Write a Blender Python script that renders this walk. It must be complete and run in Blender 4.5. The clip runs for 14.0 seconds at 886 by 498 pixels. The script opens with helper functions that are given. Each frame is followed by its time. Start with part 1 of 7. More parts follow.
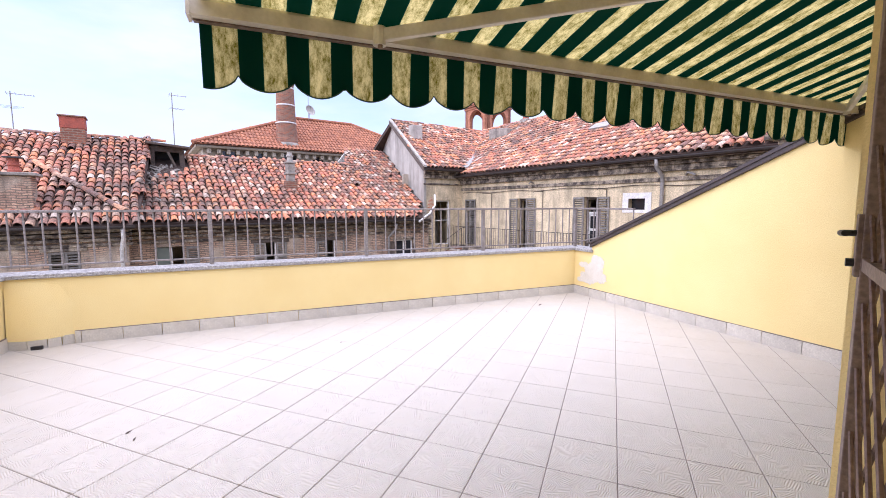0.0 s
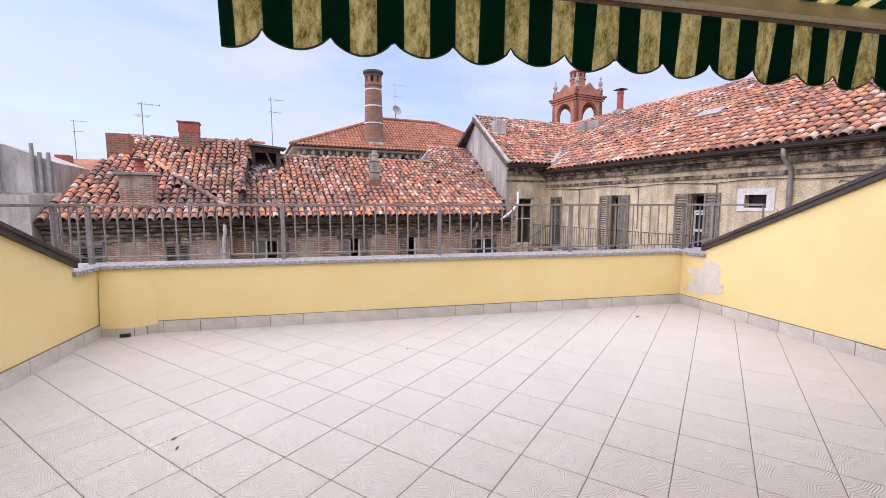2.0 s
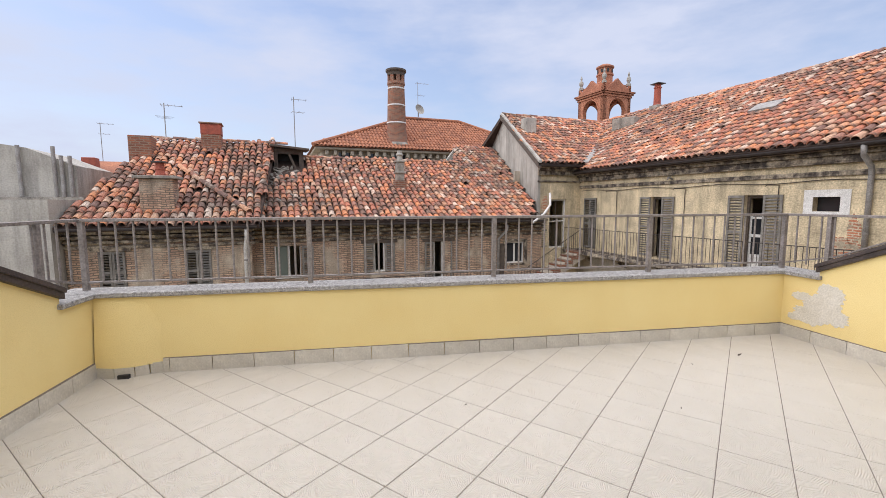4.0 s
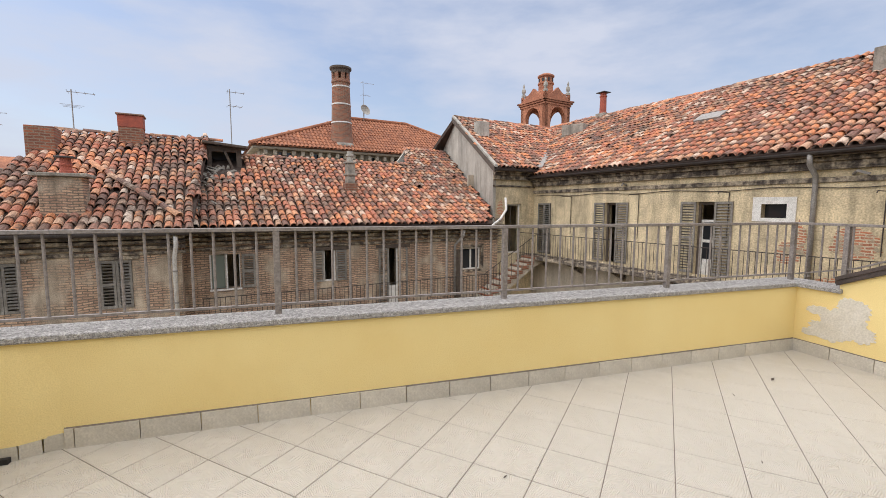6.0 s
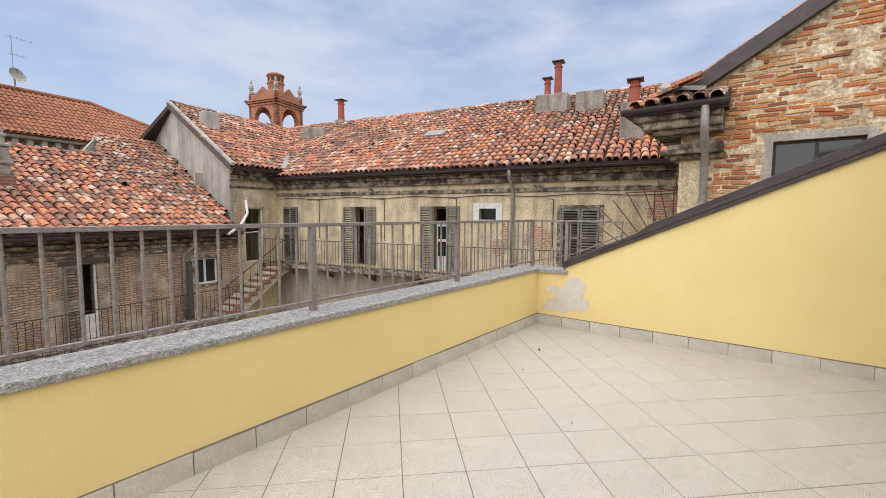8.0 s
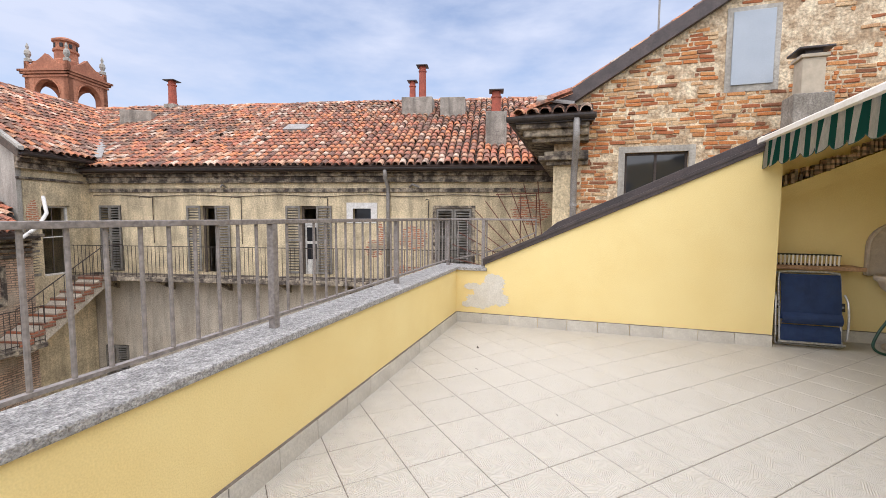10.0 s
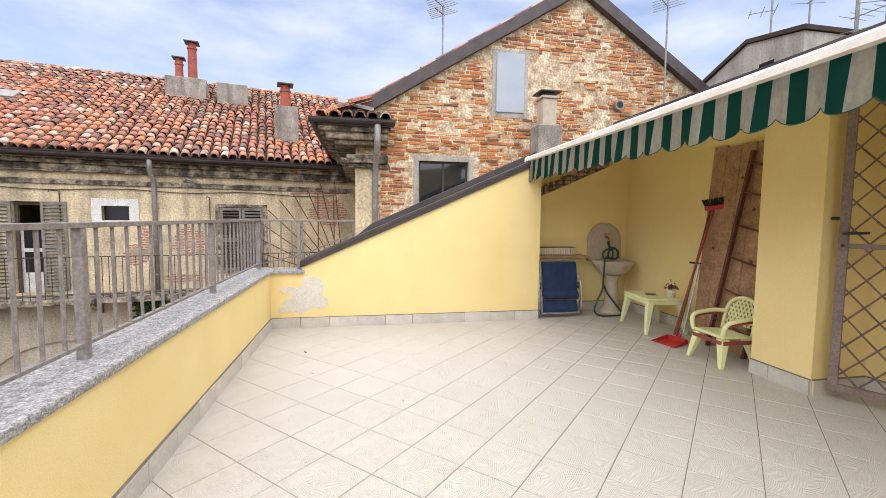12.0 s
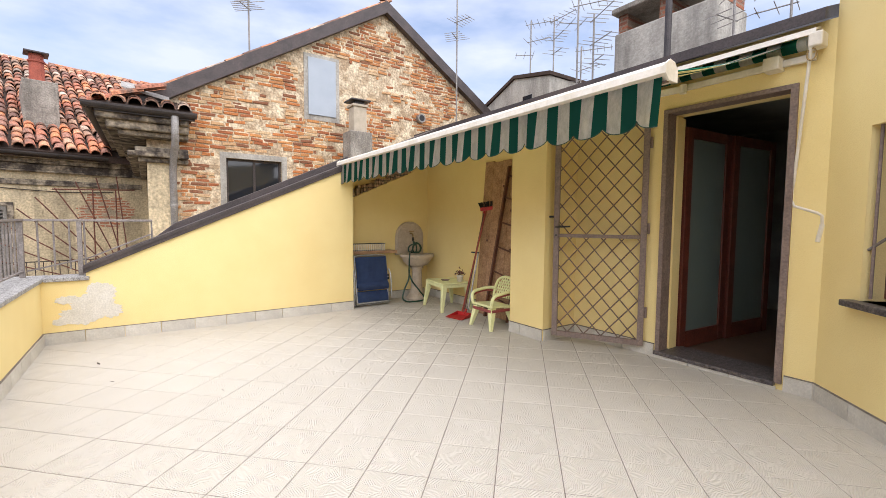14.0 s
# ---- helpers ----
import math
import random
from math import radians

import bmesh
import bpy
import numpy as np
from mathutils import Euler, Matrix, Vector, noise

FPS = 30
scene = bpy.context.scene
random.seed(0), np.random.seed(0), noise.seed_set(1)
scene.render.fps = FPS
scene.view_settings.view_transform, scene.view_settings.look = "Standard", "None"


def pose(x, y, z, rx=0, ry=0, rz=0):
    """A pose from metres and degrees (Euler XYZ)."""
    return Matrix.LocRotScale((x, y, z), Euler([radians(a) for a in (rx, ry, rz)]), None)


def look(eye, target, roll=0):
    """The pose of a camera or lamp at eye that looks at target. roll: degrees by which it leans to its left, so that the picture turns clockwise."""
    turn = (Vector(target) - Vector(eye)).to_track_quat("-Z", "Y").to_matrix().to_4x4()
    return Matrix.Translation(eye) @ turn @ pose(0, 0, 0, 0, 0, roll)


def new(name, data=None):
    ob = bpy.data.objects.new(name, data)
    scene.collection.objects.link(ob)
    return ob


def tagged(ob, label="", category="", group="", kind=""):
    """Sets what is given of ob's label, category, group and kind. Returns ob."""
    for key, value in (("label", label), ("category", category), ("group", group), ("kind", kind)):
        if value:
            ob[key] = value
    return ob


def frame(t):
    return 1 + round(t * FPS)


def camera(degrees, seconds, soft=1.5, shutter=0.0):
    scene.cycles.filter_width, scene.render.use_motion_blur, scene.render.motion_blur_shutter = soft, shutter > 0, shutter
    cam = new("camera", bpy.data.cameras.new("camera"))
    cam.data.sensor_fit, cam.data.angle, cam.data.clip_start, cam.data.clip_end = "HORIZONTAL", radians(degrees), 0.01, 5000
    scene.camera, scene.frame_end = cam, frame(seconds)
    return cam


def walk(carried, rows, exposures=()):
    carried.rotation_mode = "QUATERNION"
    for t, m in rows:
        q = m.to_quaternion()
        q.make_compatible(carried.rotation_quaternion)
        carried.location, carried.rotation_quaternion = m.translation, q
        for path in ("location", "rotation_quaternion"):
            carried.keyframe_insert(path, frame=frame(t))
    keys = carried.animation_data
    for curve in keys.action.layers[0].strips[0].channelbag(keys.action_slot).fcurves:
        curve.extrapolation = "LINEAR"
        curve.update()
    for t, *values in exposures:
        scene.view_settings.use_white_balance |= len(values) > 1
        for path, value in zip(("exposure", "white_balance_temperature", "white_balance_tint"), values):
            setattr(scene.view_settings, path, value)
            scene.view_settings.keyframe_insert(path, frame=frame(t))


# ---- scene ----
cam = camera(92.0, 14.0, soft=0.6)

PATH = [
    (0, (-4.275, -4.987, 1.286), (-3.486, -3.161, 1.084), -0.1),
    (0.5, (-4.218, -4.869, 1.28), (-3.448, -3.035, 1.073), -0.2),
    (1, (-4.134, -4.783, 1.279), (-3.5, -2.897, 1.071), -0.2),
    (1.5, (-4.088, -4.723, 1.263), (-3.591, -2.797, 1.055), -0.2),
    (2, (-4.064, -4.564, 1.247), (-3.639, -2.621, 1.038), 0.0),
    (2.5, (-4.089, -4.273, 1.275), (-3.705, -2.322, 1.062), 0.2),
    (3, (-4.113, -4.084, 1.315), (-3.75, -2.129, 1.103), 0.1),
    (3.2, (-4.118, -4.032, 1.323), (-3.767, -2.074, 1.112), 0.0),
    (5.3, (-4.525, -3.144, 1.417), (-4.193, -1.184, 1.203), -0.2),
    (5.5, (-4.553, -3.087, 1.404), (-4.169, -1.135, 1.197), -0.1),
    (6, (-4.538, -2.887, 1.388), (-3.938, -0.989, 1.193), 0.2),
    (6.5, (-4.561, -2.723, 1.368), (-3.664, -0.945, 1.185), 0.4),
    (7, (-4.669, -2.591, 1.374), (-3.478, -0.994, 1.2), 0.4),
    (7.5, (-4.765, -2.448, 1.362), (-3.333, -1.062, 1.196), 0.3),
    (8, (-4.749, -2.251, 1.311), (-3.177, -1.025, 1.149), 0.3),
    (8.2, (-4.763, -2.155, 1.301), (-3.138, -0.998, 1.151), 0.5),
    (10.3, (-4.962, -1.305, 1.258), (-3.03, -0.81, 1.11), 0.4),
    (10.5, (-4.97, -1.246, 1.251), (-3.018, -0.833, 1.109), 0.5),
    (11, (-5.065, -1.109, 1.283), (-3.077, -0.947, 1.144), 0.5),
    (11.5, (-5.095, -1.019, 1.276), (-3.104, -1.148, 1.138), 0.6),
    (12, (-5.107, -1.013, 1.283), (-3.148, -1.39, 1.139), 0.6),
    (12.5, (-5.18, -0.961, 1.293), (-3.295, -1.613, 1.152), 0.5),
    (13, (-5.313, -0.853, 1.313), (-3.543, -1.773, 1.176), 0.7),
    (13.5, (-5.486, -0.867, 1.283), (-3.8, -1.934, 1.151), 0.5),
    (14, (-5.649, -0.88, 1.265), (-4.007, -2.015, 1.131), 0.4),
]
walk(cam, [(t, look(e, g, r)) for t, e, g, r in PATH], [
    (0.0, 0.86, 5750, 27), (1.5, 0.58, 5950, 27), (3.0, 0.38, 6150, 20), (5.5, 0.20, 6650, 13), (8.0, 0.22, 6500, 13), (10.5, 0.46, 6300, 15), (14.0, 0.66, 6400, 15)])
# ---- world and light ----
world = bpy.data.worlds.new("sky")
scene.world = world
world.use_nodes = True
wn, wl = world.node_tree.nodes, world.node_tree.links
wn.clear()
w_out = wn.new("ShaderNodeOutputWorld")
w_bg = wn.new("ShaderNodeBackground")
w_sky = wn.new("ShaderNodeTexSky")
w_sky.sky_type, w_sky.sun_disc = "NISHITA", False
w_sky.sun_elevation, w_sky.sun_rotation = radians(63), radians(285)
w_sky.air_density, w_sky.dust_density, w_sky.ozone_density = 1.0, 2.0, 1.5
w_co = wn.new("ShaderNodeTexCoord")
w_map = wn.new("ShaderNodeMapping")
w_map.inputs["Scale"].default_value = (1.0, 1.0, 3.2)
w_noise = wn.new("ShaderNodeTexNoise")
w_noise.inputs["Scale"].default_value, w_noise.inputs["Detail"].default_value = 3.0, 8.0
w_noise.inputs["Roughness"].default_value = 0.55
w_ramp = wn.new("ShaderNodeValToRGB")
w_ramp.color_ramp.elements[0].position, w_ramp.color_ramp.elements[1].position = 0.36, 0.64
w_ramp.color_ramp.elements[0].color = (0.24, 0.24, 0.24, 1)
w_ramp.color_ramp.elements[1].color = (1.0, 1.0, 1.0, 1)
w_mix = wn.new("ShaderNodeMix")
w_mix.data_type = "RGBA"
w_mix.inputs["B"].default_value = (3.6, 4.0, 4.8, 1)
w_bg.inputs["Strength"].default_value = 0.15
wl.new(w_co.outputs["Generated"], w_map.inputs["Vector"])
wl.new(w_map.outputs["Vector"], w_noise.inputs["Vector"])
wl.new(w_noise.outputs["Fac"], w_ramp.inputs["Fac"])
wl.new(w_ramp.outputs["Color"], w_mix.inputs["Factor"])
wl.new(w_sky.outputs["Color"], w_mix.inputs["A"])
wl.new(w_mix.outputs["Result"], w_bg.inputs["Color"])
wl.new(w_bg.outputs["Background"], w_out.inputs["Surface"])

sun = new("sun", bpy.data.lights.new("sun", "SUN"))
sun.data.energy, sun.data.angle, sun.data.color = 3.4, radians(134), (1.0, 0.965, 0.90)
sun.matrix_world = look((0, 0, 20), (7.0, 0.6, 0.0))


# ---- materials ----
def mat(name, base, dark=None, scale=6.0, rough=0.8, bump=0.15, grain=60.0, metal=0.0, island=0.0, obj=0.0, lo=0.35, hi=0.7, grain_amt=0.25, coord="Object"):
    """A surface with stains at one scale, grain at another, fine relief, and colour that varies by piece."""
    m = bpy.data.materials.new(name)
    m.use_nodes = True
    nt = m.node_tree
    n, l = nt.nodes, nt.links
    b = n["Principled BSDF"]
    b.inputs["Roughness"].default_value, b.inputs["Metallic"].default_value = rough, metal
    dark = dark or tuple(c * 0.7 for c in base)
    co = n.new("ShaderNodeTexCoord")
    n1 = n.new("ShaderNodeTexNoise")
    n1.inputs["Scale"].default_value, n1.inputs["Detail"].default_value, n1.inputs["Roughness"].default_value = scale, 6, 0.6
    n2 = n.new("ShaderNodeTexNoise")
    n2.inputs["Scale"].default_value, n2.inputs["Detail"].default_value = grain, 3
    l.new(co.outputs[coord], n1.inputs["Vector"])
    l.new(co.outputs[coord], n2.inputs["Vector"])
    r = n.new("ShaderNodeMapRange")
    r.inputs["From Min"].default_value, r.inputs["From Max"].default_value = lo, hi
    l.new(n1.outputs["Fac"], r.inputs["Value"])
    mx = n.new("ShaderNodeMix")
    mx.data_type = "RGBA"
    mx.inputs["A"].default_value, mx.inputs["B"].default_value = (*dark, 1), (*base, 1)
    l.new(r.outputs["Result"], mx.inputs["Factor"])
    g = n.new("ShaderNodeMapRange")
    g.inputs["From Min"].default_value, g.inputs["From Max"].default_value = 0.3, 0.7
    g.inputs["To Min"].default_value, g.inputs["To Max"].default_value = 1 - grain_amt, 1 + grain_amt
    l.new(n2.outputs["Fac"], g.inputs["Value"])
    value = g.outputs["Result"]
    for amount, node, socket in ((island, "ShaderNodeNewGeometry", "Random Per Island"), (obj, "ShaderNodeObjectInfo", "Random")):
        if amount:
            s = n.new(node)
            v = n.new("ShaderNodeMapRange")
            v.inputs["To Min"].default_value, v.inputs["To Max"].default_value = 1 - amount, 1 + amount
            l.new(s.outputs[socket], v.inputs["Value"])
            k = n.new("ShaderNodeMath")
            k.operation = "MULTIPLY"
            l.new(value, k.inputs[0])
            l.new(v.outputs["Result"], k.inputs[1])
            value = k.outputs["Value"]
    h = n.new("ShaderNodeHueSaturation")
    l.new(mx.outputs["Result"], h.inputs["Color"])
    l.new(value, h.inputs["Value"])
    l.new(h.outputs["Color"], b.inputs["Base Color"])
    if bump:
        bp = n.new("ShaderNodeBump")
        bp.inputs["Strength"].default_value, bp.inputs["Distance"].default_value = bump, 0.02
        l.new(n2.outputs["Fac"], bp.inputs["Height"])
        l.new(bp.outputs["Normal"], b.inputs["Normal"])
    return m


def palette(m, colours, socket="Random Per Island"):
    """Gives each piece one of several fired-clay colours, keeping the material's stains."""
    nt = m.node_tree
    n, l = nt.nodes, nt.links
    s = n.new("ShaderNodeNewGeometry" if socket == "Random Per Island" else "ShaderNodeObjectInfo")
    r = n.new("ShaderNodeValToRGB")
    r.color_ramp.interpolation = "CONSTANT"
    e = r.color_ramp.elements
    while len(e) < len(colours):
        e.new(0.5)
    for i, c in enumerate(colours):
        e[i].position, e[i].color = i / len(colours), (*c, 1)
    l.new(s.outputs[socket], r.inputs["Fac"])
    mixes = [x for x in n if x.bl_idname == "ShaderNodeMix"]
    l.new(r.outputs["Color"], mixes[0].inputs["B"])
    return m


def brick_mat(name, a, b, mortar, patch, w=0.26, hgt=0.075, msize=0.012, p_lo=0.5, p_hi=0.56, p_scale=1.3, wobble=0.03):
    """Old coursed brick, in parts under a skin of plaster."""
    m = mat(name, patch, tuple(c * 0.6 for c in patch), scale=2.2, rough=0.92, bump=0.5, grain=45)
    nt = m.node_tree
    n, l = nt.nodes, nt.links
    co = n.new("ShaderNodeTexCoord")
    mp = n.new("ShaderNodeMapping")
    mp.inputs["Rotation"].default_value = (radians(90), 0, 0)
    wob = n.new("ShaderNodeTexNoise")
    wob.inputs["Scale"].default_value = 2.5
    add = n.new("ShaderNodeMix")
    add.data_type = "RGBA"
    add.blend_type = "LINEAR_LIGHT"
    add.inputs["Factor"].default_value = wobble
    br = n.new("ShaderNodeTexBrick")
    br.inputs["Scale"].default_value = 1.0
    br.inputs["Brick Width"].default_value, br.inputs["Row Height"].default_value = w, hgt
    br.inputs["Mortar Size"].default_value = msize
    br.inputs["Color1"].default_value, br.inputs["Color2"].default_value, br.inputs["Mortar"].default_value = (*a, 1), (*b, 1), (*mortar, 1)
    l.new(co.outputs["Object"], mp.inputs["Vector"])
    l.new(mp.outputs["Vector"], add.inputs["A"])
    l.new(co.outputs["Object"], wob.inputs["Vector"])
    l.new(wob.outputs["Color"], add.inputs["B"])
    l.new(add.outputs["Result"], br.inputs["Vector"])
    pn = n.new("ShaderNodeTexNoise")
    pn.inputs["Scale"].default_value, pn.inputs["Detail"].default_value = p_scale, 8
    l.new(co.outputs["Object"], pn.inputs["Vector"])
    pr = n.new("ShaderNodeMapRange")
    pr.inputs["From Min"].default_value, pr.inputs["From Max"].default_value = p_lo, p_hi
    l.new(pn.outputs["Fac"], pr.inputs["Value"])
    hsv = next(x for x in n if x.bl_idname == "ShaderNodeHueSaturation")
    mixes = [x for x in n if x.bl_idname == "ShaderNodeMix" and x is not add]
    fin = n.new("ShaderNodeMix")
    fin.data_type = "RGBA"
    l.new(pr.outputs["Result"], fin.inputs["Factor"])
    l.new(br.outputs["Color"], fin.inputs["B"])
    l.new(mixes[0].outputs["Result"], fin.inputs["A"])
    l.new(fin.outputs["Result"], hsv.inputs["Color"])
    return m


M_YELLOW = mat("yellow_render", (0.85, 0.695, 0.325), (0.81, 0.64, 0.28), scale=1.6, rough=0.9, bump=0.22, grain=140, grain_amt=0.05)
M_PATCH = mat("grey_filler", (0.70, 0.67, 0.60), (0.62, 0.585, 0.50), scale=8, rough=0.95, bump=0.25, grain=70, grain_amt=0.1)
M_TILE = mat("floor_tile", (0.565, 0.53, 0.46), (0.515, 0.48, 0.41), scale=5.0, rough=0.5, bump=0.0, grain=160, grain_amt=0.08, obj=0.018)
M_GROUT = mat("grout", (0.20, 0.17, 0.14), rough=0.95, bump=0.2)
M_SKIRT = mat("skirting_tile", (0.60, 0.57, 0.50), (0.50, 0.47, 0.41), scale=7, rough=0.6, bump=0.2, grain=90, grain_amt=0.1, obj=0.07)
M_GRANITE = mat("rough_granite", (0.55, 0.535, 0.51), (0.25, 0.24, 0.225), scale=38, rough=0.9, bump=0.9, grain=120, grain_amt=0.5)
M_CAPMETAL = mat("brown_sheet_metal", (0.085, 0.065, 0.06), (0.05, 0.04, 0.038), scale=5, rough=0.5, bump=0.1, metal=0.2)
M_RAIL = mat("grey_painted_iron", (0.29, 0.26, 0.24), (0.20, 0.175, 0.155), scale=12, rough=0.6, bump=0.25, metal=0.2)
M_GATE = mat("brown_painted_iron", (0.23, 0.155, 0.115), (0.13, 0.08, 0.06), scale=10, rough=0.55, bump=0.2, metal=0.15)
M_GATEFRAME = mat("taupe_painted_frame", (0.25, 0.185, 0.155), (0.18, 0.13, 0.11), scale=8, rough=0.6, bump=0.1)
M_WHITEMETAL = mat("cream_painted_aluminium", (0.78, 0.74, 0.66), (0.66, 0.60, 0.48), scale=6, rough=0.4, bump=0.05, grain_amt=0.05)
M_TIMBER = mat("old_timber_boards", (0.47, 0.29, 0.155), (0.30, 0.165, 0.085), scale=9, rough=0.75, bump=0.3, grain=50)
M_LADDER = mat("dark_stained_wood", (0.15, 0.06, 0.035), (0.09, 0.035, 0.02), scale=14, rough=0.6, bump=0.2)
M_DOORWOOD = mat("red_brown_varnish", (0.14, 0.035, 0.02), (0.09, 0.022, 0.014), scale=10, rough=0.35, bump=0.08)
M_LIME = mat("lime_green_plastic", (0.78, 0.79, 0.42), (0.70, 0.71, 0.36), scale=4, rough=0.45, bump=0.03, grain_amt=0.05)
M_PINKSTRAP = mat("faded_red_plastic", (0.30, 0.06, 0.055), scale=10, rough=0.5, bump=0.03)
M_RED = mat("red_plastic", (0.50, 0.025, 0.025), scale=10, rough=0.4, bump=0.02, grain_amt=0.08)
M_REDWOOD = mat("red_painted_handle", (0.36, 0.06, 0.025), (0.22, 0.035, 0.02), scale=20, rough=0.5, bump=0.05)
M_BLACK = mat("black_rubber", (0.02, 0.02, 0.022), rough=0.6, bump=0.1)
M_NAVY = mat("navy_canvas", (0.02, 0.042, 0.11), (0.013, 0.027, 0.075), scale=8, rough=0.9, bump=0.3, grain=250)
M_STEEL = mat("aluminium_tube", (0.6, 0.6, 0.6), scale=12, rough=0.35, bump=0.03, metal=0.7)
M_SINK = mat("cast_stone", (0.56, 0.47, 0.36), (0.45, 0.37, 0.28), scale=18, rough=0.85, bump=0.3, grain=140, grain_amt=0.15)
M_HOSE = mat("green_hose", (0.012, 0.06, 0.038), scale=30, rough=0.4, bump=0.05)
M_BRASS = mat("dull_brass", (0.35, 0.24, 0.1), scale=30, rough=0.4, metal=0.8, bump=0.05)
M_ROOM = mat("grey_room_wall", (0.42, 0.43, 0.40), scale=3, rough=0.9, bump=0.1, grain_amt=0.05)
M_ROOMFLOOR = mat("brown_room_floor", (0.12, 0.075, 0.05), scale=6, rough=0.35, bump=0.05)
M_DARKSTONE = mat("dark_stone_sill", (0.12, 0.105, 0.10), (0.06, 0.05, 0.05), scale=30, rough=0.4, bump=0.2, grain_amt=0.5)

M_PLASTER = mat("weathered_ochre_plaster", (0.61, 0.505, 0.325), (0.44, 0.365, 0.24), scale=2.2, rough=0.95, bump=0.8, grain=26, grain_amt=0.28, lo=0.36, hi=0.58)
M_PLASTERLOW = mat("weathered_grey_plaster", (0.52, 0.46, 0.37), (0.40, 0.345, 0.27), scale=1.1, rough=0.95, bump=0.5, grain=30, grain_amt=0.25)
M_CORNICE = mat("mouldy_cornice", (0.38, 0.32, 0.235), (0.075, 0.06, 0.05), scale=5.0, rough=0.95, bump=0.8, grain=22, grain_amt=0.35, lo=0.42, hi=0.60)
M_RUBBLE = brick_mat("rubble_brick", (0.52, 0.35, 0.235), (0.33, 0.21, 0.145), (0.17, 0.135, 0.10), (0.52, 0.43, 0.32), w=0.21, hgt=0.062, msize=0.013, p_lo=0.36, p_hi=0.50, wobble=0.06)
M_MORTAR = mat("crumbling_lime_mortar", (0.72, 0.61, 0.43), (0.40, 0.29, 0.18), scale=4.5, rough=0.97, bump=1.0, grain=24, grain_amt=0.38, lo=0.42, hi=0.60)
BRICKS = [(0.50, 0.185, 0.06), (0.37, 0.125, 0.05), (0.24, 0.10, 0.05), (0.55, 0.25, 0.09), (0.60, 0.42, 0.24), (0.46, 0.20, 0.075), (0.54, 0.33, 0.17)]
M_BRICK = palette(mat("old_brick", (0.45, 0.2, 0.1), (0.32, 0.155, 0.085), scale=9, rough=0.93, bump=0.5, grain=60, grain_amt=0.25, lo=0.3, hi=0.5),
                  BRICKS, "Random")
M_BRICKS = palette(mat("old_brick_rest", (0.45, 0.2, 0.1), (0.32, 0.155, 0.085), scale=9, rough=0.93, bump=0.5, grain=60, grain_amt=0.25, lo=0.3, hi=0.5),
                   BRICKS)
CLAY = [(0.62, 0.45, 0.34), (0.20, 0.105, 0.08), (0.54, 0.21, 0.105), (0.46, 0.165, 0.095), (0.40, 0.15, 0.09), (0.57, 0.28, 0.155), (0.52, 0.31, 0.20), (0.44, 0.18, 0.11), (0.60, 0.23, 0.10), (0.34, 0.16, 0.11)]
M_COPPI = palette(mat("clay_roof_tile", (0.5, 0.2, 0.1), (0.17, 0.10, 0.07), scale=2.4, rough=0.9, bump=0.6, grain=30, grain_amt=0.42, lo=0.38, hi=0.54), CLAY)
M_COPPO = palette(mat("clay_roof_tile_single", (0.5, 0.2, 0.1), (0.17, 0.10, 0.07), scale=2.4, rough=0.9, bump=0.6, grain=30, grain_amt=0.42, lo=0.38, hi=0.54), CLAY, "Random")


def weathered(m, tint, scale=0.28, lo=0.46, hi=0.62, amount=0.75):
    """Whole stretches of a roof that have gone brown and grey with age."""
    n, l = m.node_tree.nodes, m.node_tree.links
    co = n.new("ShaderNodeTexCoord")
    t = n.new("ShaderNodeTexNoise")
    t.inputs["Scale"].default_value, t.inputs["Detail"].default_value = scale, 5
    q = n.new("ShaderNodeMapRange")
    q.inputs["From Min"].default_value, q.inputs["From Max"].default_value, q.inputs["To Max"].default_value = lo, hi, amount
    hsv = next(x for x in n if x.bl_idname == "ShaderNodeHueSaturation")
    mx = n.new("ShaderNodeMix")
    mx.data_type, mx.blend_type = "RGBA", "MULTIPLY"
    mx.inputs["B"].default_value = (*tint, 1)
    source = hsv.inputs["Color"].links[0].from_socket
    l.new(co.outputs["Object"], t.inputs["Vector"])
    l.new(t.outputs["Fac"], q.inputs["Value"])
    l.new(q.outputs["Result"], mx.inputs["Factor"])
    l.new(source, mx.inputs["A"])
    l.new(mx.outputs["Result"], hsv.inputs["Color"])


weathered(M_COPPI, (0.62, 0.74, 0.80))
# Nearly black, so that the shadow between roof tiles lies in this colour.
M_ROOFBED = mat("dark_roof_bed", (0.075, 0.045, 0.033), (0.04, 0.027, 0.02), scale=4, rough=0.95, bump=0.3)
M_NEWCOPPI = mat("orange_roof_tile", (0.42, 0.17, 0.085), (0.26, 0.105, 0.06), scale=1.5, rough=0.9, bump=0.3, grain=12, grain_amt=0.25, island=0.12)
M_SHUTTER = mat("grey_green_shutter_paint", (0.26, 0.245, 0.215), (0.14, 0.125, 0.105), scale=6, rough=0.75, bump=0.25, grain=50)
M_WHITEFRAME = mat("white_window_paint", (0.74, 0.73, 0.69), (0.56, 0.54, 0.50), scale=8, rough=0.6, bump=0.1)
M_IRON = mat("dark_wrought_iron", (0.07, 0.055, 0.048), scale=20, rough=0.7, bump=0.2, metal=0.3)
M_RUST = mat("rusty_iron", (0.20, 0.075, 0.045), (0.11, 0.04, 0.03), scale=14, rough=0.85, bump=0.3)
M_ZINC = mat("aged_zinc", (0.34, 0.33, 0.31), (0.24, 0.22, 0.20), scale=6, rough=0.6, bump=0.1, metal=0.3)
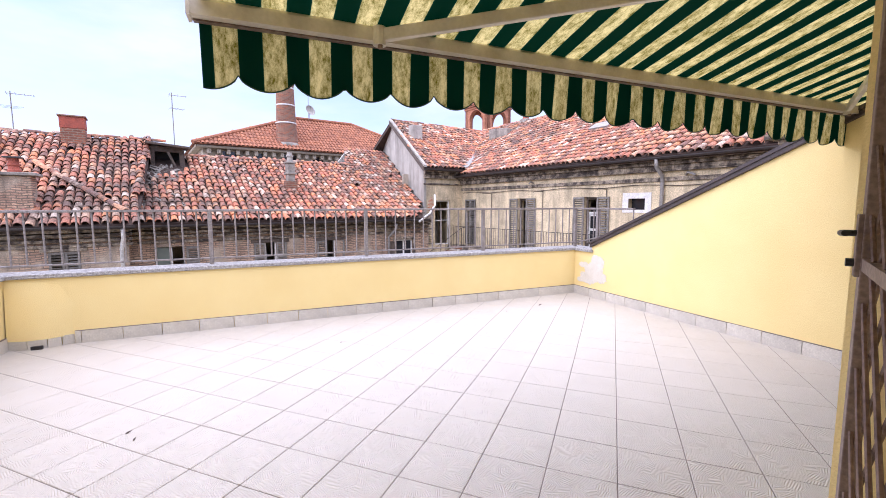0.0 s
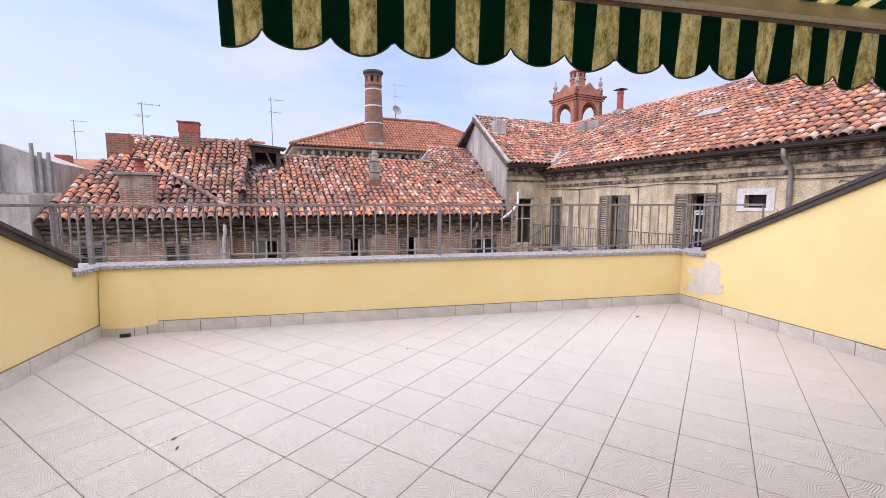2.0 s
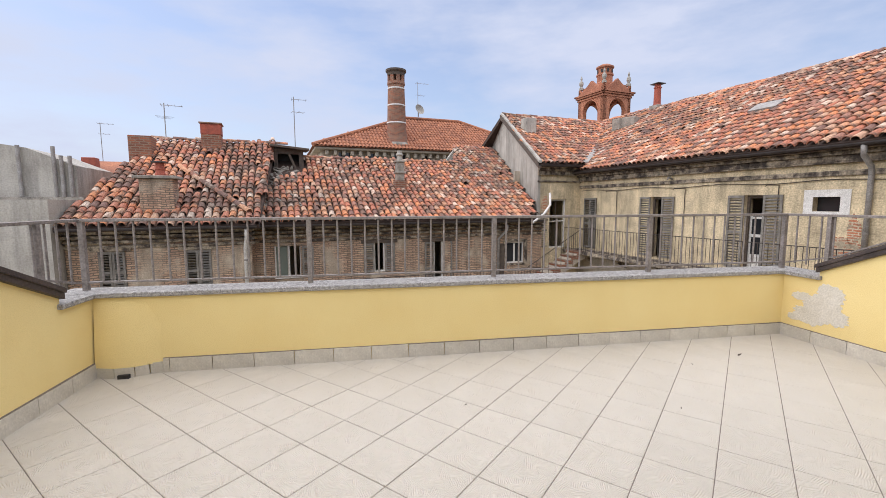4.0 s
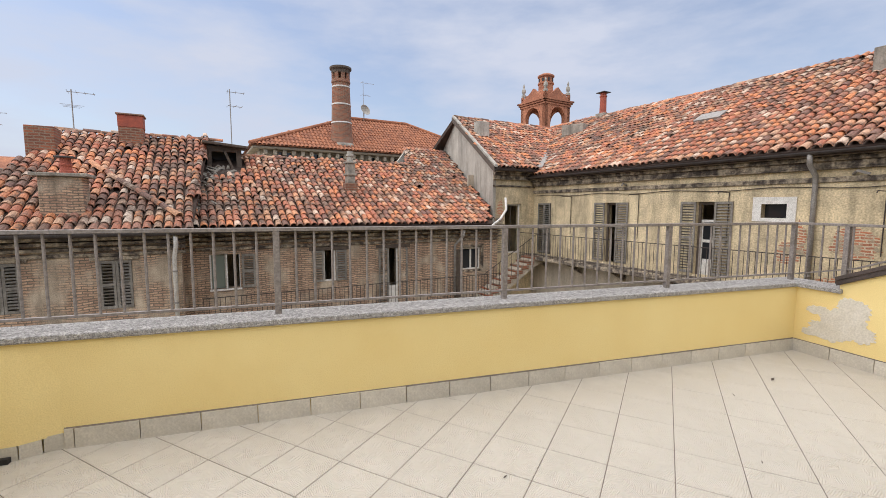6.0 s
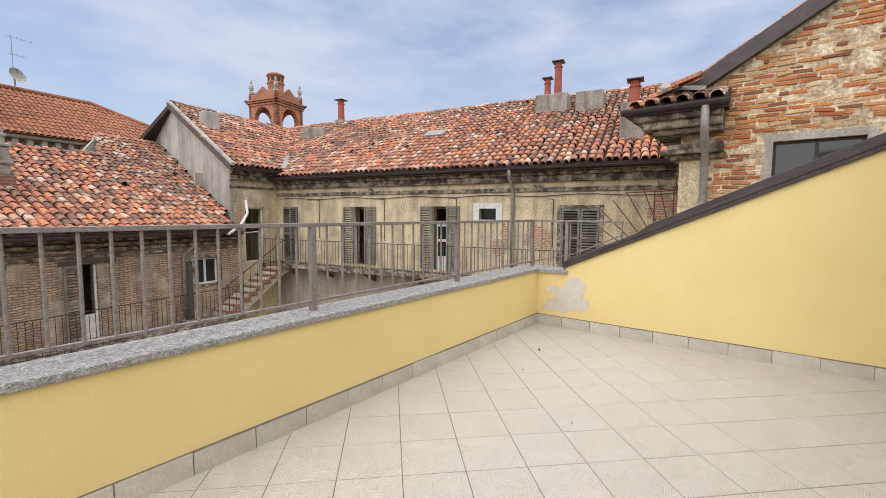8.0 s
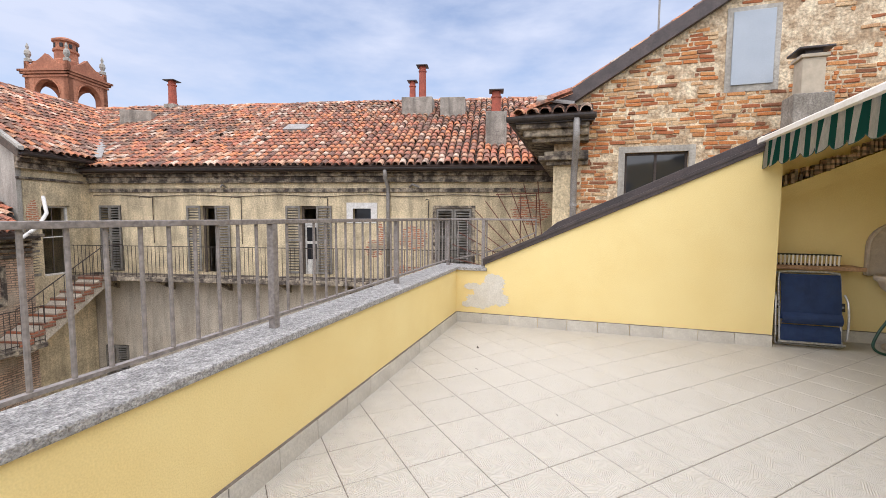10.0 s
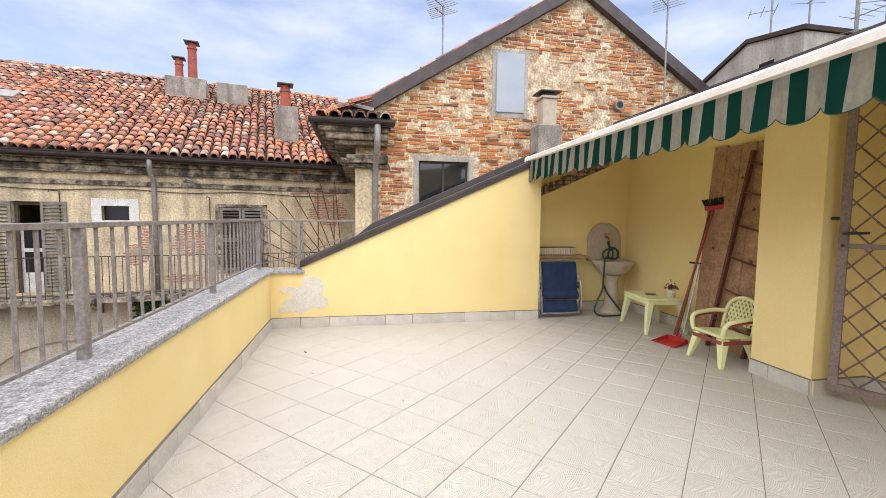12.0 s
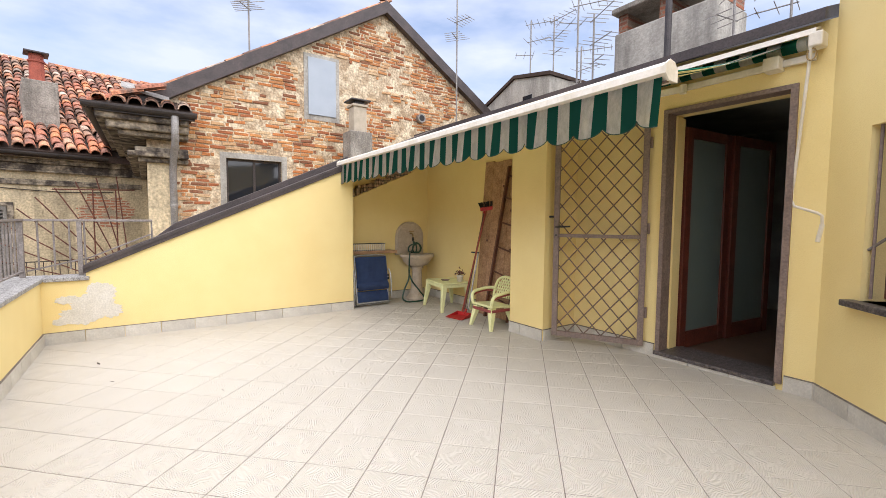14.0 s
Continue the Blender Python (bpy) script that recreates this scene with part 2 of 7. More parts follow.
M_GUTTER = mat("dark_gutter", (0.07, 0.06, 0.058), (0.04, 0.034, 0.034), scale=6, rough=0.5, bump=0.1, metal=0.2)
M_CEMENT = mat("grey_cement", (0.36, 0.33, 0.28), (0.21, 0.19, 0.16), scale=3.5, rough=0.95, bump=0.6, grain=35, grain_amt=0.25)
M_GREYWALL = mat("grey_rough_wall", (0.44, 0.42, 0.37), (0.33, 0.31, 0.27), scale=1.4, rough=0.95, bump=0.5, grain=25, grain_amt=0.15)
M_CHBRICK = brick_mat("chimney_brick", (0.33, 0.115, 0.06), (0.17, 0.07, 0.045), (0.24, 0.17, 0.12), (0.21, 0.115, 0.08), w=0.25, hgt=0.08, msize=0.016, p_lo=0.28, p_hi=0.36)
M_BAREBRICK = brick_mat("bare_brick", (0.46, 0.17, 0.085), (0.34, 0.145, 0.085), (0.50, 0.42, 0.30), (0.44, 0.37, 0.26), w=0.22, hgt=0.065, msize=0.014, p_lo=0.40, p_hi=0.50, p_scale=4.0, wobble=0.08)
M_REDFLUE = mat("red_flue", (0.40, 0.10, 0.06), (0.27, 0.075, 0.05), scale=6, rough=0.85, bump=0.2)
M_OLDWOOD = mat("grey_old_wood", (0.13, 0.10, 0.075), (0.07, 0.055, 0.045), scale=9, rough=0.9, bump=0.4)
M_HATCH = mat("pale_blue_panel", (0.40, 0.45, 0.50), (0.36, 0.41, 0.46), scale=3, rough=0.6, bump=0.05, grain_amt=0.05)
M_CREAMWALL = mat("cream_palace_wall", (0.55, 0.48, 0.36), (0.42, 0.36, 0.28), scale=0.7, rough=0.95, bump=0.2, grain=12, grain_amt=0.1)
M_TERRACOTTA = mat("terracotta_tower", (0.46, 0.195, 0.11), (0.30, 0.12, 0.07), scale=0.8, rough=0.92, bump=0.4, grain=6, grain_amt=0.2)
M_LEAF = mat("dark_leaves", (0.05, 0.09, 0.025), (0.03, 0.055, 0.018), scale=20, rough=0.7, bump=0.1, island=0.3)
M_GROUND = mat("courtyard_ground", (0.26, 0.235, 0.195), scale=0.6, rough=0.95, bump=0.3, grain=10)


def streaks(m, low=0.5, scale=2.6):
    """Rain stains that run down a facade."""
    n, l = m.node_tree.nodes, m.node_tree.links
    co = n.new("ShaderNodeTexCoord")
    mp = n.new("ShaderNodeMapping")
    mp.inputs["Scale"].default_value = (1.0, 1.0, 0.14)
    t = n.new("ShaderNodeTexNoise")
    t.inputs["Scale"].default_value, t.inputs["Detail"].default_value, t.inputs["Roughness"].default_value = scale, 9, 0.7
    r = n.new("ShaderNodeMapRange")
    r.inputs["From Min"].default_value, r.inputs["From Max"].default_value = 0.36, 0.56
    r.inputs["To Min"].default_value, r.inputs["To Max"].default_value = low, 1.12
    k = n.new("ShaderNodeMath")
    k.operation = "MULTIPLY"
    hsv = next(x for x in n if x.bl_idname == "ShaderNodeHueSaturation")
    source = hsv.inputs["Value"].links[0].from_socket
    l.new(co.outputs["Object"], mp.inputs["Vector"])
    l.new(mp.outputs["Vector"], t.inputs["Vector"])
    l.new(t.outputs["Fac"], r.inputs["Value"])
    l.new(source, k.inputs[0])
    l.new(r.outputs["Result"], k.inputs[1])
    l.new(k.outputs["Value"], hsv.inputs["Value"])


for m, low in ((M_PLASTER, 0.68), (M_PLASTERLOW, 0.78), (M_CORNICE, 0.5), (M_GREYWALL, 0.7), (M_CEMENT, 0.65), (M_SHUTTER, 0.7), (M_RUBBLE, 0.65)):
    streaks(m, low)


def glass_mat(name, tint, rough=0.05):
    m = bpy.data.materials.new(name)
    m.use_nodes = True
    b = m.node_tree.nodes["Principled BSDF"]
    b.inputs["Base Color"].default_value = (*tint, 1)
    b.inputs["Roughness"].default_value, b.inputs["IOR"].default_value = rough, 1.5
    b.inputs["Specular IOR Level"].default_value = 0.6
    return m


M_PANE = glass_mat("dusty_dark_pane", (0.018, 0.02, 0.024))
M_FROST = glass_mat("frosted_pane", (0.13, 0.16, 0.14), 0.35)


def awning_mat(name, green, pale, mould, amount):
    """Striped canvas: stripes run across the width, mould runs along them, and light comes through it."""
    m = bpy.data.materials.new(name)
    m.use_nodes = True
    n, l = m.node_tree.nodes, m.node_tree.links
    b = n["Principled BSDF"]
    b.inputs["Roughness"].default_value = 0.9
    co = n.new("ShaderNodeTexCoord")
    sep = n.new("ShaderNodeSeparateXYZ")
    l.new(co.outputs["Object"], sep.inputs["Vector"])
    mod = n.new("ShaderNodeMath")
    mod.operation = "PINGPONG"
    mod.inputs[1].default_value = 0.08965
    off = n.new("ShaderNodeMath")
    off.operation = "ADD"
    off.inputs[1].default_value = 10 * 0.1793 + 0.0715
    l.new(sep.outputs["X"], off.inputs[0])
    l.new(off.outputs["Value"], mod.inputs[0])
    gt = n.new("ShaderNodeMath")
    gt.operation = "GREATER_THAN"
    gt.inputs[1].default_value = 0.044825
    l.new(mod.outputs["Value"], gt.inputs[0])
    n1 = n.new("ShaderNodeTexNoise")
    n1.inputs["Scale"].default_value, n1.inputs["Detail"].default_value, n1.inputs["Roughness"].default_value = 30, 12, 0.85
    run = n.new("ShaderNodeMapping")
    run.inputs["Scale"].default_value = (1.0, 0.45, 0.45)
    l.new(co.outputs["Object"], run.inputs["Vector"])
    l.new(run.outputs["Vector"], n1.inputs["Vector"])
    r = n.new("ShaderNodeMapRange")
    r.inputs["From Min"].default_value, r.inputs["From Max"].default_value = 0.42, 0.60
    r.inputs["To Max"].default_value = amount
    l.new(n1.outputs["Fac"], r.inputs["Value"])
    pm = n.new("ShaderNodeMix")
    pm.data_type = "RGBA"
    pm.inputs["A"].default_value, pm.inputs["B"].default_value = (*pale, 1), (*mould, 1)
    l.new(r.outputs["Result"], pm.inputs["Factor"])
    st = n.new("ShaderNodeMix")
    st.data_type = "RGBA"
    st.inputs["B"].default_value = (*green, 1)
    l.new(gt.outputs["Value"], st.inputs["Factor"])
    l.new(pm.outputs["Result"], st.inputs["A"])
    l.new(st.outputs["Result"], b.inputs["Base Color"])
    tr = n.new("ShaderNodeBsdfTranslucent")
    l.new(st.outputs["Result"], tr.inputs["Color"])
    ms = n.new("ShaderNodeMixShader")
    ms.inputs["Fac"].default_value = 0.84
    out = n["Material Output"]
    l.new(b.outputs["BSDF"], ms.inputs[1])
    l.new(tr.outputs["BSDF"], ms.inputs[2])
    l.new(ms.outputs["Shader"], out.inputs["Surface"])
    return m


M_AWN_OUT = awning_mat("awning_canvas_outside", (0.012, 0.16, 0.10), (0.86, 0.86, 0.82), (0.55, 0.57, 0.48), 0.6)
# Underside copy is darker and yellower: mould, plus backlit shade put into the colour.
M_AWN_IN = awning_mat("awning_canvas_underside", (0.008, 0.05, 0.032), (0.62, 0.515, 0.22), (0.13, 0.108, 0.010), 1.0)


# ---- building tools ----
def to_mesh(name, verts, faces, material):
    me = bpy.data.meshes.new(name)
    me.from_pydata([tuple(v) for v in verts], [], faces)
    me.update()
    if material:
        me.materials.append(material)
    return me


def part(name, bm, material, parent=None, label="", smooth=False):
    """Links a bmesh as one mesh object, under a thing or part if one is given."""
    me = bpy.data.meshes.new(name)
    bm.normal_update()
    bm.to_mesh(me)
    bm.free()
    me.materials.append(material)
    if smooth:
        for p in me.polygons:
            p.use_smooth = True
    ob = new(name, me)
    if parent:
        ob.parent = parent
    if label:
        ob["label"] = label
    return ob


def thing(name, label, category, m=None, group="", kind=""):
    ob = new(name)
    if m is not None:
        ob.matrix_world = m
    return tagged(ob, label, category, group, kind)


def B():
    return bmesh.new()


def hexa(bm, c):
    v = [bm.verts.new(p) for p in c]
    for f in ((0, 3, 2, 1), (4, 5, 6, 7), (0, 1, 5, 4), (1, 2, 6, 5), (2, 3, 7, 6), (3, 0, 4, 7)):
        bm.faces.new([v[i] for i in f])
    return bm


def box(bm, x0, x1, y0, y1, z0, z1, m=None, taper=0.0):
    t = taper
    c = [(x0, y0, z0), (x1, y0, z0), (x1, y1, z0), (x0, y1, z0), (x0 + t, y0 + t, z1), (x1 - t, y0 + t, z1), (x1 - t, y1 - t, z1), (x0 + t, y1 - t, z1)]
    if m is not None:
        c = [m @ Vector(p) for p in c]
    return hexa(bm, c)


def bevel(bm, w=0.006, seg=2):
    bmesh.ops.bevel(bm, geom=[e for e in bm.edges], offset=w, segments=seg, profile=0.5, affect="EDGES", clamp_overlap=True)
    return bm


def rod(bm, p0, p1, r0, r1=None, seg=8, caps=True):
    p0, p1 = Vector(p0), Vector(p1)
    r1 = r0 if r1 is None else r1
    d = (p1 - p0).normalized()
    a = d.orthogonal().normalized()
    b = d.cross(a)
    rings = []
    for p, r in ((p0, r0), (p1, r1)):
        rings.append([bm.verts.new(p + (a * math.cos(k * math.tau / seg) + b * math.sin(k * math.tau / seg)) * r) for k in range(seg)])
    for k in range(seg):
        bm.faces.new((rings[0][k], rings[0][(k + 1) % seg], rings[1][(k + 1) % seg], rings[1][k]))
    if caps:
        bm.faces.new(rings[0][::-1])
        bm.faces.new(rings[1])
    return bm


def tube(bm, pts, r, seg=8):
    """A bent tube through the points."""
    pts = [Vector(p) for p in pts]
    a = (pts[1] - pts[0]).orthogonal().normalized()
    rings = []
    for i, p in enumerate(pts):
        d = (pts[min(i + 1, len(pts) - 1)] - pts[max(i - 1, 0)]).normalized()
        a = (a - d * a.dot(d)).normalized()
        b = d.cross(a)
        rings.append([bm.verts.new(p + (a * math.cos(k * math.tau / seg) + b * math.sin(k * math.tau / seg)) * r) for k in range(seg)])
    for q, s in zip(rings, rings[1:]):
        for k in range(seg):
            bm.faces.new((q[k], q[(k + 1) % seg], s[(k + 1) % seg], s[k]))
    bm.faces.new(rings[0][::-1])
    bm.faces.new(rings[-1])
    return bm


def curve_pts(ctrl, n=8):
    """Smooth points through control points."""
    c = [Vector(p) for p in ctrl]
    c = [c[0] * 2 - c[1]] + c + [c[-1] * 2 - c[-2]]
    out = []
    for i in range(1, len(c) - 2):
        for k in range(n):
            t = k / n
            out.append(0.5 * ((2 * c[i]) + (c[i + 1] - c[i - 1]) * t + (2 * c[i - 1] - 5 * c[i] + 4 * c[i + 1] - c[i + 2]) * t * t + (3 * c[i] - c[i - 1] - 3 * c[i + 1] + c[i + 2]) * t ** 3))
    return out + [c[-2]]


def lathe(bm, prof, seg=20, m=None):
    """A turned shape from (radius, height) steps."""
    rings = []
    for r, z in prof:
        ring = []
        for k in range(seg):
            p = Vector((r * math.cos(k * math.tau / seg), r * math.sin(k * math.tau / seg), z))
            ring.append(bm.verts.new(m @ p if m is not None else p))
        rings.append(ring)
    for q, s in zip(rings, rings[1:]):
        for k in range(seg):
            bm.faces.new((q[k], q[(k + 1) % seg], s[(k + 1) % seg], s[k]))
    bm.faces.new(rings[0][::-1])
    bm.faces.new(rings[-1])
    return bm


def prism(bm, poly, axis, a, b):
    """A flat outline pulled along an axis; the outline gives the other two coordinates in order."""
    def at(p, s):
        return {"x": (s, p[0], p[1]), "y": (p[0], s, p[1]), "z": (p[0], p[1], s)}[axis]
    lo, hi = [bm.verts.new(at(p, a)) for p in poly], [bm.verts.new(at(p, b)) for p in poly]
    n = len(poly)
    bm.faces.new(lo[::-1])
    bm.faces.new(hi)
    for i in range(n):
        bm.faces.new((lo[i], lo[(i + 1) % n], hi[(i + 1) % n], hi[i]))
    bmesh.ops.recalc_face_normals(bm, faces=bm.faces)
    return bm


def holed(bm, x0, x1, z0, z1, y0, y1, holes=()):
    """An upright slab in the xz plane with rectangular openings right through it."""
    xs = sorted({x0, x1, *[h[i] for h in holes for i in (0, 1)]})
    zs = sorted({z0, z1, *[h[i] for h in holes for i in (2, 3)]})
    solid = {}
    for i in range(len(xs) - 1):
        for k in range(len(zs) - 1):
            cx, cz = (xs[i] + xs[i + 1]) / 2, (zs[k] + zs[k + 1]) / 2
            solid[i, k] = not any(h[0] < cx < h[1] and h[2] < cz < h[3] for h in holes)
    def quad(*p):
        bm.faces.new([bm.verts.new(q) for q in p])
    for (i, k), s in solid.items():
        if not s:
            continue
        a, b, c, d = xs[i], xs[i + 1], zs[k], zs[k + 1]
        quad((a, y0, c), (b, y0, c), (b, y0, d), (a, y0, d))
        quad((b, y1, c), (a, y1, c), (a, y1, d), (b, y1, d))
        if not solid.get((i - 1, k)):
            quad((a, y1, c), (a, y0, c), (a, y0, d), (a, y1, d))
        if not solid.get((i + 1, k)):
            quad((b, y0, c), (b, y1, c), (b, y1, d), (b, y0, d))
        if not solid.get((i, k - 1)):
            quad((a, y1, c), (b, y1, c), (b, y0, c), (a, y0, c))
        if not solid.get((i, k + 1)):
            quad((a, y0, d), (b, y0, d), (b, y1, d), (a, y1, d))
    bmesh.ops.remove_doubles(bm, verts=bm.verts, dist=1e-5)
    return bm


def clip(poly, x0, x1, y0, y1):
    """A flat outline cut to a rectangle."""
    for ax, lim, sign in ((0, x0, 1), (0, x1, -1), (1, y0, 1), (1, y1, -1)):
        out = []
        for i, p in enumerate(poly):
            q = poly[(i + 1) % len(poly)]
            a, b = (p[ax] - lim) * sign, (q[ax] - lim) * sign
            if a >= 0:
                out.append(p)
            if a * b < 0:
                t = a / (a - b)
                out.append((p[0] + (q[0] - p[0]) * t, p[1] + (q[1] - p[1]) * t))
        poly = out
        if len(poly) < 3:
            return []
    return poly


def inside(p, poly):
    x, y = p
    odd = False
    for i, (ax, ay) in enumerate(poly):
        bx, by = poly[i - 1]
        if (ay > y) != (by > y) and x < (bx - ax) * (y - ay) / (by - ay) + ax:
            odd = not odd
    return odd


def coppo(length=0.42, r0=0.098, r1=0.078, seg=5, t=0.017):
    """One barrel roof tile: a tapered half pipe with a thick lower lip."""
    v, f = [], []
    for y, r in ((0, r0), (length, r1)):
        for k in range(seg + 1):
            a = math.pi * k / seg
            v.append((-r * math.cos(a), y, r * 0.95 * math.sin(a)))
    for k in range(seg + 1):
        a = math.pi * k / seg
        v.append((-(r0 - t) * math.cos(a), 0.0, (r0 * 0.95 - t) * math.sin(a)))
    n = seg + 1
    for k in range(seg):
        f.append((k, k + 1, n + k + 1, n + k))
        f.append((2 * n + k, 2 * n + k + 1, k + 1, k))
    return v, f


COPPO = coppo()


def tiled_roof(parent, m, outline, pieces=(), seed=1, pitch=0.21, course=0.315, gap=None):
    """Rows of barrel tiles over an outline in the roof's own plane (x along the eave, y up the slope). Tiles whose place falls in the
    pieces rectangle become single parts; all others are joined."""
    rnd = random.Random(seed)
    v0, f0 = COPPO
    v0 = np.array(v0)
    xs, ys = [p[0] for p in outline], [p[1] for p in outline]
    verts, faces, n = [], [], 0
    single = to_mesh("roof_tile", *COPPO, M_COPPO)
    made = 0
    x = min(xs)
    while x < max(xs):
        y = min(ys) + rnd.uniform(-0.03, 0.03)
        while y < max(ys):
            if inside((x, y + 0.12), outline) and not (gap and inside((x, y + 0.2), gap)) and rnd.random() > 0.004:
                jx, jr, jt = rnd.gauss(0, 0.012), rnd.gauss(0, 2.2), rnd.gauss(3.2, 0.9)
                sag = 0.035 * noise.noise(Vector((x * 0.5, y * 0.5, seed)))
                mm = m @ pose(x + jx, y, 0.045 + sag, -jt, 0, jr) @ pose(0, 0, 0)
                if pieces and made < 300 and pieces[0] < x < pieces[1] and pieces[2] < y < pieces[3]:
                    ob = new("roof_tile", single)
                    ob.parent = parent
                    ob.matrix_local = mm
                    made += 1
                else:
                    a = np.array(mm)
                    verts.append(v0 @ a[:3, :3].T + a[:3, 3])
                    faces += [tuple(i + n for i in q) for q in f0]
                    n += len(v0)
            y += course + rnd.gauss(0, 0.006)
        x += pitch + rnd.gauss(0, 0.004)
    ob = new("roof_tiles", to_mesh("roof_tiles", np.concatenate(verts), faces, M_COPPI))
    ob.parent = parent
    tagged(ob, kind="stuff")
    # Sheet below the tiles; its dark colour deepens the shadow in the seams.
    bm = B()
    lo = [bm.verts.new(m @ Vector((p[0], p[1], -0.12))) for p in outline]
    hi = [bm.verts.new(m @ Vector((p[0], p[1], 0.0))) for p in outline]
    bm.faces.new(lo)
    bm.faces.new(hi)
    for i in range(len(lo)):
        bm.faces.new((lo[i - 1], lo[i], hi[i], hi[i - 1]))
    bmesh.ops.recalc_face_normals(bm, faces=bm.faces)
    part("dark_roof_bed", bm, M_ROOFBED, parent)
    return ob


def slope_frame(x, y, z, slope):
    """Pose of a roof plane: origin on the eave, local y runs up the slope."""
    return pose(x, y, z, math.degrees(math.atan(slope)), 0, 0)


# ---- terrace: setting ----
HW = -4.785          # face of the house wall
def slope_z(y):
    return 0.775 + 0.443 * (-y - 0.36)


bm = B()
box(bm, -6.63, 0.62, -5.05, 0.24, -0.30, -0.0026)
floor = tagged(part("floor", bm, M_GROUT), "terrace slab with pale tiles laid on the diagonal", "floor", kind="structure")

wall_front = tagged(part("wall_front", box(B(), -6.38, 0.0, 0.0, 0.22, -1.2, 0.630), M_YELLOW), "low yellow rendered parapet wall with a granite coping", "wall", kind="structure")
bm = B()
box(bm, -6.66, 0.28, -0.025, 0.265, 0.630, 0.672)
for v in bm.verts:
    v.co.z += random.uniform(-0.003, 0.003)
bevel(bm, 0.008)
tagged(part("coping_front", bm, M_GRANITE), "rough grey granite coping on the parapet", "coping", kind="structure")
for side, x0, x1 in (("east", -0.035, 0.28), ("west", -6.66, -6.345)):
    tagged(part("coping_" + side, bevel(box(B(), x0, x1, -0.375, -0.027, 0.630, 0.670), 0.008), M_GRANITE), "short granite coping where the parapet meets the side wall", "coping", kind="structure")

# side walls with a sloping top
E_TOP = [(0.22, -1.2), (0.22, 0.630), (-0.35, 0.630), (-0.35, slope_z(-0.35) - 0.04), (-3.25, slope_z(-3.25) - 0.04), (-3.25, -1.2)]
wall_east = tagged(part("wall_east", prism(B(), E_TOP, "x", 0.0, 0.25), M_YELLOW), "yellow rendered side wall with a sloping top", "wall", kind="structure")
W_TOP = [(0.22, -1.2), (0.22, 0.630), (-0.35, 0.630), (-0.35, slope_z(-0.35) - 0.04), (-4.6, slope_z(-4.6) - 0.04), (-4.6, -1.2)]
wall_west = tagged(part("wall_west", prism(B(), W_TOP, "x", -6.63, -6.38), M_YELLOW), "yellow rendered side wall with a sloping top", "wall", kind="structure")
for side, x0, x1, yend in (("east", -0.03, 0.28, -4.75), ("west", -6.66, -6.35, -4.6)):
    bm = B()
    prism(bm, [(-0.33, slope_z(-0.33) - 0.065), (-0.33, slope_z(-0.33)), (yend, slope_z(yend)), (yend, slope_z(yend) - 0.065)], "x", x0, x1)
    bevel(bm, 0.006)
    prism(bm, [(-0.33, slope_z(-0.33) - 0.018), (-0.33, slope_z(-0.33) + 0.016), (yend, slope_z(yend) + 0.016), (yend, slope_z(yend) - 0.018)], "x", x0 - 0.012, x1 + 0.012)
    tagged(part("capping_" + side, bm, M_CAPMETAL), "dark brown sheet-metal capping along the sloping wall", "capping", kind="structure")

# peeled corner of the east wall
def blotch(cx, cz, rx, rz, seed, n=80):
    out = []
    for k in range(n):
        a = math.tau * k / n
        r = 1 + 0.34 * noise.noise(Vector((math.cos(a) * 1.4, math.sin(a) * 1.4, seed))) + 0.26 * noise.noise(Vector((math.cos(a) * 5, math.sin(a) * 5, seed))) + 0.10 * noise.noise(Vector((math.cos(a) * 14, math.sin(a) * 14, seed)))
        out.append((cx + rx * r * math.cos(a), cz + rz * r * math.sin(a)))
    return out


bm = B()
for k, (cy, cz, ry, rz) in enumerate(((-0.40, 0.36, 0.19, 0.13), (-0.28, 0.27, 0.16, 0.09), (-0.46, 0.50, 0.13, 0.10), (-0.20, 0.44, 0.10, 0.04), (-0.55, 0.30, 0.09, 0.07), (-0.14, 0.22, 0.07, 0.035))):
    prism(bm, blotch(cy, cz, ry, rz, 3 + k * 5), "x", -0.003 - 0.0006 * k, 0.02)
tagged(part("wall_patch", bm, M_PATCH), "grey patch of bare filler where the yellow render peeled", "patch", kind="structure")

# brown sheet-metal lean-to roof behind the sloping wall
bm = prism(B(), [(-0.85, slope_z(-0.85) - 0.03), (-1.15, slope_z(-1.15) + 0.085), (-3.3, slope_z(-3.3) + 0.10), (-3.3, slope_z(-3.3) - 0.03)], "x", 0.285, 0.36)
tagged(part("roof_flashing", bevel(bm, 0.004), M_CAPMETAL), "brown sheet-metal flashing above the sloping capping", "flashing", kind="structure")

# niche beside the sloping wall
tagged(part("wall_niche", prism(B(), [(-3.02, -0.3), (-3.02, slope_z(-3.02) - 0.11), (-4.98, slope_z(-4.98) - 0.11), (-4.98, -0.3)], "x", 0.47, 0.70), M_YELLOW), "yellow rendered back wall of the niche", "wall", kind="structure")
tagged(part("wall_niche_side", box(B(), 0.25, 0.47, -3.25, -3.02, -0.3, 1.9), M_YELLOW), "yellow rendered side of the niche", "wall", kind="structure")
bm = prism(B(), [(-3.2, slope_z(-3.2) - 0.20), (-3.2, slope_z(-3.2) - 0.10), (-4.75, slope_z(-4.75) - 0.10), (-4.75, slope_z(-4.75) - 0.20)], "x", 0.0, 0.72)
tagged(part("ceiling_niche", bm, M_YELLOW), "sloping plastered ceiling of the niche", "ceiling", kind="structure")
bm = prism(B(), [(-3.25, 1.39), (-3.25, 1.53), (-4.45, 2.045), (-4.45, 1.905)], "x", 0.33, 0.472)
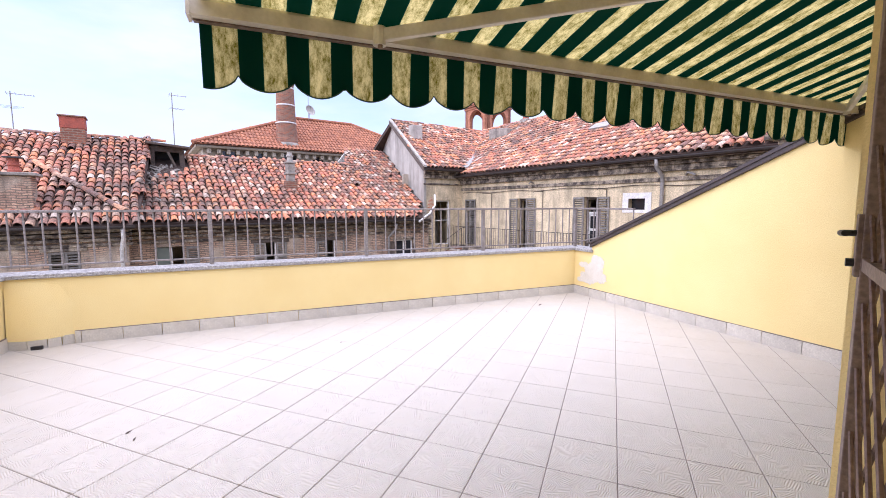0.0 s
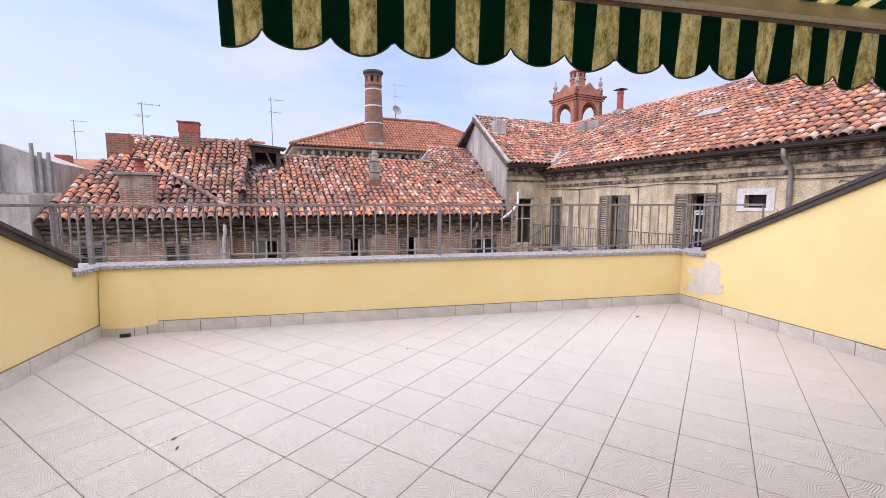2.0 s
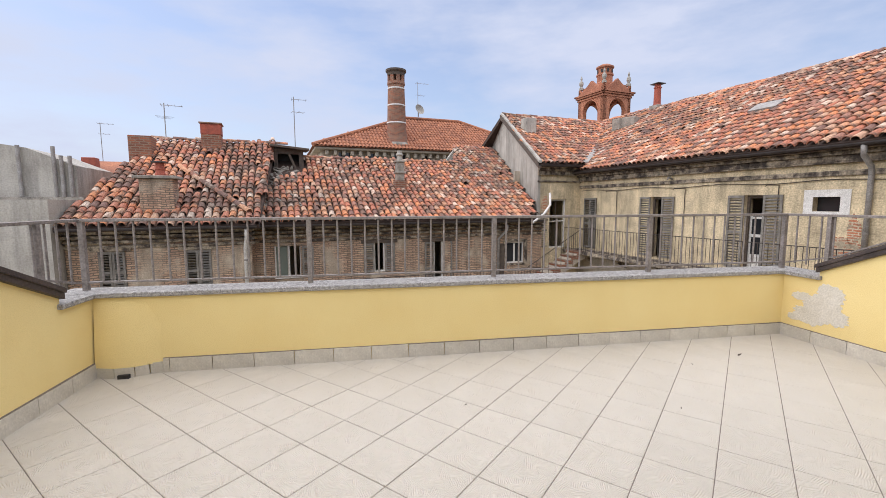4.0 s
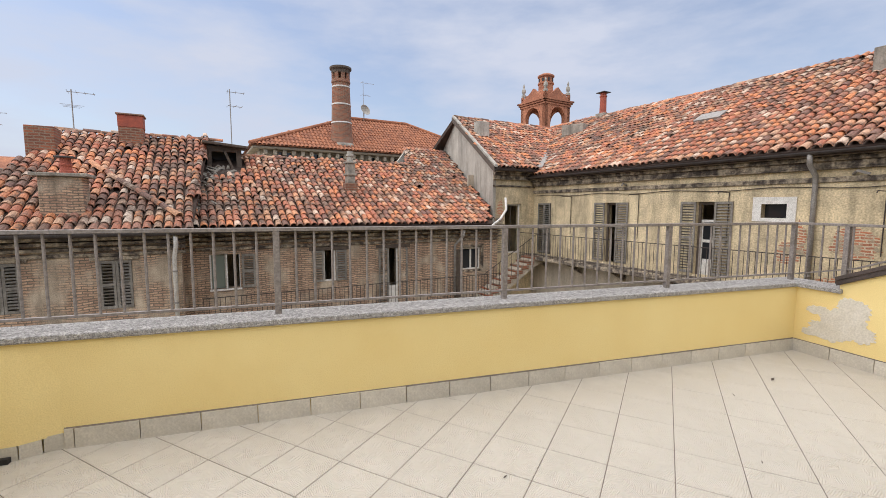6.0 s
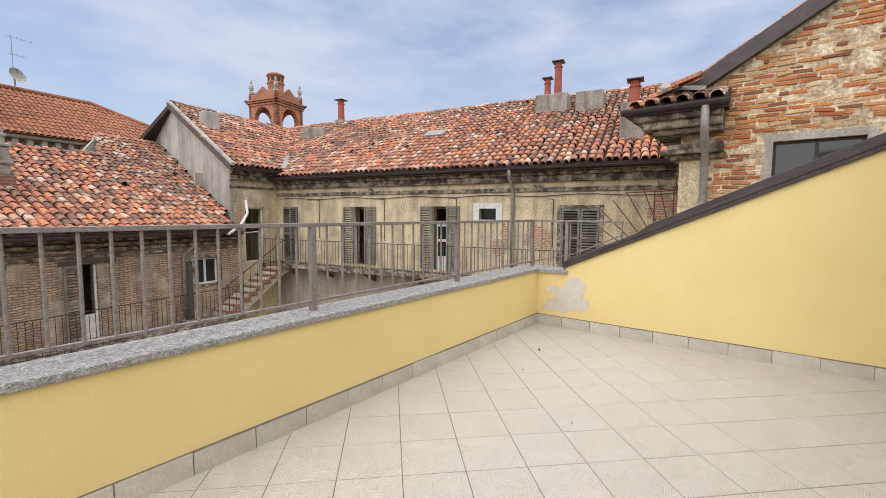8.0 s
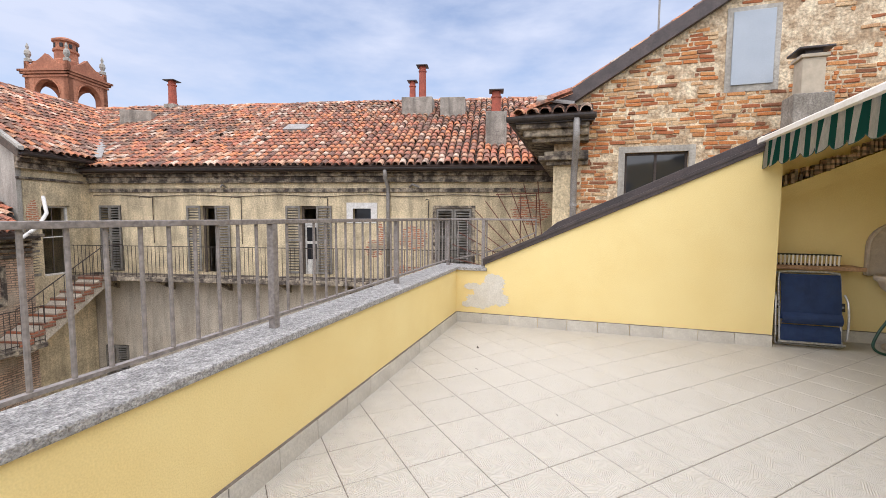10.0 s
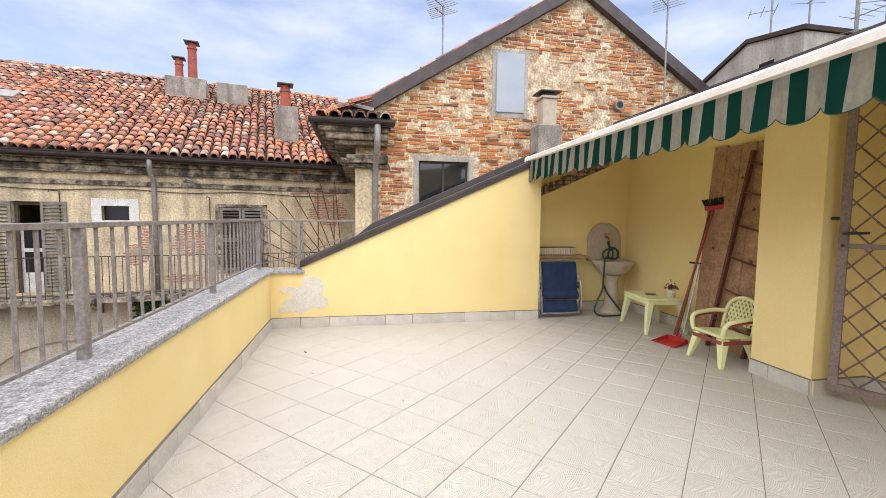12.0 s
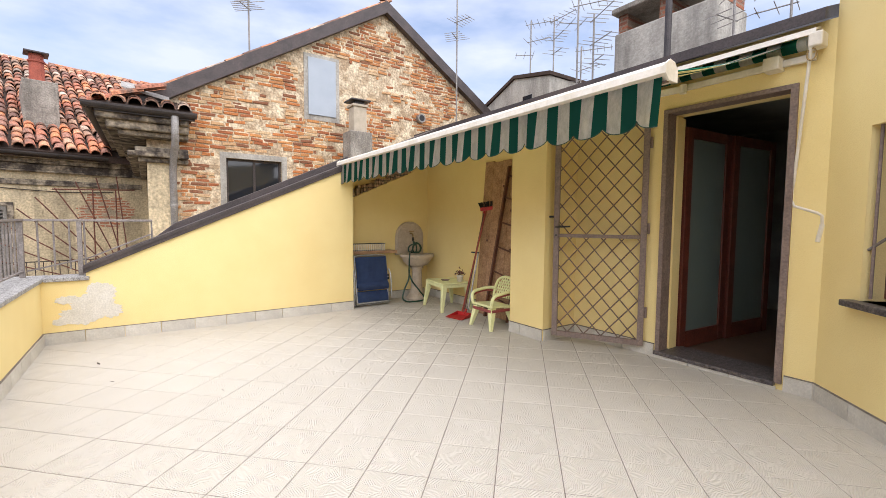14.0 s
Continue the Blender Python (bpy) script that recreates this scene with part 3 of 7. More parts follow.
tagged(part("trim_niche", bm, M_YELLOW), "raised yellow band under the sloping ceiling", "trim", kind="structure")
bm = B()
for k in range(26):
    y = -3.27 - k * 0.042
    z = 1.545 + 0.43 * (-y - 3.25) + random.uniform(-0.01, 0.012)
    box(bm, 0.30 + random.uniform(0, 0.05), 0.469, y - 0.036 + random.uniform(-0.01, 0.01), y, z, z + random.uniform(0.06, 0.13), taper=0.006)
tagged(part("trim_niche_brick", bm, M_RUBBLE), "strip of broken brick above the niche band", "trim", kind="structure")

# house front, in the local plane of the wall; the door opening goes right through
HT = 2.66
bm = B()
holed(bm, -4.70, 0.47, -0.3, HT, HW - 0.26, HW, [(-4.47, -3.57, 0.06, 2.24)])
house = tagged(part("wall_south", bm, M_YELLOW), "yellow rendered house wall with a doorway", "wall", kind="structure")
tagged(part("wall_pillar", box(B(), -2.59, -2.09, HW - 0.02, -4.28, -0.02, 2.52), M_YELLOW), "yellow rendered pier projecting from the house", "wall", kind="structure")
# oblique wall with a window, at 45 degrees
OB = pose(-4.70, HW, 0, 0, 0, 135)
bm = B()
holed(bm, 0.0, 2.42, -0.3, 3.3, 0.0, 0.26, [(0.355, 1.255, 0.78, 1.86)])
ow = tagged(part("wall_oblique", bm, M_YELLOW), "yellow rendered oblique wall with a barred window", "wall", kind="structure")
ow.matrix_world = OB
win = tagged(new("window_1"), "barred window with a dark stone sill", "window", kind="structure")
win.matrix_world = OB
part("window_sill", bevel(box(B(), 0.30, 1.36, -0.08, 0.2, 0.74, 0.78), 0.006), M_DARKSTONE, win)
part("pane", box(B(), 0.355, 1.255, 0.17, 0.18, 0.80, 1.86), M_PANE, win)
bm = B()
for a, b, c, d in ((0.355, 0.415, 0.80, 1.86), (1.195, 1.255, 0.80, 1.86), (0.415, 1.195, 0.80, 0.86), (0.415, 1.195, 1.80, 1.86), (0.785, 0.825, 0.86, 1.80)):
    box(bm, a, b, 0.13, 0.17, c, d)
part("window_frame", bm, M_LADDER, win)
for k in range(6):
    part("bar", rod(B(), (0.395 + k * 0.16, 0.03, 0.80), (0.395 + k * 0.16, 0.03, 1.86), 0.009), M_GATEFRAME, win)
part("bar", rod(B(), (0.355, 0.03, 1.1), (0.865, 0.03, 1.4), 0.009), M_RAIL, win)
part("bar", rod(B(), (0.865, 0.03, 1.4), (1.255, 0.03, 1.1), 0.009), M_RAIL, win)

# roof edge over the house
bm = prism(B(), [(HW + 0.12, HT - 0.03), (HW + 0.12, HT + 0.05), (-8.2, HT + 1.30), (-8.2, HT + 1.22)], "x", -4.66, 0.72)
tagged(part("roof_house", bm, M_CAPMETAL), "dark sheet-metal edged roof above the house wall", "roof", kind="structure")
bm = prism(B(), [(-4.45, 3.28), (-4.45, 3.36), (-8.2, 3.96), (-8.2, 3.88)], "x", -6.66, -4.61)
tagged(part("roof_house_west", bm, M_CAPMETAL), "dark sheet-metal edged roof", "roof", kind="structure")

# skirting tiles
def skirting(name, m, length, skip=()):
    run = tagged(new(name), "grey-beige skirting tiles with a cracked joint line", "baseboard", kind="structure")
    run.matrix_world = m
    me = None
    x = 0.0
    while x < length - 0.02:
        w = min(0.325, length - x)
        bm = box(B(), 0.002, w - 0.002, 0.0, 0.017, -0.004, 0.114 + random.uniform(-0.002, 0.002), taper=0.0015)
        ob = part("skirting_tile", bm, M_SKIRT, run)
        ob.matrix_local = pose(x, random.uniform(0, 0.002), 0, random.uniform(-0.4, 0.4), 0, 0)
        x += 0.325
    part("cement_bead", prism(B(), [(0.0, 0.112), (0.012, 0.1135), (0.005, 0.117), (0.0, 0.121)], "x", 0, length), M_GROUT, run)
    return run


skirting("baseboard_front", pose(-0.0, 0.0, 0, 0, 0, 180), 5.90)
skirting("baseboard_east", pose(-0.0, -3.25, 0, 0, 0, 90), 3.24)
skirting("baseboard_west", pose(-6.38, -0.0, 0, 0, 0, -90), 3.1)
skirting("baseboard_niche", pose(0.47, -4.72, 0, 0, 0, 90), 1.46)
skirting("baseboard_south", pose(-2.09, HW, 0, 0, 0, 0), 2.55)
skirting("baseboard_pier", pose(-2.59, -4.28, 0, 0, 0, 0), 0.50)
skirting("baseboard_pier_side", pose(-2.59, HW, 0, 0, 0, 90), 0.50)
skirting("baseboard_door_east", pose(-3.52, HW, 0, 0, 0, 0), 0.92)
skirting("baseboard_door_west", pose(-4.70, HW, 0, 0, 0, 0), 0.18)
skirting("baseboard_oblique", OB @ pose(2.3, 0, 0, 0, 0, 180), 2.3)
# the bulge of skirting and the drain hole at the west end
corner = tagged(new("baseboard_corner"), "uneven skirting pieces round a bulge with a dark drain hole", "baseboard", kind="structure")
pts = [(-5.90, -0.003), (-5.99, -0.030), (-6.08, -0.075), (-6.22, -0.09), (-6.37, -0.05)]
for (ax, ay), (bx, by) in zip(pts, pts[1:]):
    L, ang = math.hypot(bx - ax, by - ay), math.degrees(math.atan2(by - ay, bx - ax))
    ob = part("skirting_tile", box(B(), 0.003, L - 0.003, -0.012, 0.0, -0.004, 0.09, taper=0.0015), M_SKIRT, corner)
    ob.matrix_local = pose(ax, ay, 0, 0, 0, ang)
bv, bf = [], []
for k, (ax, ay) in enumerate(pts):
    ay = 0.004 if k == 0 else ay
    bv += [(ax, ay, 0.082), (ax, ay * 0.86, 0.2), (ax, ay * 0.45 - 0.002, 0.40), (ax, 0.004, 0.62)]
    if k:
        for j in range(3):
            q = 4 * (k - 1) + j
            bf.append((q, q + 1, q + 5, q + 4))
ob = new("render_bulge", to_mesh("render_bulge", bv, bf, M_YELLOW))
ob.parent = corner
for q in ob.data.polygons:
    q.use_smooth = True
# Solid black block in place of the drain hole's shaded inside.
part("drain_dark_block", box(B(), -6.19, -6.11, -0.108, -0.065, -0.004, 0.030), M_BLACK, corner)

# doorway: frame, step, interior room
door = tagged(new("door_1"), "open doorway with a taupe iron frame and dark stone step", "door", kind="structure")
bm = B()
for a, b, c, d in ((-4.51, -4.465, 0.05, 2.27), (-3.575, -3.535, 0.05, 2.27), (-4.465, -3.575, 2.235, 2.27)):
    box(bm, a, b, HW - 0.12, HW + 0.022, c, d)
part("door_frame", bm, M_GATEFRAME, door)
part("lining", box(B(), -3.590, -3.571, HW - 0.26, HW - 0.13, 0.063, 2.22), M_YELLOW, door)
part("step", bevel(box(B(), -4.47, -3.53, HW - 0.34, HW + 0.045, 0.028, 0.062), 0.004), M_DARKSTONE, door)
for k in range(3):
    part("riser_tile", box(B(), -4.48 + k * 0.32, -4.166 + k * 0.32, HW + 0.02, HW + 0.032, -0.004, 0.027), M_SKIRT, door)

bm = box(B(), -6.2, -1.2, -8.2, HW - 0.262, -0.05, 0.03)
tagged(part("floor_room", bm, M_ROOMFLOOR), "dark brown tiled floor of the room indoors", "floor", kind="structure")
bm = box(B(), -6.2, -1.2, -8.35, -8.2, -0.05, 2.6)
tagged(part("wall_room_back", bm, M_ROOM), "plain grey back wall of the room", "wall", kind="structure")
tagged(part("wall_room_east", box(B(), -2.45, -2.35, -8.2, HW - 0.262, 0.03, 2.6), M_ROOM), "plain grey partition of the room", "wall", kind="structure")
tagged(part("wall_room_west", box(B(), -6.3, -6.2, -8.2, HW + 1.7, 0.03, 2.6), M_ROOM), "plain grey side wall of the room", "wall", kind="structure")
tagged(part("ceiling_room", box(B(), -6.2, -1.2, -8.2, HW - 0.262, 2.55, 2.65), M_ROOM), "plain pale ceiling of the room", "ceiling", kind="structure")
tagged(part("baseboard_room", box(B(), -2.47, -2.45, -8.2, HW - 0.262, 0.03, 0.12), M_GROUT), "brown skirting in the room", "baseboard", kind="structure")

# floor tiles
def tile_mesh(poly, name="tile"):
    c = Vector((sum(p[0] for p in poly) / len(poly), sum(p[1] for p in poly) / len(poly)))
    n = len(poly)
    v = [(p[0], p[1], -0.009) for p in poly] + [(p[0], p[1], -0.0022) for p in poly]
    for p in poly:
        d = (c - Vector(p)).normalized() * 0.003
        v.append((p[0] + d.x, p[1] + d.y, 0.0))
    f = [tuple(range(2 * n, 3 * n))]
    for k in range(n):
        j = (k + 1) % n
        f += [(k, j, n + j, n + k), (n + k, n + j, 2 * n + j, 2 * n + k)]
    return v, f


def tile_material():
    """Pale stoneware with faint pressed hatching that turns from patch to patch."""
    n, l = M_TILE.node_tree.nodes, M_TILE.node_tree.links
    co = n.new("ShaderNodeTexCoord")
    vor = n.new("ShaderNodeTexVoronoi")
    vor.inputs["Scale"].default_value = 19
    l.new(co.outputs["Object"], vor.inputs["Vector"])
    rot = n.new("ShaderNodeVectorRotate")
    rot.rotation_type = "Z_AXIS"
    ang = n.new("ShaderNodeMath")
    ang.operation = "MULTIPLY"
    ang.inputs[1].default_value = 6.3
    l.new(vor.outputs["Color"], ang.inputs[0])
    l.new(co.outputs["Object"], rot.inputs["Vector"])
    l.new(ang.outputs["Value"], rot.inputs["Angle"])
    wave = n.new("ShaderNodeTexWave")
    wave.inputs["Scale"].default_value, wave.inputs["Distortion"].default_value = 30, 2.0
    l.new(rot.outputs["Vector"], wave.inputs["Vector"])
    bp = n.new("ShaderNodeBump")
    bp.inputs["Strength"].default_value, bp.inputs["Distance"].default_value = 0.75, 0.004
    l.new(wave.outputs["Fac"], bp.inputs["Height"])
    l.new(bp.outputs["Normal"], n["Principled BSDF"].inputs["Normal"])
    # shade of the pressed strokes put into the colour, in some patches more than others
    area = n.new("ShaderNodeTexNoise")
    area.inputs["Scale"].default_value = 9
    l.new(co.outputs["Object"], area.inputs["Vector"])
    # sets how strongly the stroke shade shows in each patch
    worn = n.new("ShaderNodeMapRange")
    worn.inputs["From Min"].default_value, worn.inputs["From Max"].default_value = 0.42, 0.62
    worn.inputs["To Min"].default_value, worn.inputs["To Max"].default_value = 0.02, 0.10
    l.new(area.outputs["Fac"], worn.inputs["Value"])
    stroke_shade = n.new("ShaderNodeMath")
    stroke_shade.operation = "MULTIPLY"
    l.new(wave.outputs["Fac"], stroke_shade.inputs[0])
    l.new(worn.outputs["Result"], stroke_shade.inputs[1])
    keep = n.new("ShaderNodeMath")
    keep.operation = "SUBTRACT"
    keep.inputs[0].default_value = 1.04
    l.new(stroke_shade.outputs["Value"], keep.inputs[1])
    hsv = next(x for x in n if x.bl_idname == "ShaderNodeHueSaturation")
    source = hsv.inputs["Value"].links[0].from_socket
    both = n.new("ShaderNodeMath")
    both.operation = "MULTIPLY"
    l.new(source, both.inputs[0])
    l.new(keep.outputs["Value"], both.inputs[1])
    l.new(both.outputs["Value"], hsv.inputs["Value"])


tile_material()
P = 0.3255
U0, V0 = -5.166, -0.409
h = P / 2 - 0.0021
whole = to_mesh("tile", *tile_mesh([(-h, -h), (h, -h), (h, h), (-h, h)]), M_TILE)
edge_v, edge_f, made = [], [], 0
r2 = math.sqrt(0.5)
for i in range(-15, 20):
    for k in range(-20, 20):
        u, v = U0 + (i + 0.5) * P, V0 + (k + 0.5) * P
        cx, cy = (u + v) * r2, (u - v) * r2
        if not (-6.9 < cx < 0.9 and -5.2 < cy < 0.4):
            continue
        sq = [(cx + (a * r2 + b * r2), cy + (a * r2 - b * r2)) for a, b in ((-h, -h), (h, -h), (h, h), (-h, h))][::-1]
        if -6.38 + 0.02 < min(p[0] for p in sq) and max(p[0] for p in sq) < 0.1 and min(p[1] for p in sq) > HW and max(p[1] for p in sq) < 0.03 and made < 300:
            ob = new("tile", whole)
            ob.parent = floor
            ob.matrix_local = pose(cx, cy, random.uniform(-0.0006, 0.0006), random.gauss(0, 0.06), random.gauss(0, 0.06), 45 + 90 * random.randrange(4))
            made += 1
            continue
        for rect in ((-6.43, 0.05, HW - 0.05, 0.05), (0.05, 0.5, HW - 0.05, -3.2)):
            cut = clip(sq, *rect)
            if len(cut) > 2:
                v, f = tile_mesh(cut)
                edge_f += [tuple(q + len(edge_v) for q in g) for g in f]
                edge_v += v
ob = new("edge_tiles", to_mesh("edge_tiles", edge_v, edge_f, M_TILE))
ob.parent = floor
tagged(ob, kind="stuff")


# ---- terrace: things ----
# railing along the parapet and round both ends
def railing():
    r = thing("railing", "grey painted iron railing with thin balusters on granite coping", "railing")
    top, low, yr = 1.238, 0.735, 0.14
    part("handrail", bevel(box(B(), -6.53, 0.155, yr - 0.022, yr + 0.022, top - 0.012, top + 0.012), 0.003), M_RAIL, r)
    part("bottom_rail", box(B(), -6.51, 0.13, yr - 0.013, yr + 0.013, low - 0.007, low + 0.007), M_RAIL, r)
    xs = [-6.49, -4.74, -3.075, -1.465, 0.115]
    for x in xs:
        part("post", bevel(box(B(), x - 0.02, x + 0.02, yr - 0.02, yr + 0.02, 0.662, top - 0.0125), 0.003), M_RAIL, r)
    bal = to_mesh("baluster", *rod_data((0, 0, low + 0.0072), (0, 0, top - 0.0125), 0.0085), M_RAIL)
    for a, b in zip(xs, xs[1:]):
        n = round((b - a) / 0.123)
        for k in range(1, n):
            ob = new("baluster", bal)
            ob.parent = r
            ob.location = (a + (b - a) * k / n + random.gauss(0, 0.002), yr, 0)
    for x in (0.135, -6.515):
        part("side_handrail", bevel(box(B(), x - 0.02, x + 0.02, -0.93, yr - 0.023, top - 0.012, top + 0.012), 0.003), M_RAIL, r)
        hex_pts = [(-0.93, slope_z(-0.93) + 0.06), (-0.93, slope_z(-0.93) + 0.075), (-0.38, slope_z(-0.38) + 0.075), (yr - 0.03, 0.742), (yr - 0.03, 0.728), (-0.38, slope_z(-0.38) + 0.06)]
        part("side_bottom_rail", prism(B(), hex_pts, "x", x - 0.012, x + 0.012), M_RAIL, r)
        for y in (0.02, -0.10, -0.22, -0.34, -0.92):
            zb = 0.738 if y > -0.3 else slope_z(y) + 0.02
            part("side_baluster", rod(B(), (x, y, zb), (x, y, top - 0.0125), 0.0085), M_RAIL, r)
        part("side_post", bevel(box(B(), x - 0.02, x + 0.02, -0.32, -0.28, 0.662, top - 0.0125), 0.003), M_RAIL, r)


def rod_data(p0, p1, r, seg=7):
    bm = rod(B(), p0, p1, r, seg=seg)
    bm.verts.index_update()
    out = [tuple(v.co) for v in bm.verts], [tuple(v.index for v in f.verts) for f in bm.faces]
    bm.free()
    return out


railing()

# awning: local x runs along the front bar, local y out from the wall
AX0, AX1 = (-4.47, -3.09), (0.10, -3.125)
AANG = math.degrees(math.atan2(AX1[1] - AX0[1], AX1[0] - AX0[0]))
AL = math.hypot(AX1[0] - AX0[0], AX1[1] - AX0[1])


def awning():
    aw = thing("awning", "green and white striped canvas awning with scalloped mouldy valance", "awning", pose(AX0[0], AX0[1], 0, 0, 0, AANG))
    zf, zr, yr = 2.03, 2.53, -1.625
    nx, ny = 90, 10
    # One canvas drawn as two sheets; the lower takes the darker shaded colour.
    for name, dz, material in (("canvas", 0.004, M_AWN_OUT), ("canvas_shaded_face", 0.0, M_AWN_IN)):
        v, f = [], []
        for j in range(ny + 1):
            for i in range(nx + 1):
                t = j / ny
                x = 0.03 + (AL - 0.06) * i / nx
                sag = -0.03 * math.sin(math.pi * t) + 0.004 * math.sin(x * 5)
                v.append((x, yr * t, zf + (zr - zf) * t + sag + dz))
        for j in range(ny):
            for i in range(nx):
                a = j * (nx + 1) + i
                f.append((a, a + 1, a + nx + 2, a + nx + 1))
        ob = new(name, to_mesh(name, v, f, material))
        ob.parent = aw
        for p in ob.data.polygons:
            p.use_smooth = True
    # valance: one cloth as outer and darker inner sheet, scallops of one green and one pale stripe
    sc = 0.2088
    for name, dy, material in (("valance", 0.0025, M_AWN_OUT), ("valance_shaded_face", -0.0005, M_AWN_IN)):
        v, f = [], []
        n, rows = 320, 5
        for i in range(n + 1):
            x = 0.02 + (AL - 0.04) * i / n
            ph = ((x - 0.148) / sc) % 1.0
            drop = 0.195 + 0.058 * math.sqrt(max(0.0, math.sin(math.pi * ph)))
            for j in range(rows + 1):
                t = j / rows
                wave = (0.012 * math.sin(x * 15.1 + 1.0) + 0.008 * math.sin(x * 30.2)) * t
                v.append((x, 0.036 + dy + wave + 0.012 * t, 2.0 - drop * t))
        for i in range(n):
            for j in range(rows):
                a = i * (rows + 1) + j
                f.append((a, a + rows + 1, a + rows + 2, a + 1))
        ob = new(name, to_mesh(name, v, f, material))
        ob.parent = aw
        for p in ob.data.polygons:
            p.use_smooth = True
    # dark binding along the scallops
    pts = []
    for i in range(0, 321):
        x = 0.02 + (AL - 0.04) * i / 320
        ph = ((x - 0.148) / sc) % 1.0
        drop = 0.195 + 0.058 * math.sqrt(max(0.0, math.sin(math.pi * ph)))
        wave = 0.012 * math.sin(x * 15.1 + 1.0) + 0.008 * math.sin(x * 30.2)
        pts.append((x, 0.037 + wave + 0.012, 2.0 - drop))
    part("binding", tube(B(), pts, 0.0035, 4), M_HOSE, aw, "dark green edge binding")
    bm = prism(B(), [(-0.045, 1.98), (-0.045, 2.03), (-0.02, 2.065), (0.02, 2.075), (0.052, 2.05), (0.058, 2.01), (0.03, 1.993), (0.02, 1.98)], "x", 0.0, AL)
    part("front_bar", bm, M_WHITEMETAL, aw, "cream aluminium front bar")
    part("front_groove", box(B(), 0.005, AL - 0.005, 0.0, 0.026, 1.973, 1.9795), M_GATEFRAME, aw)
    for x in (-0.006, AL + 0.006):
        part("end_cap", prism(B(), [(-0.05, 1.975), (-0.05, 2.035), (-0.02, 2.073), (0.025, 2.081), (0.06, 2.055), (0.064, 2.007), (0.03, 1.975)], "x", x - 0.006, x + 0.006), M_WHITEMETAL, aw)
    part("roller", rod(B(), (-0.08, yr, 2.515), (AL - 0.2, yr, 2.515), 0.045, seg=14), M_AWN_OUT, aw)
    part("mounting_bar", bevel(box(B(), -0.12, AL - 0.15, yr - 0.06, yr - 0.03, 2.40, 2.45), 0.004), M_WHITEMETAL, aw)
    part("hood", prism(B(), [(yr - 0.10, 2.52), (yr - 0.10, 2.60), (yr - 0.02, 2.615), (yr + 0.07, 2.585), (yr + 0.078, 2.545), (yr + 0.066, 2.545), (yr + 0.06, 2.575), (yr - 0.03, 2.60), (yr - 0.09, 2.585)], "x", -0.14, AL - 0.15), M_WHITEMETAL, aw)
    for x in (0.12, 1.7, 3.1, AL - 0.2):
        part("bracket", bevel(box(B(), x - 0.05, x + 0.05, yr - 0.09, yr + 0.05, 2.375, 2.47), 0.006), M_WHITEMETAL, aw)
    for wx, ex, sx in ((0.70, 2.10, 0.75), (4.28, 3.25, 4.20)):
        w, e, s = (wx, -0.05, 2.0), (ex, -0.74, 2.19), (sx, yr + 0.03, 2.40)
        for a, b, name in ((w, e, "forearm"), (e, s, "upper_arm")):
            d = (Vector(b) - Vector(a)).normalized()
            bm = B()
            side = d.cross(Vector((0, 0, 1))).normalized()
            up = side.cross(d)
            c = []
            for p in (Vector(a), Vector(b)):
                c.append([p - side * 0.016 - up * 0.027, p + side * 0.016 - up * 0.027, p + side * 0.016 + up * 0.027, p - side * 0.016 + up * 0.027])
            hexa(bm, c[0] + c[1])
            bmesh.ops.recalc_face_normals(bm, faces=bm.faces)
            part(name, bevel(bm, 0.006), M_WHITEMETAL, aw)
        for p, name in ((w, "wrist_joint"), (e, "elbow_joint"), (s, "shoulder_joint")):
            part(name, rod(B(), (p[0], p[1], p[2] - 0.04), (p[0], p[1], p[2] + 0.035), 0.028, seg=12), M_WHITEMETAL, aw)
        part("bolt", rod(B(), (w[0] - 0.0, w[1] - 0.01, w[2] - 0.055), (w[0], w[1] - 0.01, w[2] - 0.04), 0.011), M_GATEFRAME, aw)
    # crank gear and crank
    part("gear_box", bevel(box(B(), -0.18, -0.10, yr - 0.04, yr + 0.08, 2.46, 2.56), 0.012), M_WHITEMETAL, aw)
    part("eye_ring", tube(B(), [(-0.12 + 0.025 * math.cos(a), yr + 0.06, 2.415 + 0.04 * math.sin(a)) for a in [k * math.tau / 14 for k in range(15)]], 0.005, 6), M_BRASS, aw)
    cr = [(q + 0.09, w, z) for q, w, z in ((-0.205, -1.56, 2.47), (-0.19, -1.60, 2.36), (-0.112, -1.70, 1.53), (-0.108, -1.70, 1.43), (-0.128, -1.70, 1.385), (-0.262, -1.70, 1.335), (-0.288, -1.70, 1.315), (-0.293, -1.70, 1.25))]
    part("crank", tube(B(), cr, 0.011, 8), M_WHITEMETAL, aw)
    part("crank_handle", rod(B(), (-0.203, -1.70, 1.255), (-0.182, -1.70, 1.13), 0.016, seg=10), M_WHITEMETAL, aw)


awning()


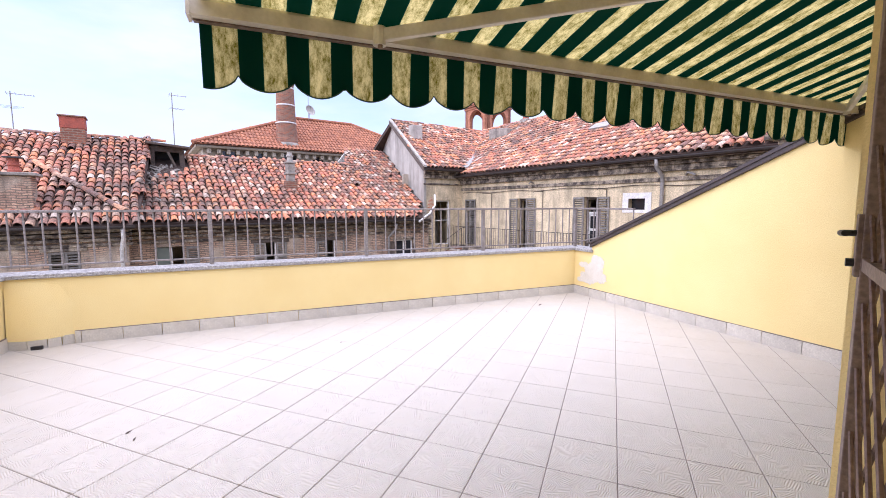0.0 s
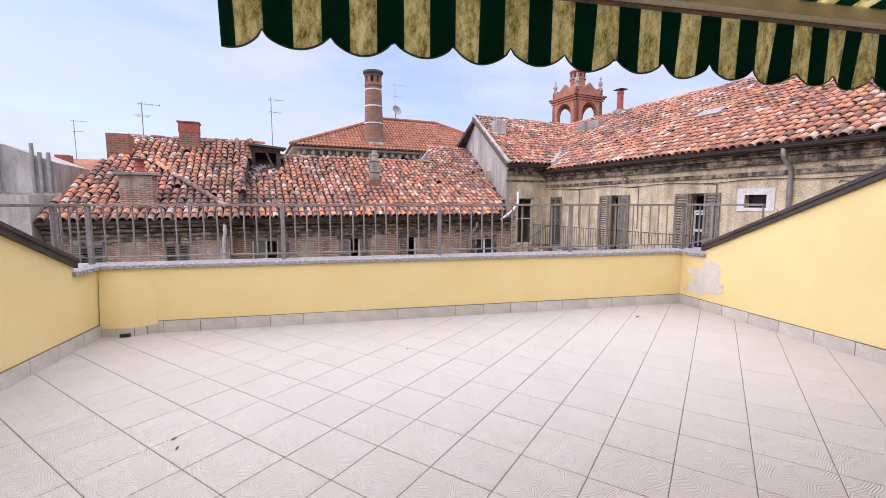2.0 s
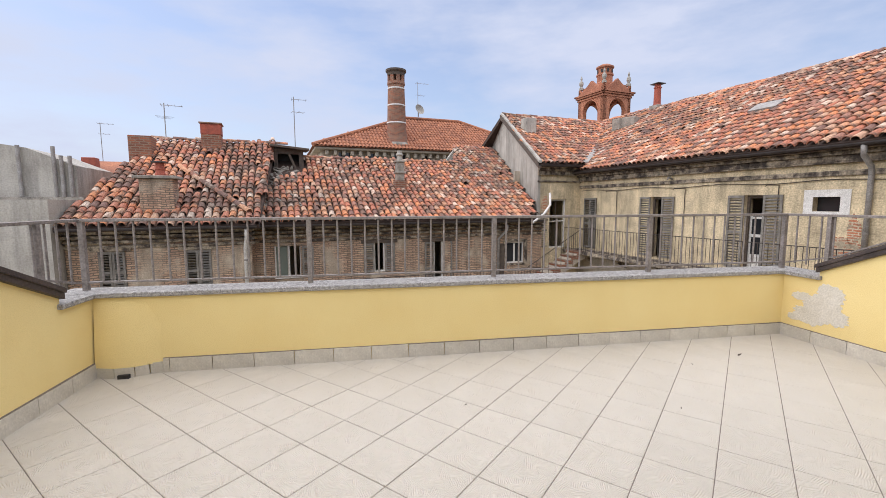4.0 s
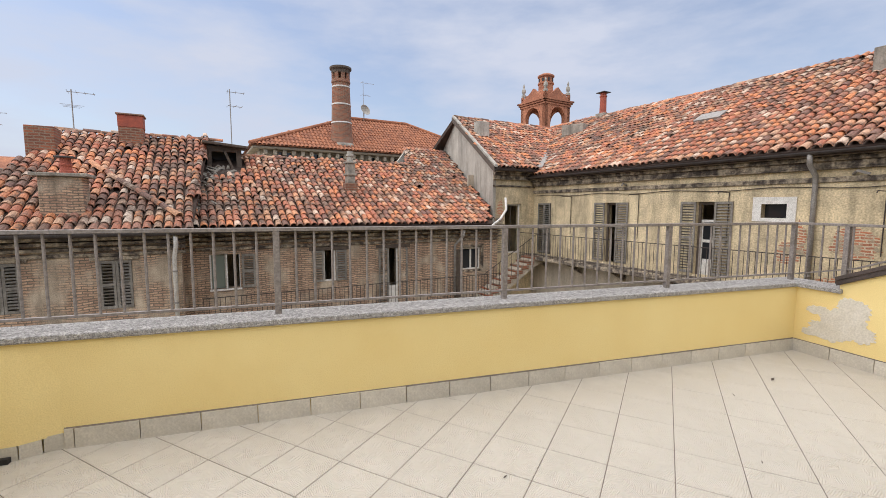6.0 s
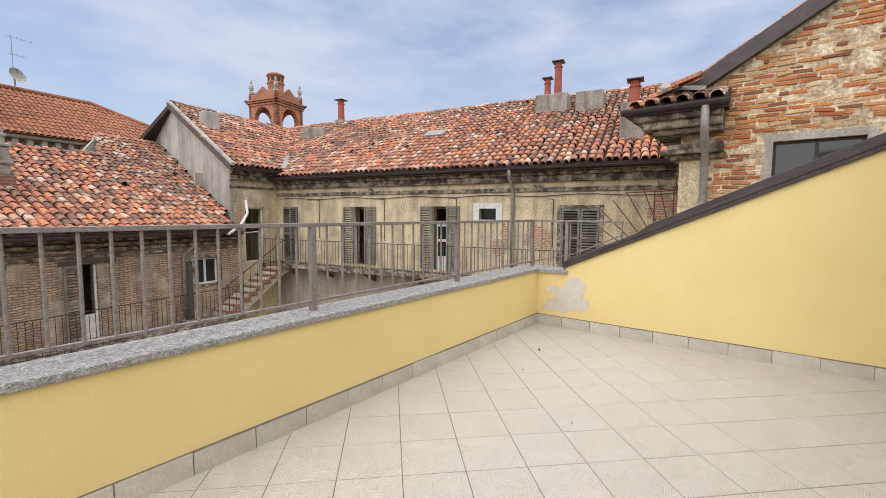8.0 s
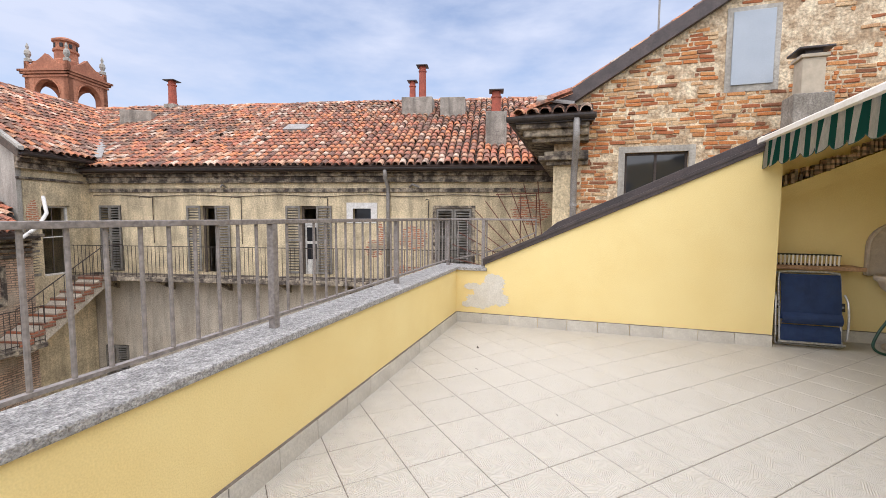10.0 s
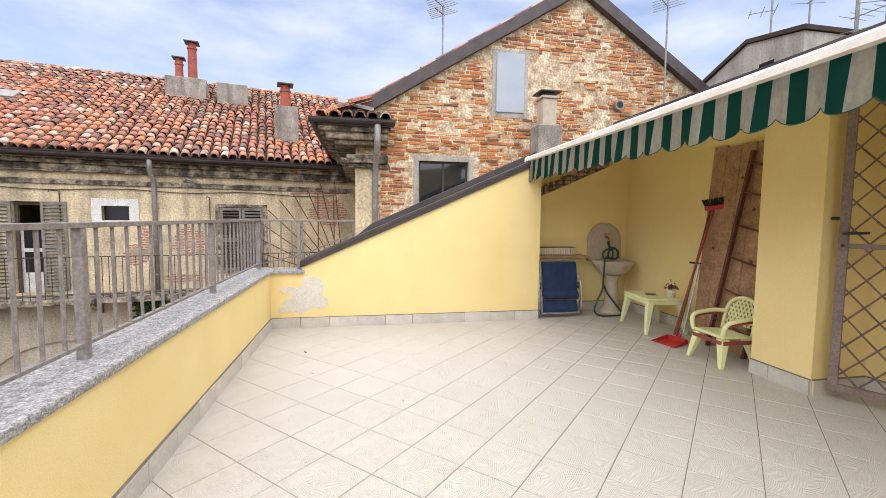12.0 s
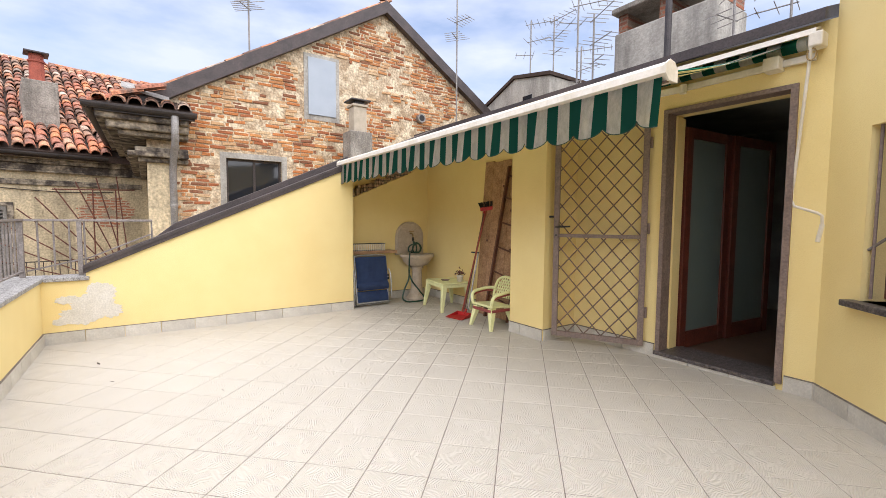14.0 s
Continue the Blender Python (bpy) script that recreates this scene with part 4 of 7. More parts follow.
# security gate, swung open on its hinge beside the door
def security_gate():
    hinge, free = Vector((-3.42, -4.76)), Vector((-2.655, -4.345))
    ang = math.degrees(math.atan2(free.y - hinge.y, free.x - hinge.x))
    L = (free - hinge).length
    g = thing("security_gate", "open brown iron security gate with a diagonal lattice and lever handle", "gate", pose(hinge.x, hinge.y, 0, 0, 0, ang))
    z0, z1 = 0.075, 2.22
    for x0, x1, name in ((0.0, 0.055, "hinge_stile"), (L - 0.055, L, "lock_stile")):
        part(name, bevel(box(B(), x0, x1, -0.02, 0.02, z0, z1), 0.003), M_GATEFRAME, g)
    for a, b, name in ((z0, z0 + 0.05, "bottom_rail"), (z1 - 0.05, z1, "top_rail"), (1.10, 1.135, "middle_rail")):
        part(name, box(B(), 0.056, L - 0.056, -0.018, 0.018, a, b), M_GATEFRAME, g)
    for lo, hi in ((z0 + 0.05, 1.10), (1.135, z1 - 0.05)):
        x0, x1 = 0.056, L - 0.056
        step = 0.19
        for sgn, dy in ((1, 0.006), (-1, -0.006)):
            k = -20
            while k < 40:
                c = k * step
                seg = []
                for x in (x0, x1):
                    z = lo + c + sgn * (x - x0) * 1.16
                    seg.append([x, z])
                (ax, az), (bx, bz) = seg
                if az > bz:
                    ax, az, bx, bz = bx, bz, ax, az
                if bz > lo + 0.01 and az < hi - 0.01:
                    if az < lo:
                        ax, az = ax + (bx - ax) * (lo - az) / (bz - az), lo
                    if bz > hi:
                        bx, bz = ax + (bx - ax) * (hi - az) / (bz - az), hi
                    part("lattice_bar", rod(B(), (ax, dy, az), (bx, dy, bz), 0.0065, seg=6), M_GATE, g)
                k += 1
    part("lock_plate", bevel(box(B(), L - 0.05, L - 0.008, -0.032, 0.032, 1.08, 1.26), 0.003), M_GATEFRAME, g)
    for s in (-1, 1):
        part("lever", tube(B(), [(L - 0.03, s * 0.03, 1.205), (L - 0.03, s * 0.06, 1.205), (L - 0.05, s * 0.066, 1.206), (L - 0.15, s * 0.066, 1.21)], 0.009), M_BLACK, g)
        part("key_cylinder", rod(B(), (L - 0.03, s * 0.032, 1.12), (L - 0.03, s * 0.05, 1.12), 0.012), M_BLACK, g)
    part("bolt", rod(B(), (L, 0, 1.31), (L + 0.05, 0, 1.31), 0.011), M_BLACK, g)
    for z in (0.35, 1.15, 1.95):
        part("hinge", rod(B(), (-0.012, 0.0, z), (-0.012, 0.0, z + 0.10), 0.013), M_GATEFRAME, g)


security_gate()


# glazed double door standing open inside the room
def door_leaf(x, y, ang):
    d = thing("door_leaf", "open red-brown varnished door leaf with frosted glass", "door", pose(x, y, 0.035, 0, 0, ang), group="leaves of the glazed door")
    w, hgt = 0.80, 2.12
    for a, b, name in ((0, 0.10, "stile"), (w - 0.10, w, "stile")):
        part(name, bevel(box(B(), a, b, -0.022, 0.022, 0, hgt), 0.005), M_DOORWOOD, d)
    for a, b in ((0, 0.16), (hgt - 0.10, hgt)):
        part("rail", bevel(box(B(), 0.101, w - 0.101, -0.021, 0.021, a, b), 0.005), M_DOORWOOD, d)
    part("pane", box(B(), 0.101, w - 0.101, -0.004, 0.004, 0.16, hgt - 0.10), M_FROST, d)
    part("handle", tube(B(), [(w - 0.05, 0.022, 1.0), (w - 0.05, 0.06, 1.0), (w - 0.15, 0.065, 1.0)], 0.009), M_STEEL, d)
    return d


door_leaf(-3.585, HW - 0.29, -94)
door_leaf(-3.665, HW - 1.10, -97)


# wall sink with hose
def sink():
    s = thing("outdoor_sink", "cast stone pedestal wash basin with arched back panel", "sink", pose(0.45, -4.42, 0, 0, 0, 180))
    bm = lathe(B(), [(0.17, 0.0), (0.175, 0.03), (0.14, 0.06), (0.11, 0.10), (0.095, 0.18), (0.082, 0.34), (0.078, 0.46), (0.085, 0.49), (0.105, 0.505), (0.105, 0.525)], 20, pose(0.24, 0, 0))
    part("pedestal", bm, M_SINK, s, smooth=True)
    bm = lathe(B(), [(0.08, 0.525), (0.16, 0.55), (0.215, 0.61), (0.235, 0.66), (0.262, 0.68), (0.268, 0.715), (0.255, 0.728), (0.222, 0.722), (0.20, 0.66), (0.14, 0.61), (0.03, 0.595)], 28, pose(0.25, 0, 0) @ Matrix.Diagonal((0.86, 1.08, 1, 1)))
    part("basin", bm, M_SINK, s, smooth=True)
    arch = [(-0.255, 0.70), (-0.255, 0.99)] + [(0.255 * -math.cos(a), 0.99 + 0.25 * math.sin(a)) for a in [math.pi * k / 14 for k in range(1, 14)]] + [(0.255, 0.99), (0.255, 0.70)]
    part("back_panel", bevel(prism(B(), arch, "x", -0.018, 0.03), 0.005), M_SINK, s)
    rim = [(0.032, p[0] * 0.93, 0.70 + (p[1] - 0.70) * 0.965) for p in arch]
    part("moulding", tube(B(), rim, 0.011, 6), M_SINK, s)
    tap = part("tap", tube(B(), [(0.03, 0.0, 1.045), (0.09, 0.0, 1.045), (0.115, 0, 1.03), (0.12, 0.0, 0.985)], 0.011), M_BRASS, s)
    part("tap_lever", tube(B(), [(0.07, -0.045, 1.085), (0.07, 0.0, 1.08), (0.07, 0.045, 1.085)], 0.007), M_BRASS, tap)
    part("hose_coupling", rod(B(), (0.12, 0, 0.985), (0.12, 0, 0.93), 0.017, seg=10), M_BLACK, s)
    hs = thing("garden_hose", "dark green rubber hose hanging over the basin in a loop", "hose", pose(0.45, -4.42, 0, 0, 0, 180))
    pts = curve_pts([(0.12, 0, 0.95), (0.14, 0, 0.86), (0.20, -0.06, 0.79), (0.28, -0.14, 0.765), (0.36, -0.20, 0.755), (0.42, -0.235, 0.735), (0.435, -0.25, 0.66), (0.43, -0.25, 0.50), (0.43, -0.26, 0.36), (0.44, -0.34, 0.20), (0.45, -0.37, 0.07), (0.46, -0.27, 0.013), (0.47, -0.05, 0.013), (0.46, 0.02, 0.04), (0.45, -0.07, 0.16), (0.44, -0.20, 0.32), (0.43, -0.245, 0.42)], 6)
    part("hose", tube(B(), pts, 0.012, 8), M_HOSE, hs, smooth=True)
    pts = [(0.17 + 0.006 * k, (0.05 + 0.0014 * k) * math.sin(a) - 0.02, 0.835 + 0.085 * math.cos(a) - 0.001 * k) for k, a in enumerate([i * 0.45 for i in range(44)])]
    pts = [(p[0] if p[0] < 0.3 else 0.6 - p[0], p[1] + 0.012 * math.sin(p[0] * 60), max(p[2], 0.752)) for p in pts]
    part("hose_coil", tube(B(), pts, 0.012, 8), M_HOSE, hs, smooth=True)


sink()


# folded sun lounger leaning in the niche
def lounger():
    g = thing("folding_lounger", "folded navy canvas lounger with aluminium frame leaning on wall", "lounger", pose(0.09, -3.58, 0.01, 0, -9, 180))
    w = 0.27
    for dx in (0.0, 0.05):
        part("side_frame", tube(B(), curve_pts([(dx, -w + dx * 0.4, 0.02), (dx, -w + dx * 0.4, 0.4), (dx, -w + dx * 0.4, 0.68), (dx, -w + 0.06, 0.73), (dx, 0, 0.735), (dx, w - 0.06, 0.73), (dx, w - dx * 0.4, 0.68), (dx, w - dx * 0.4, 0.4), (dx, w - dx * 0.4, 0.02)], 5), 0.011, 8), M_STEEL, g, smooth=True)
    part("foot_tube", rod(B(), (0.0, -w, 0.015), (0.0, w, 0.015), 0.011), M_STEEL, g)
    part("foot_tube", rod(B(), (0.07, -w, 0.04), (0.07, w, 0.04), 0.011), M_STEEL, g)
    part("cross_tube", rod(B(), (0.06, -w, 0.40), (0.06, w, 0.40), 0.010), M_STEEL, g)
    for z0, z1, x, d in ((0.26, 0.71, 0.065, 0.02), (0.22, 0.33, 0.085, 0.03), (0.03, 0.21, 0.05, 0.018)):
        v, f = [], []
        for i in range(9):
            for j in range(9):
                y, t = -w + 0.025 + (2 * w - 0.05) * i / 8, j / 8
                v.append((x + d * math.sin(math.pi * t) * 1.0 + 0.004 * math.sin(y * 30 + t * 6), y, z0 + (z1 - z0) * t))
        for i in range(8):
            for j in range(8):
                a = i * 9 + j
                f.append((a, a + 9, a + 10, a + 1))
        me = to_mesh("canvas_panel", v, f, M_NAVY)
        ob = new("canvas_panel", me)
        ob.parent = g
        sm = ob.modifiers.new("thickness", "SOLIDIFY")
        sm.thickness = 0.006
    for y in (-w, w):
        part("hinge", bevel(box(B(), -0.01, 0.06, y - 0.014, y + 0.014, 0.36, 0.44), 0.004), M_BLACK, g)
    part("arm_tube", tube(B(), curve_pts([(0.07, -w - 0.02, 0.10), (0.09, -w - 0.025, 0.3), (0.09, -w - 0.02, 0.45), (0.06, -w - 0.01, 0.52)], 5), 0.010), M_STEEL, g)
    part("arm_tube", tube(B(), curve_pts([(0.07, w + 0.02, 0.10), (0.09, w + 0.025, 0.3), (0.09, w + 0.02, 0.45), (0.06, w + 0.01, 0.52)], 5), 0.010), M_STEEL, g)
    sh = thing("wall_shelf", "small wooden wall shelf board", "shelf")
    part("board", bevel(box(B(), 0.22, 0.468, -4.07, -3.3, 0.755, 0.795), 0.004), M_TIMBER, sh)
    rk = thing("wire_rack", "white wire rack standing on the wooden shelf", "rack")
    for k in range(16):
        part("wire", rod(B(), (0.30, -3.36 - k * 0.035, 0.796), (0.30, -3.36 - k * 0.035, 0.90), 0.010, seg=5), M_WHITEMETAL, rk)
    for z in (0.80, 0.90):
        part("rim_wire", rod(B(), (0.30, -3.34, z), (0.30, -3.90, z), 0.005, seg=5), M_BLACK, rk)
        part("rim_wire", rod(B(), (0.42, -3.34, z), (0.42, -3.90, z), 0.005, seg=5), M_BLACK, rk)
    for y in (-3.34, -3.90):
        part("end_wire", rod(B(), (0.30, y, 0.90), (0.42, y, 0.90), 0.005, seg=5), M_BLACK, rk)
        part("end_wire", rod(B(), (0.42, y, 0.796), (0.42, y, 0.90), 0.005, seg=5), M_BLACK, rk)


lounger()


# low plastic table with its small things
def leg_shape(bm, x, y, sx, sy, z0, z1, spread=0.04):
    c = [(x + sx * spread, y + sy * spread, z0), (x + sx * (spread - 0.035), y + sy * spread, z0), (x + sx * (spread - 0.035), y + sy * (spread - 0.035), z0), (x + sx * spread, y + sy * (spread - 0.035), z0)]
    d = [(x, y, z1), (x - sx * 0.075, y, z1), (x - sx * 0.075, y - sy * 0.075, z1), (x, y - sy * 0.075, z1)]
    hexa(bm, c + d)
    bmesh.ops.recalc_face_normals(bm, faces=bm.faces)
    return bevel(bm, 0.006)


def low_table():
    t = thing("plastic_table", "lime green plastic low side table, standing by the niche wall", "table", pose(-0.63, -4.43, 0, 0, 0, -8))
    a, b = 0.285, 0.22
    bm = bevel(box(B(), -a, a, -b, b, 0.375, 0.40), 0.012, 3)
    part("tabletop", bm, M_LIME, t)
    for x0, x1, y0, y1 in ((-a + 0.012, a - 0.012, -b + 0.012, -b + 0.02), (-a + 0.012, a - 0.012, b - 0.02, b - 0.012), (-a + 0.012, -a + 0.02, -b + 0.021, b - 0.021), (a - 0.02, a - 0.012, -b + 0.021, b - 0.021)):
        part("apron", box(B(), x0, x1, y0, y1, 0.33, 0.3745), M_LIME, t)
    for sx in (-1, 1):
        for sy in (-1, 1):
            part("leg", leg_shape(B(), sx * (a - 0.01), sy * (b - 0.01), sx, sy, 0.0, 0.374), M_LIME, t)
    p = thing("flower_pot", "small pale pot with a dried brown plant on the plastic table", "plant pot", pose(-0.84, -4.50, 0.40))
    part("pot", lathe(B(), [(0.035, 0), (0.045, 0.07), (0.05, 0.075), (0.05, 0.09), (0.04, 0.09), (0.036, 0.07)], 14), M_WHITEMETAL, p, smooth=True)
    bm = B()
    for k in range(60):
        c = Vector((random.gauss(0, 0.028), random.gauss(0, 0.028), 0.10 + abs(random.gauss(0, 0.03))))
        d = Vector((random.gauss(0, 1), random.gauss(0, 1), random.gauss(0, 1))).normalized() * 0.018
        e = d.orthogonal().normalized() * 0.009
        bm.faces.new([bm.verts.new(c + q) for q in (-d, e, d, -e)])
    part("plant", bm, M_RUST, p)
    k = thing("ashtray", "small dark dish lying on the plastic table", "dish", pose(-0.62, -4.40, 0.40))
    part("dish", lathe(B(), [(0.05, 0), (0.065, 0.012), (0.062, 0.012), (0.045, 0.004)], 16), M_GATEFRAME, k)


low_table()


# child's plastic armchair
def armchair():
    c = thing("childs_chair", "lime green plastic child's armchair with faded red bands and pierced back", "chair", pose(-1.82, -4.265, 0, 0, 0, -2))
    w = 0.17
    bm = B()
    hexa(bm, [(-w, -0.14, 0.245), (w, -0.14, 0.245), (w, 0.17, 0.255), (-w, 0.17, 0.255), (-w, -0.14, 0.268), (w, -0.14, 0.268), (w, 0.17, 0.285), (-w, 0.17, 0.285)])
    part("seat", bevel(bm, 0.01, 3), M_LIME, c)
    for sx in (-1, 1):
        for sy in (-1, 1):
            part("leg", leg_shape(B(), sx * (w + 0.005), sy * 0.155 + 0.015, sx, sy, 0.0, 0.25, 0.035), M_LIME, c)
    for x0, x1, y0, y1 in ((-w, w, 0.165, 0.178), (-w - 0.012, -w, -0.13, 0.165), (w, w + 0.012, -0.13, 0.165)):
        part("band", box(B(), x0, x1, y0, y1, 0.205, 0.238), M_PINKSTRAP, c, "faded red band")
    # back: pierced shell with a rounded rim
    rim = curve_pts([(-0.165, -0.13, 0.27), (-0.165, -0.16, 0.42), (-0.14, -0.185, 0.52), (-0.07, -0.20, 0.57), (0, -0.205, 0.58), (0.07, -0.20, 0.57), (0.14, -0.185, 0.52), (0.165, -0.16, 0.42), (0.165, -0.13, 0.27)], 5)
    part("back_rim", tube(B(), rim, 0.016, 8), M_LIME, c, smooth=True)
    for k in range(-5, 6):
        for sgn in (-1, 1):
            x0, x1 = k * 0.04 - 0.05 * sgn * 1.4, k * 0.04 + 0.05 * sgn * 1.4
            pts = []
            for q in range(9):
                t = q / 8
                x, z = x0 + (x1 - x0) * t, 0.33 + 0.24 * t
                lim = 0.15 if z < 0.48 else 0.15 - (z - 0.48) * 1.0
                if abs(x) < lim:
                    pts.append((x, -0.145 - 0.06 * (z - 0.3) / 0.27, z))
            if len(pts) > 1:
                part("back_lattice", tube(B(), pts, 0.0075, 5), M_LIME, c)
    for sx in (-1, 1):
        part("armrest", tube(B(), curve_pts([(sx * 0.165, -0.16, 0.43), (sx * 0.20, -0.08, 0.435), (sx * 0.205, 0.06, 0.42), (sx * 0.20, 0.15, 0.395), (sx * 0.185, 0.175, 0.33), (sx * 0.17, 0.165, 0.26)], 6), 0.02, 8), M_LIME, c, smooth=True)
        part("arm_band", tube(B(), curve_pts([(sx * 0.172, -0.13, 0.40), (sx * 0.203, -0.05, 0.405), (sx * 0.205, 0.06, 0.392), (sx * 0.198, 0.14, 0.37)], 5), 0.013, 6), M_PINKSTRAP, c, "faded red band")


armchair()


# old boards, ladder, broom and dustpan against the wall
def leaning():
    b = thing("old_door_panel", "old brown knotty board panel leaning against the yellow wall", "panel", pose(-1.42, -4.60, 0, 4.6, 0, 0))
    for k in range(4):
        x = -0.34 + k * 0.172
        part("board", bevel(box(B(), x, x + 0.168, -0.014, 0.014, 0.0, 2.06 + random.uniform(-0.01, 0.01)), 0.003), M_TIMBER, b)
    for z in (0.25, 1.75):
        part("batten", box(B(), -0.33, 0.33, -0.034, -0.0145, z, z + 0.09), M_TIMBER, b)
    for x, z in ((-0.22, 1.4), (0.06, 0.62), (-0.05, 1.72), (0.2, 1.0), (-0.26, 0.9)):
        part("knot", lathe(B(), [(0.02, 0), (0.014, 0.002)], 10, pose(x, 0.0135, z, -90, 0, 0)), M_LADDER, b)
    la = thing("wooden_ladder", "dark wooden ladder leaning on the board panel", "ladder", pose(-1.36, -4.535, 0.0, 5.0, -7.0, 0))
    part("stile", bevel(box(B(), -0.014, 0.014, -0.014, 0.03, 0, 1.98), 0.003), M_LADDER, la)
    part("stile", bevel(box(B(), -0.434, -0.406, -0.014, 0.03, 0, 1.98), 0.003), M_LADDER, la)
    for z in (0.30, 0.62, 0.94, 1.26, 1.58, 1.86):
        part("rung", rod(B(), (-0.4055, 0.008, z - 0.035), (-0.0145, 0.008, z), 0.011), M_LADDER, la)
    br = thing("broom", "broom with a red handle and black bristles standing upside down", "broom")
    part("handle", rod(B(), (-1.06, -4.38, 0.03), (-1.20, -4.66, 1.40), 0.012, seg=10), M_REDWOOD, br)
    part("head", bevel(box(B(), -0.09, 0.09, -0.022, 0.022, -0.02, 0.03, pose(-1.205, -4.67, 1.42, 0, 8, 35)), 0.008), M_RED, br)
    bm = B()
    for k in range(60):
        x, y = random.uniform(-0.085, 0.085), random.uniform(-0.02, 0.02)
        rod(bm, pose(-1.205, -4.67, 1.42, 0, 8, 35) @ Vector((x, y, 0.03)), pose(-1.205, -4.67, 1.42, 0, 8, 35) @ Vector((x * 1.25, y * 1.7, 0.10)), 0.004, 0.003, seg=4)
    part("bristles", bm, M_BLACK, br)
    mp = thing("long_handle", "dark red and black long handle leaning on the wall", "handle")
    part("shaft", rod(B(), (-1.12, -4.36, 0.02), (-1.12, -4.71, 1.44), 0.011, seg=10), M_LADDER, mp)
    part("grip", rod(B(), (-1.12, -4.69, 1.36), (-1.12, -4.715, 1.46), 0.016, seg=10), M_RED, mp)
    part("collar", rod(B(), (-1.18, -4.56, 0.83), (-1.06, -4.53, 0.83), 0.010, seg=8), M_BLACK, mp)
    part("stem", rod(B(), (-1.20, -4.36, 0.02), (-1.17, -4.56, 0.84), 0.010, seg=8), M_STEEL, mp)
    dp = thing("dustpan", "red plastic dustpan lying on the floor tiles", "dustpan", pose(-1.24, -4.19, 0, 0, 0, 12))
    bm = B()
    prism(bm, [(-0.14, 0.11), (0.14, 0.11), (0.11, -0.10), (-0.11, -0.10)], "z", 0.004, 0.012)
    part("pan", bm, M_RED, dp)
    for x0, x1, y0, y1, hz in ((-0.125, 0.125, -0.104, -0.096, 0.06),):
        part("back", box(B(), x0, x1, y0, y1, 0.012, hz), M_RED, dp)
    for s in (-1, 1):
        bm = B()
        prism(bm, [(0.10, 0.012), (-0.095, 0.012), (-0.095, 0.058)], "x", -0.003, 0.003)
        ob = part("side", bm, M_RED, dp)
        ob.matrix_local = pose(s * 0.125, 0, 0, 0, 0, s * -8)
    part("socket", rod(B(), (0, -0.10, 0.03), (0.0, -0.15, 0.09), 0.016), M_RED, dp)


leaning()

# small debris on the tiles
for x, y, r, a in ((-0.965, -0.494, 0.034, 20), (-1.55, -0.62, 0.012, 80), (-5.0, -2.15, 0.016, 30), (-4.95, -2.25, 0.014, 70), (-3.6, -1.0, 0.010, 0), (-2.2, -1.3, 0.010, 50)):
    d = thing("dry_leaf", "small curled dark brown dry leaf on the tiles", "leaf", pose(x, y, 0, 0, 0, a), group="dry leaves on the tiles")
    v = [(-r, 0, 0.001), (-r * 0.3, -r * 0.3, 0.003), (r, 0, 0.008), (-r * 0.2, r * 0.35, 0.006), (-r, 0, 0.004), (-r * 0.3, -r * 0.3, 0.006), (r, 0, 0.011), (-r * 0.2, r * 0.35, 0.009)]
    ob = new("blade", to_mesh("blade", v, [(0, 1, 2, 3), (7, 6, 5, 4), (0, 4, 5, 1), (1, 5, 6, 2), (2, 6, 7, 3), (3, 7, 4, 0)], M_OLDWOOD))
    ob.parent = d


# ---- beyond the terrace ----
bm = B()
box(bm, -900, 900, -900, 900, -7.4, -7.0)
tagged(part("ground", bm, M_GROUND), "worn courtyard and town ground far below the roofs", "ground", kind="structure")
bm = box(B(), -6.63, 0.7, -8.5, 0.22, -7.0, -0.31)
box(bm, 0.25, 0.7, -3.0, 0.22, -0.31, 0.4)
tagged(part("house_base", bm, M_YELLOW), "yellow rendered walls of the house under the terrace", "wall", kind="structure")

RIGHT = pose(6.3, 4.7, 0, 0, 0, -78.7)   # courtyard house on the east: x along its front, y into it
LEFT = pose(1.0, 12.2, 0, 0, 0, 11.3)    # courtyard house on the north


# louvred shutter leaf, hinged at x = 0 and built towards +x
def shutter(parent, x, y, z0, z1, w, ang, slats=None):
    leaf = part("shutter", B(), M_SHUTTER, parent)
    bm = B()
    t = 0.035
    hgt = z1 - z0
    fr = 0.055
    mid = hgt * 0.5
    for a, b, c, d in ((0, fr, 0, hgt), (w - fr, w, 0, hgt), (fr, w - fr, 0, 0.07), (fr, w - fr, hgt - 0.07, hgt), (fr, w - fr, mid - 0.035, mid + 0.035)):
        box(bm, a, b, -t / 2, t / 2, c, d)
    bm.to_mesh(leaf.data)
    bm.free()
    leaf.matrix_local = pose(x, y, z0, 0, 0, ang)
    n = slats or max(6, int(hgt / 0.085))
    sl = shutter_slat(w - 2 * fr)
    for k in range(n):
        z = 0.09 + (hgt - 0.18) * (k + 0.5) / n
        if abs(z - mid) < 0.05:
            continue
        ob = new("slat", sl)
        ob.parent = leaf
        ob.matrix_local = pose(fr, 0, z, -38, 0, 0)
    return leaf


SLATS = {}


def shutter_slat(w):
    key = round(w, 2)
    if key not in SLATS:
        bm = box(B(), 0, w, -0.028, 0.028, -0.004, 0.004)
        bm.verts.index_update()
        SLATS[key] = to_mesh("slat", [tuple(v.co) for v in bm.verts], [tuple(v.index for v in f.verts) for f in bm.faces], M_SHUTTER)
        bm.free()
    return SLATS[key]


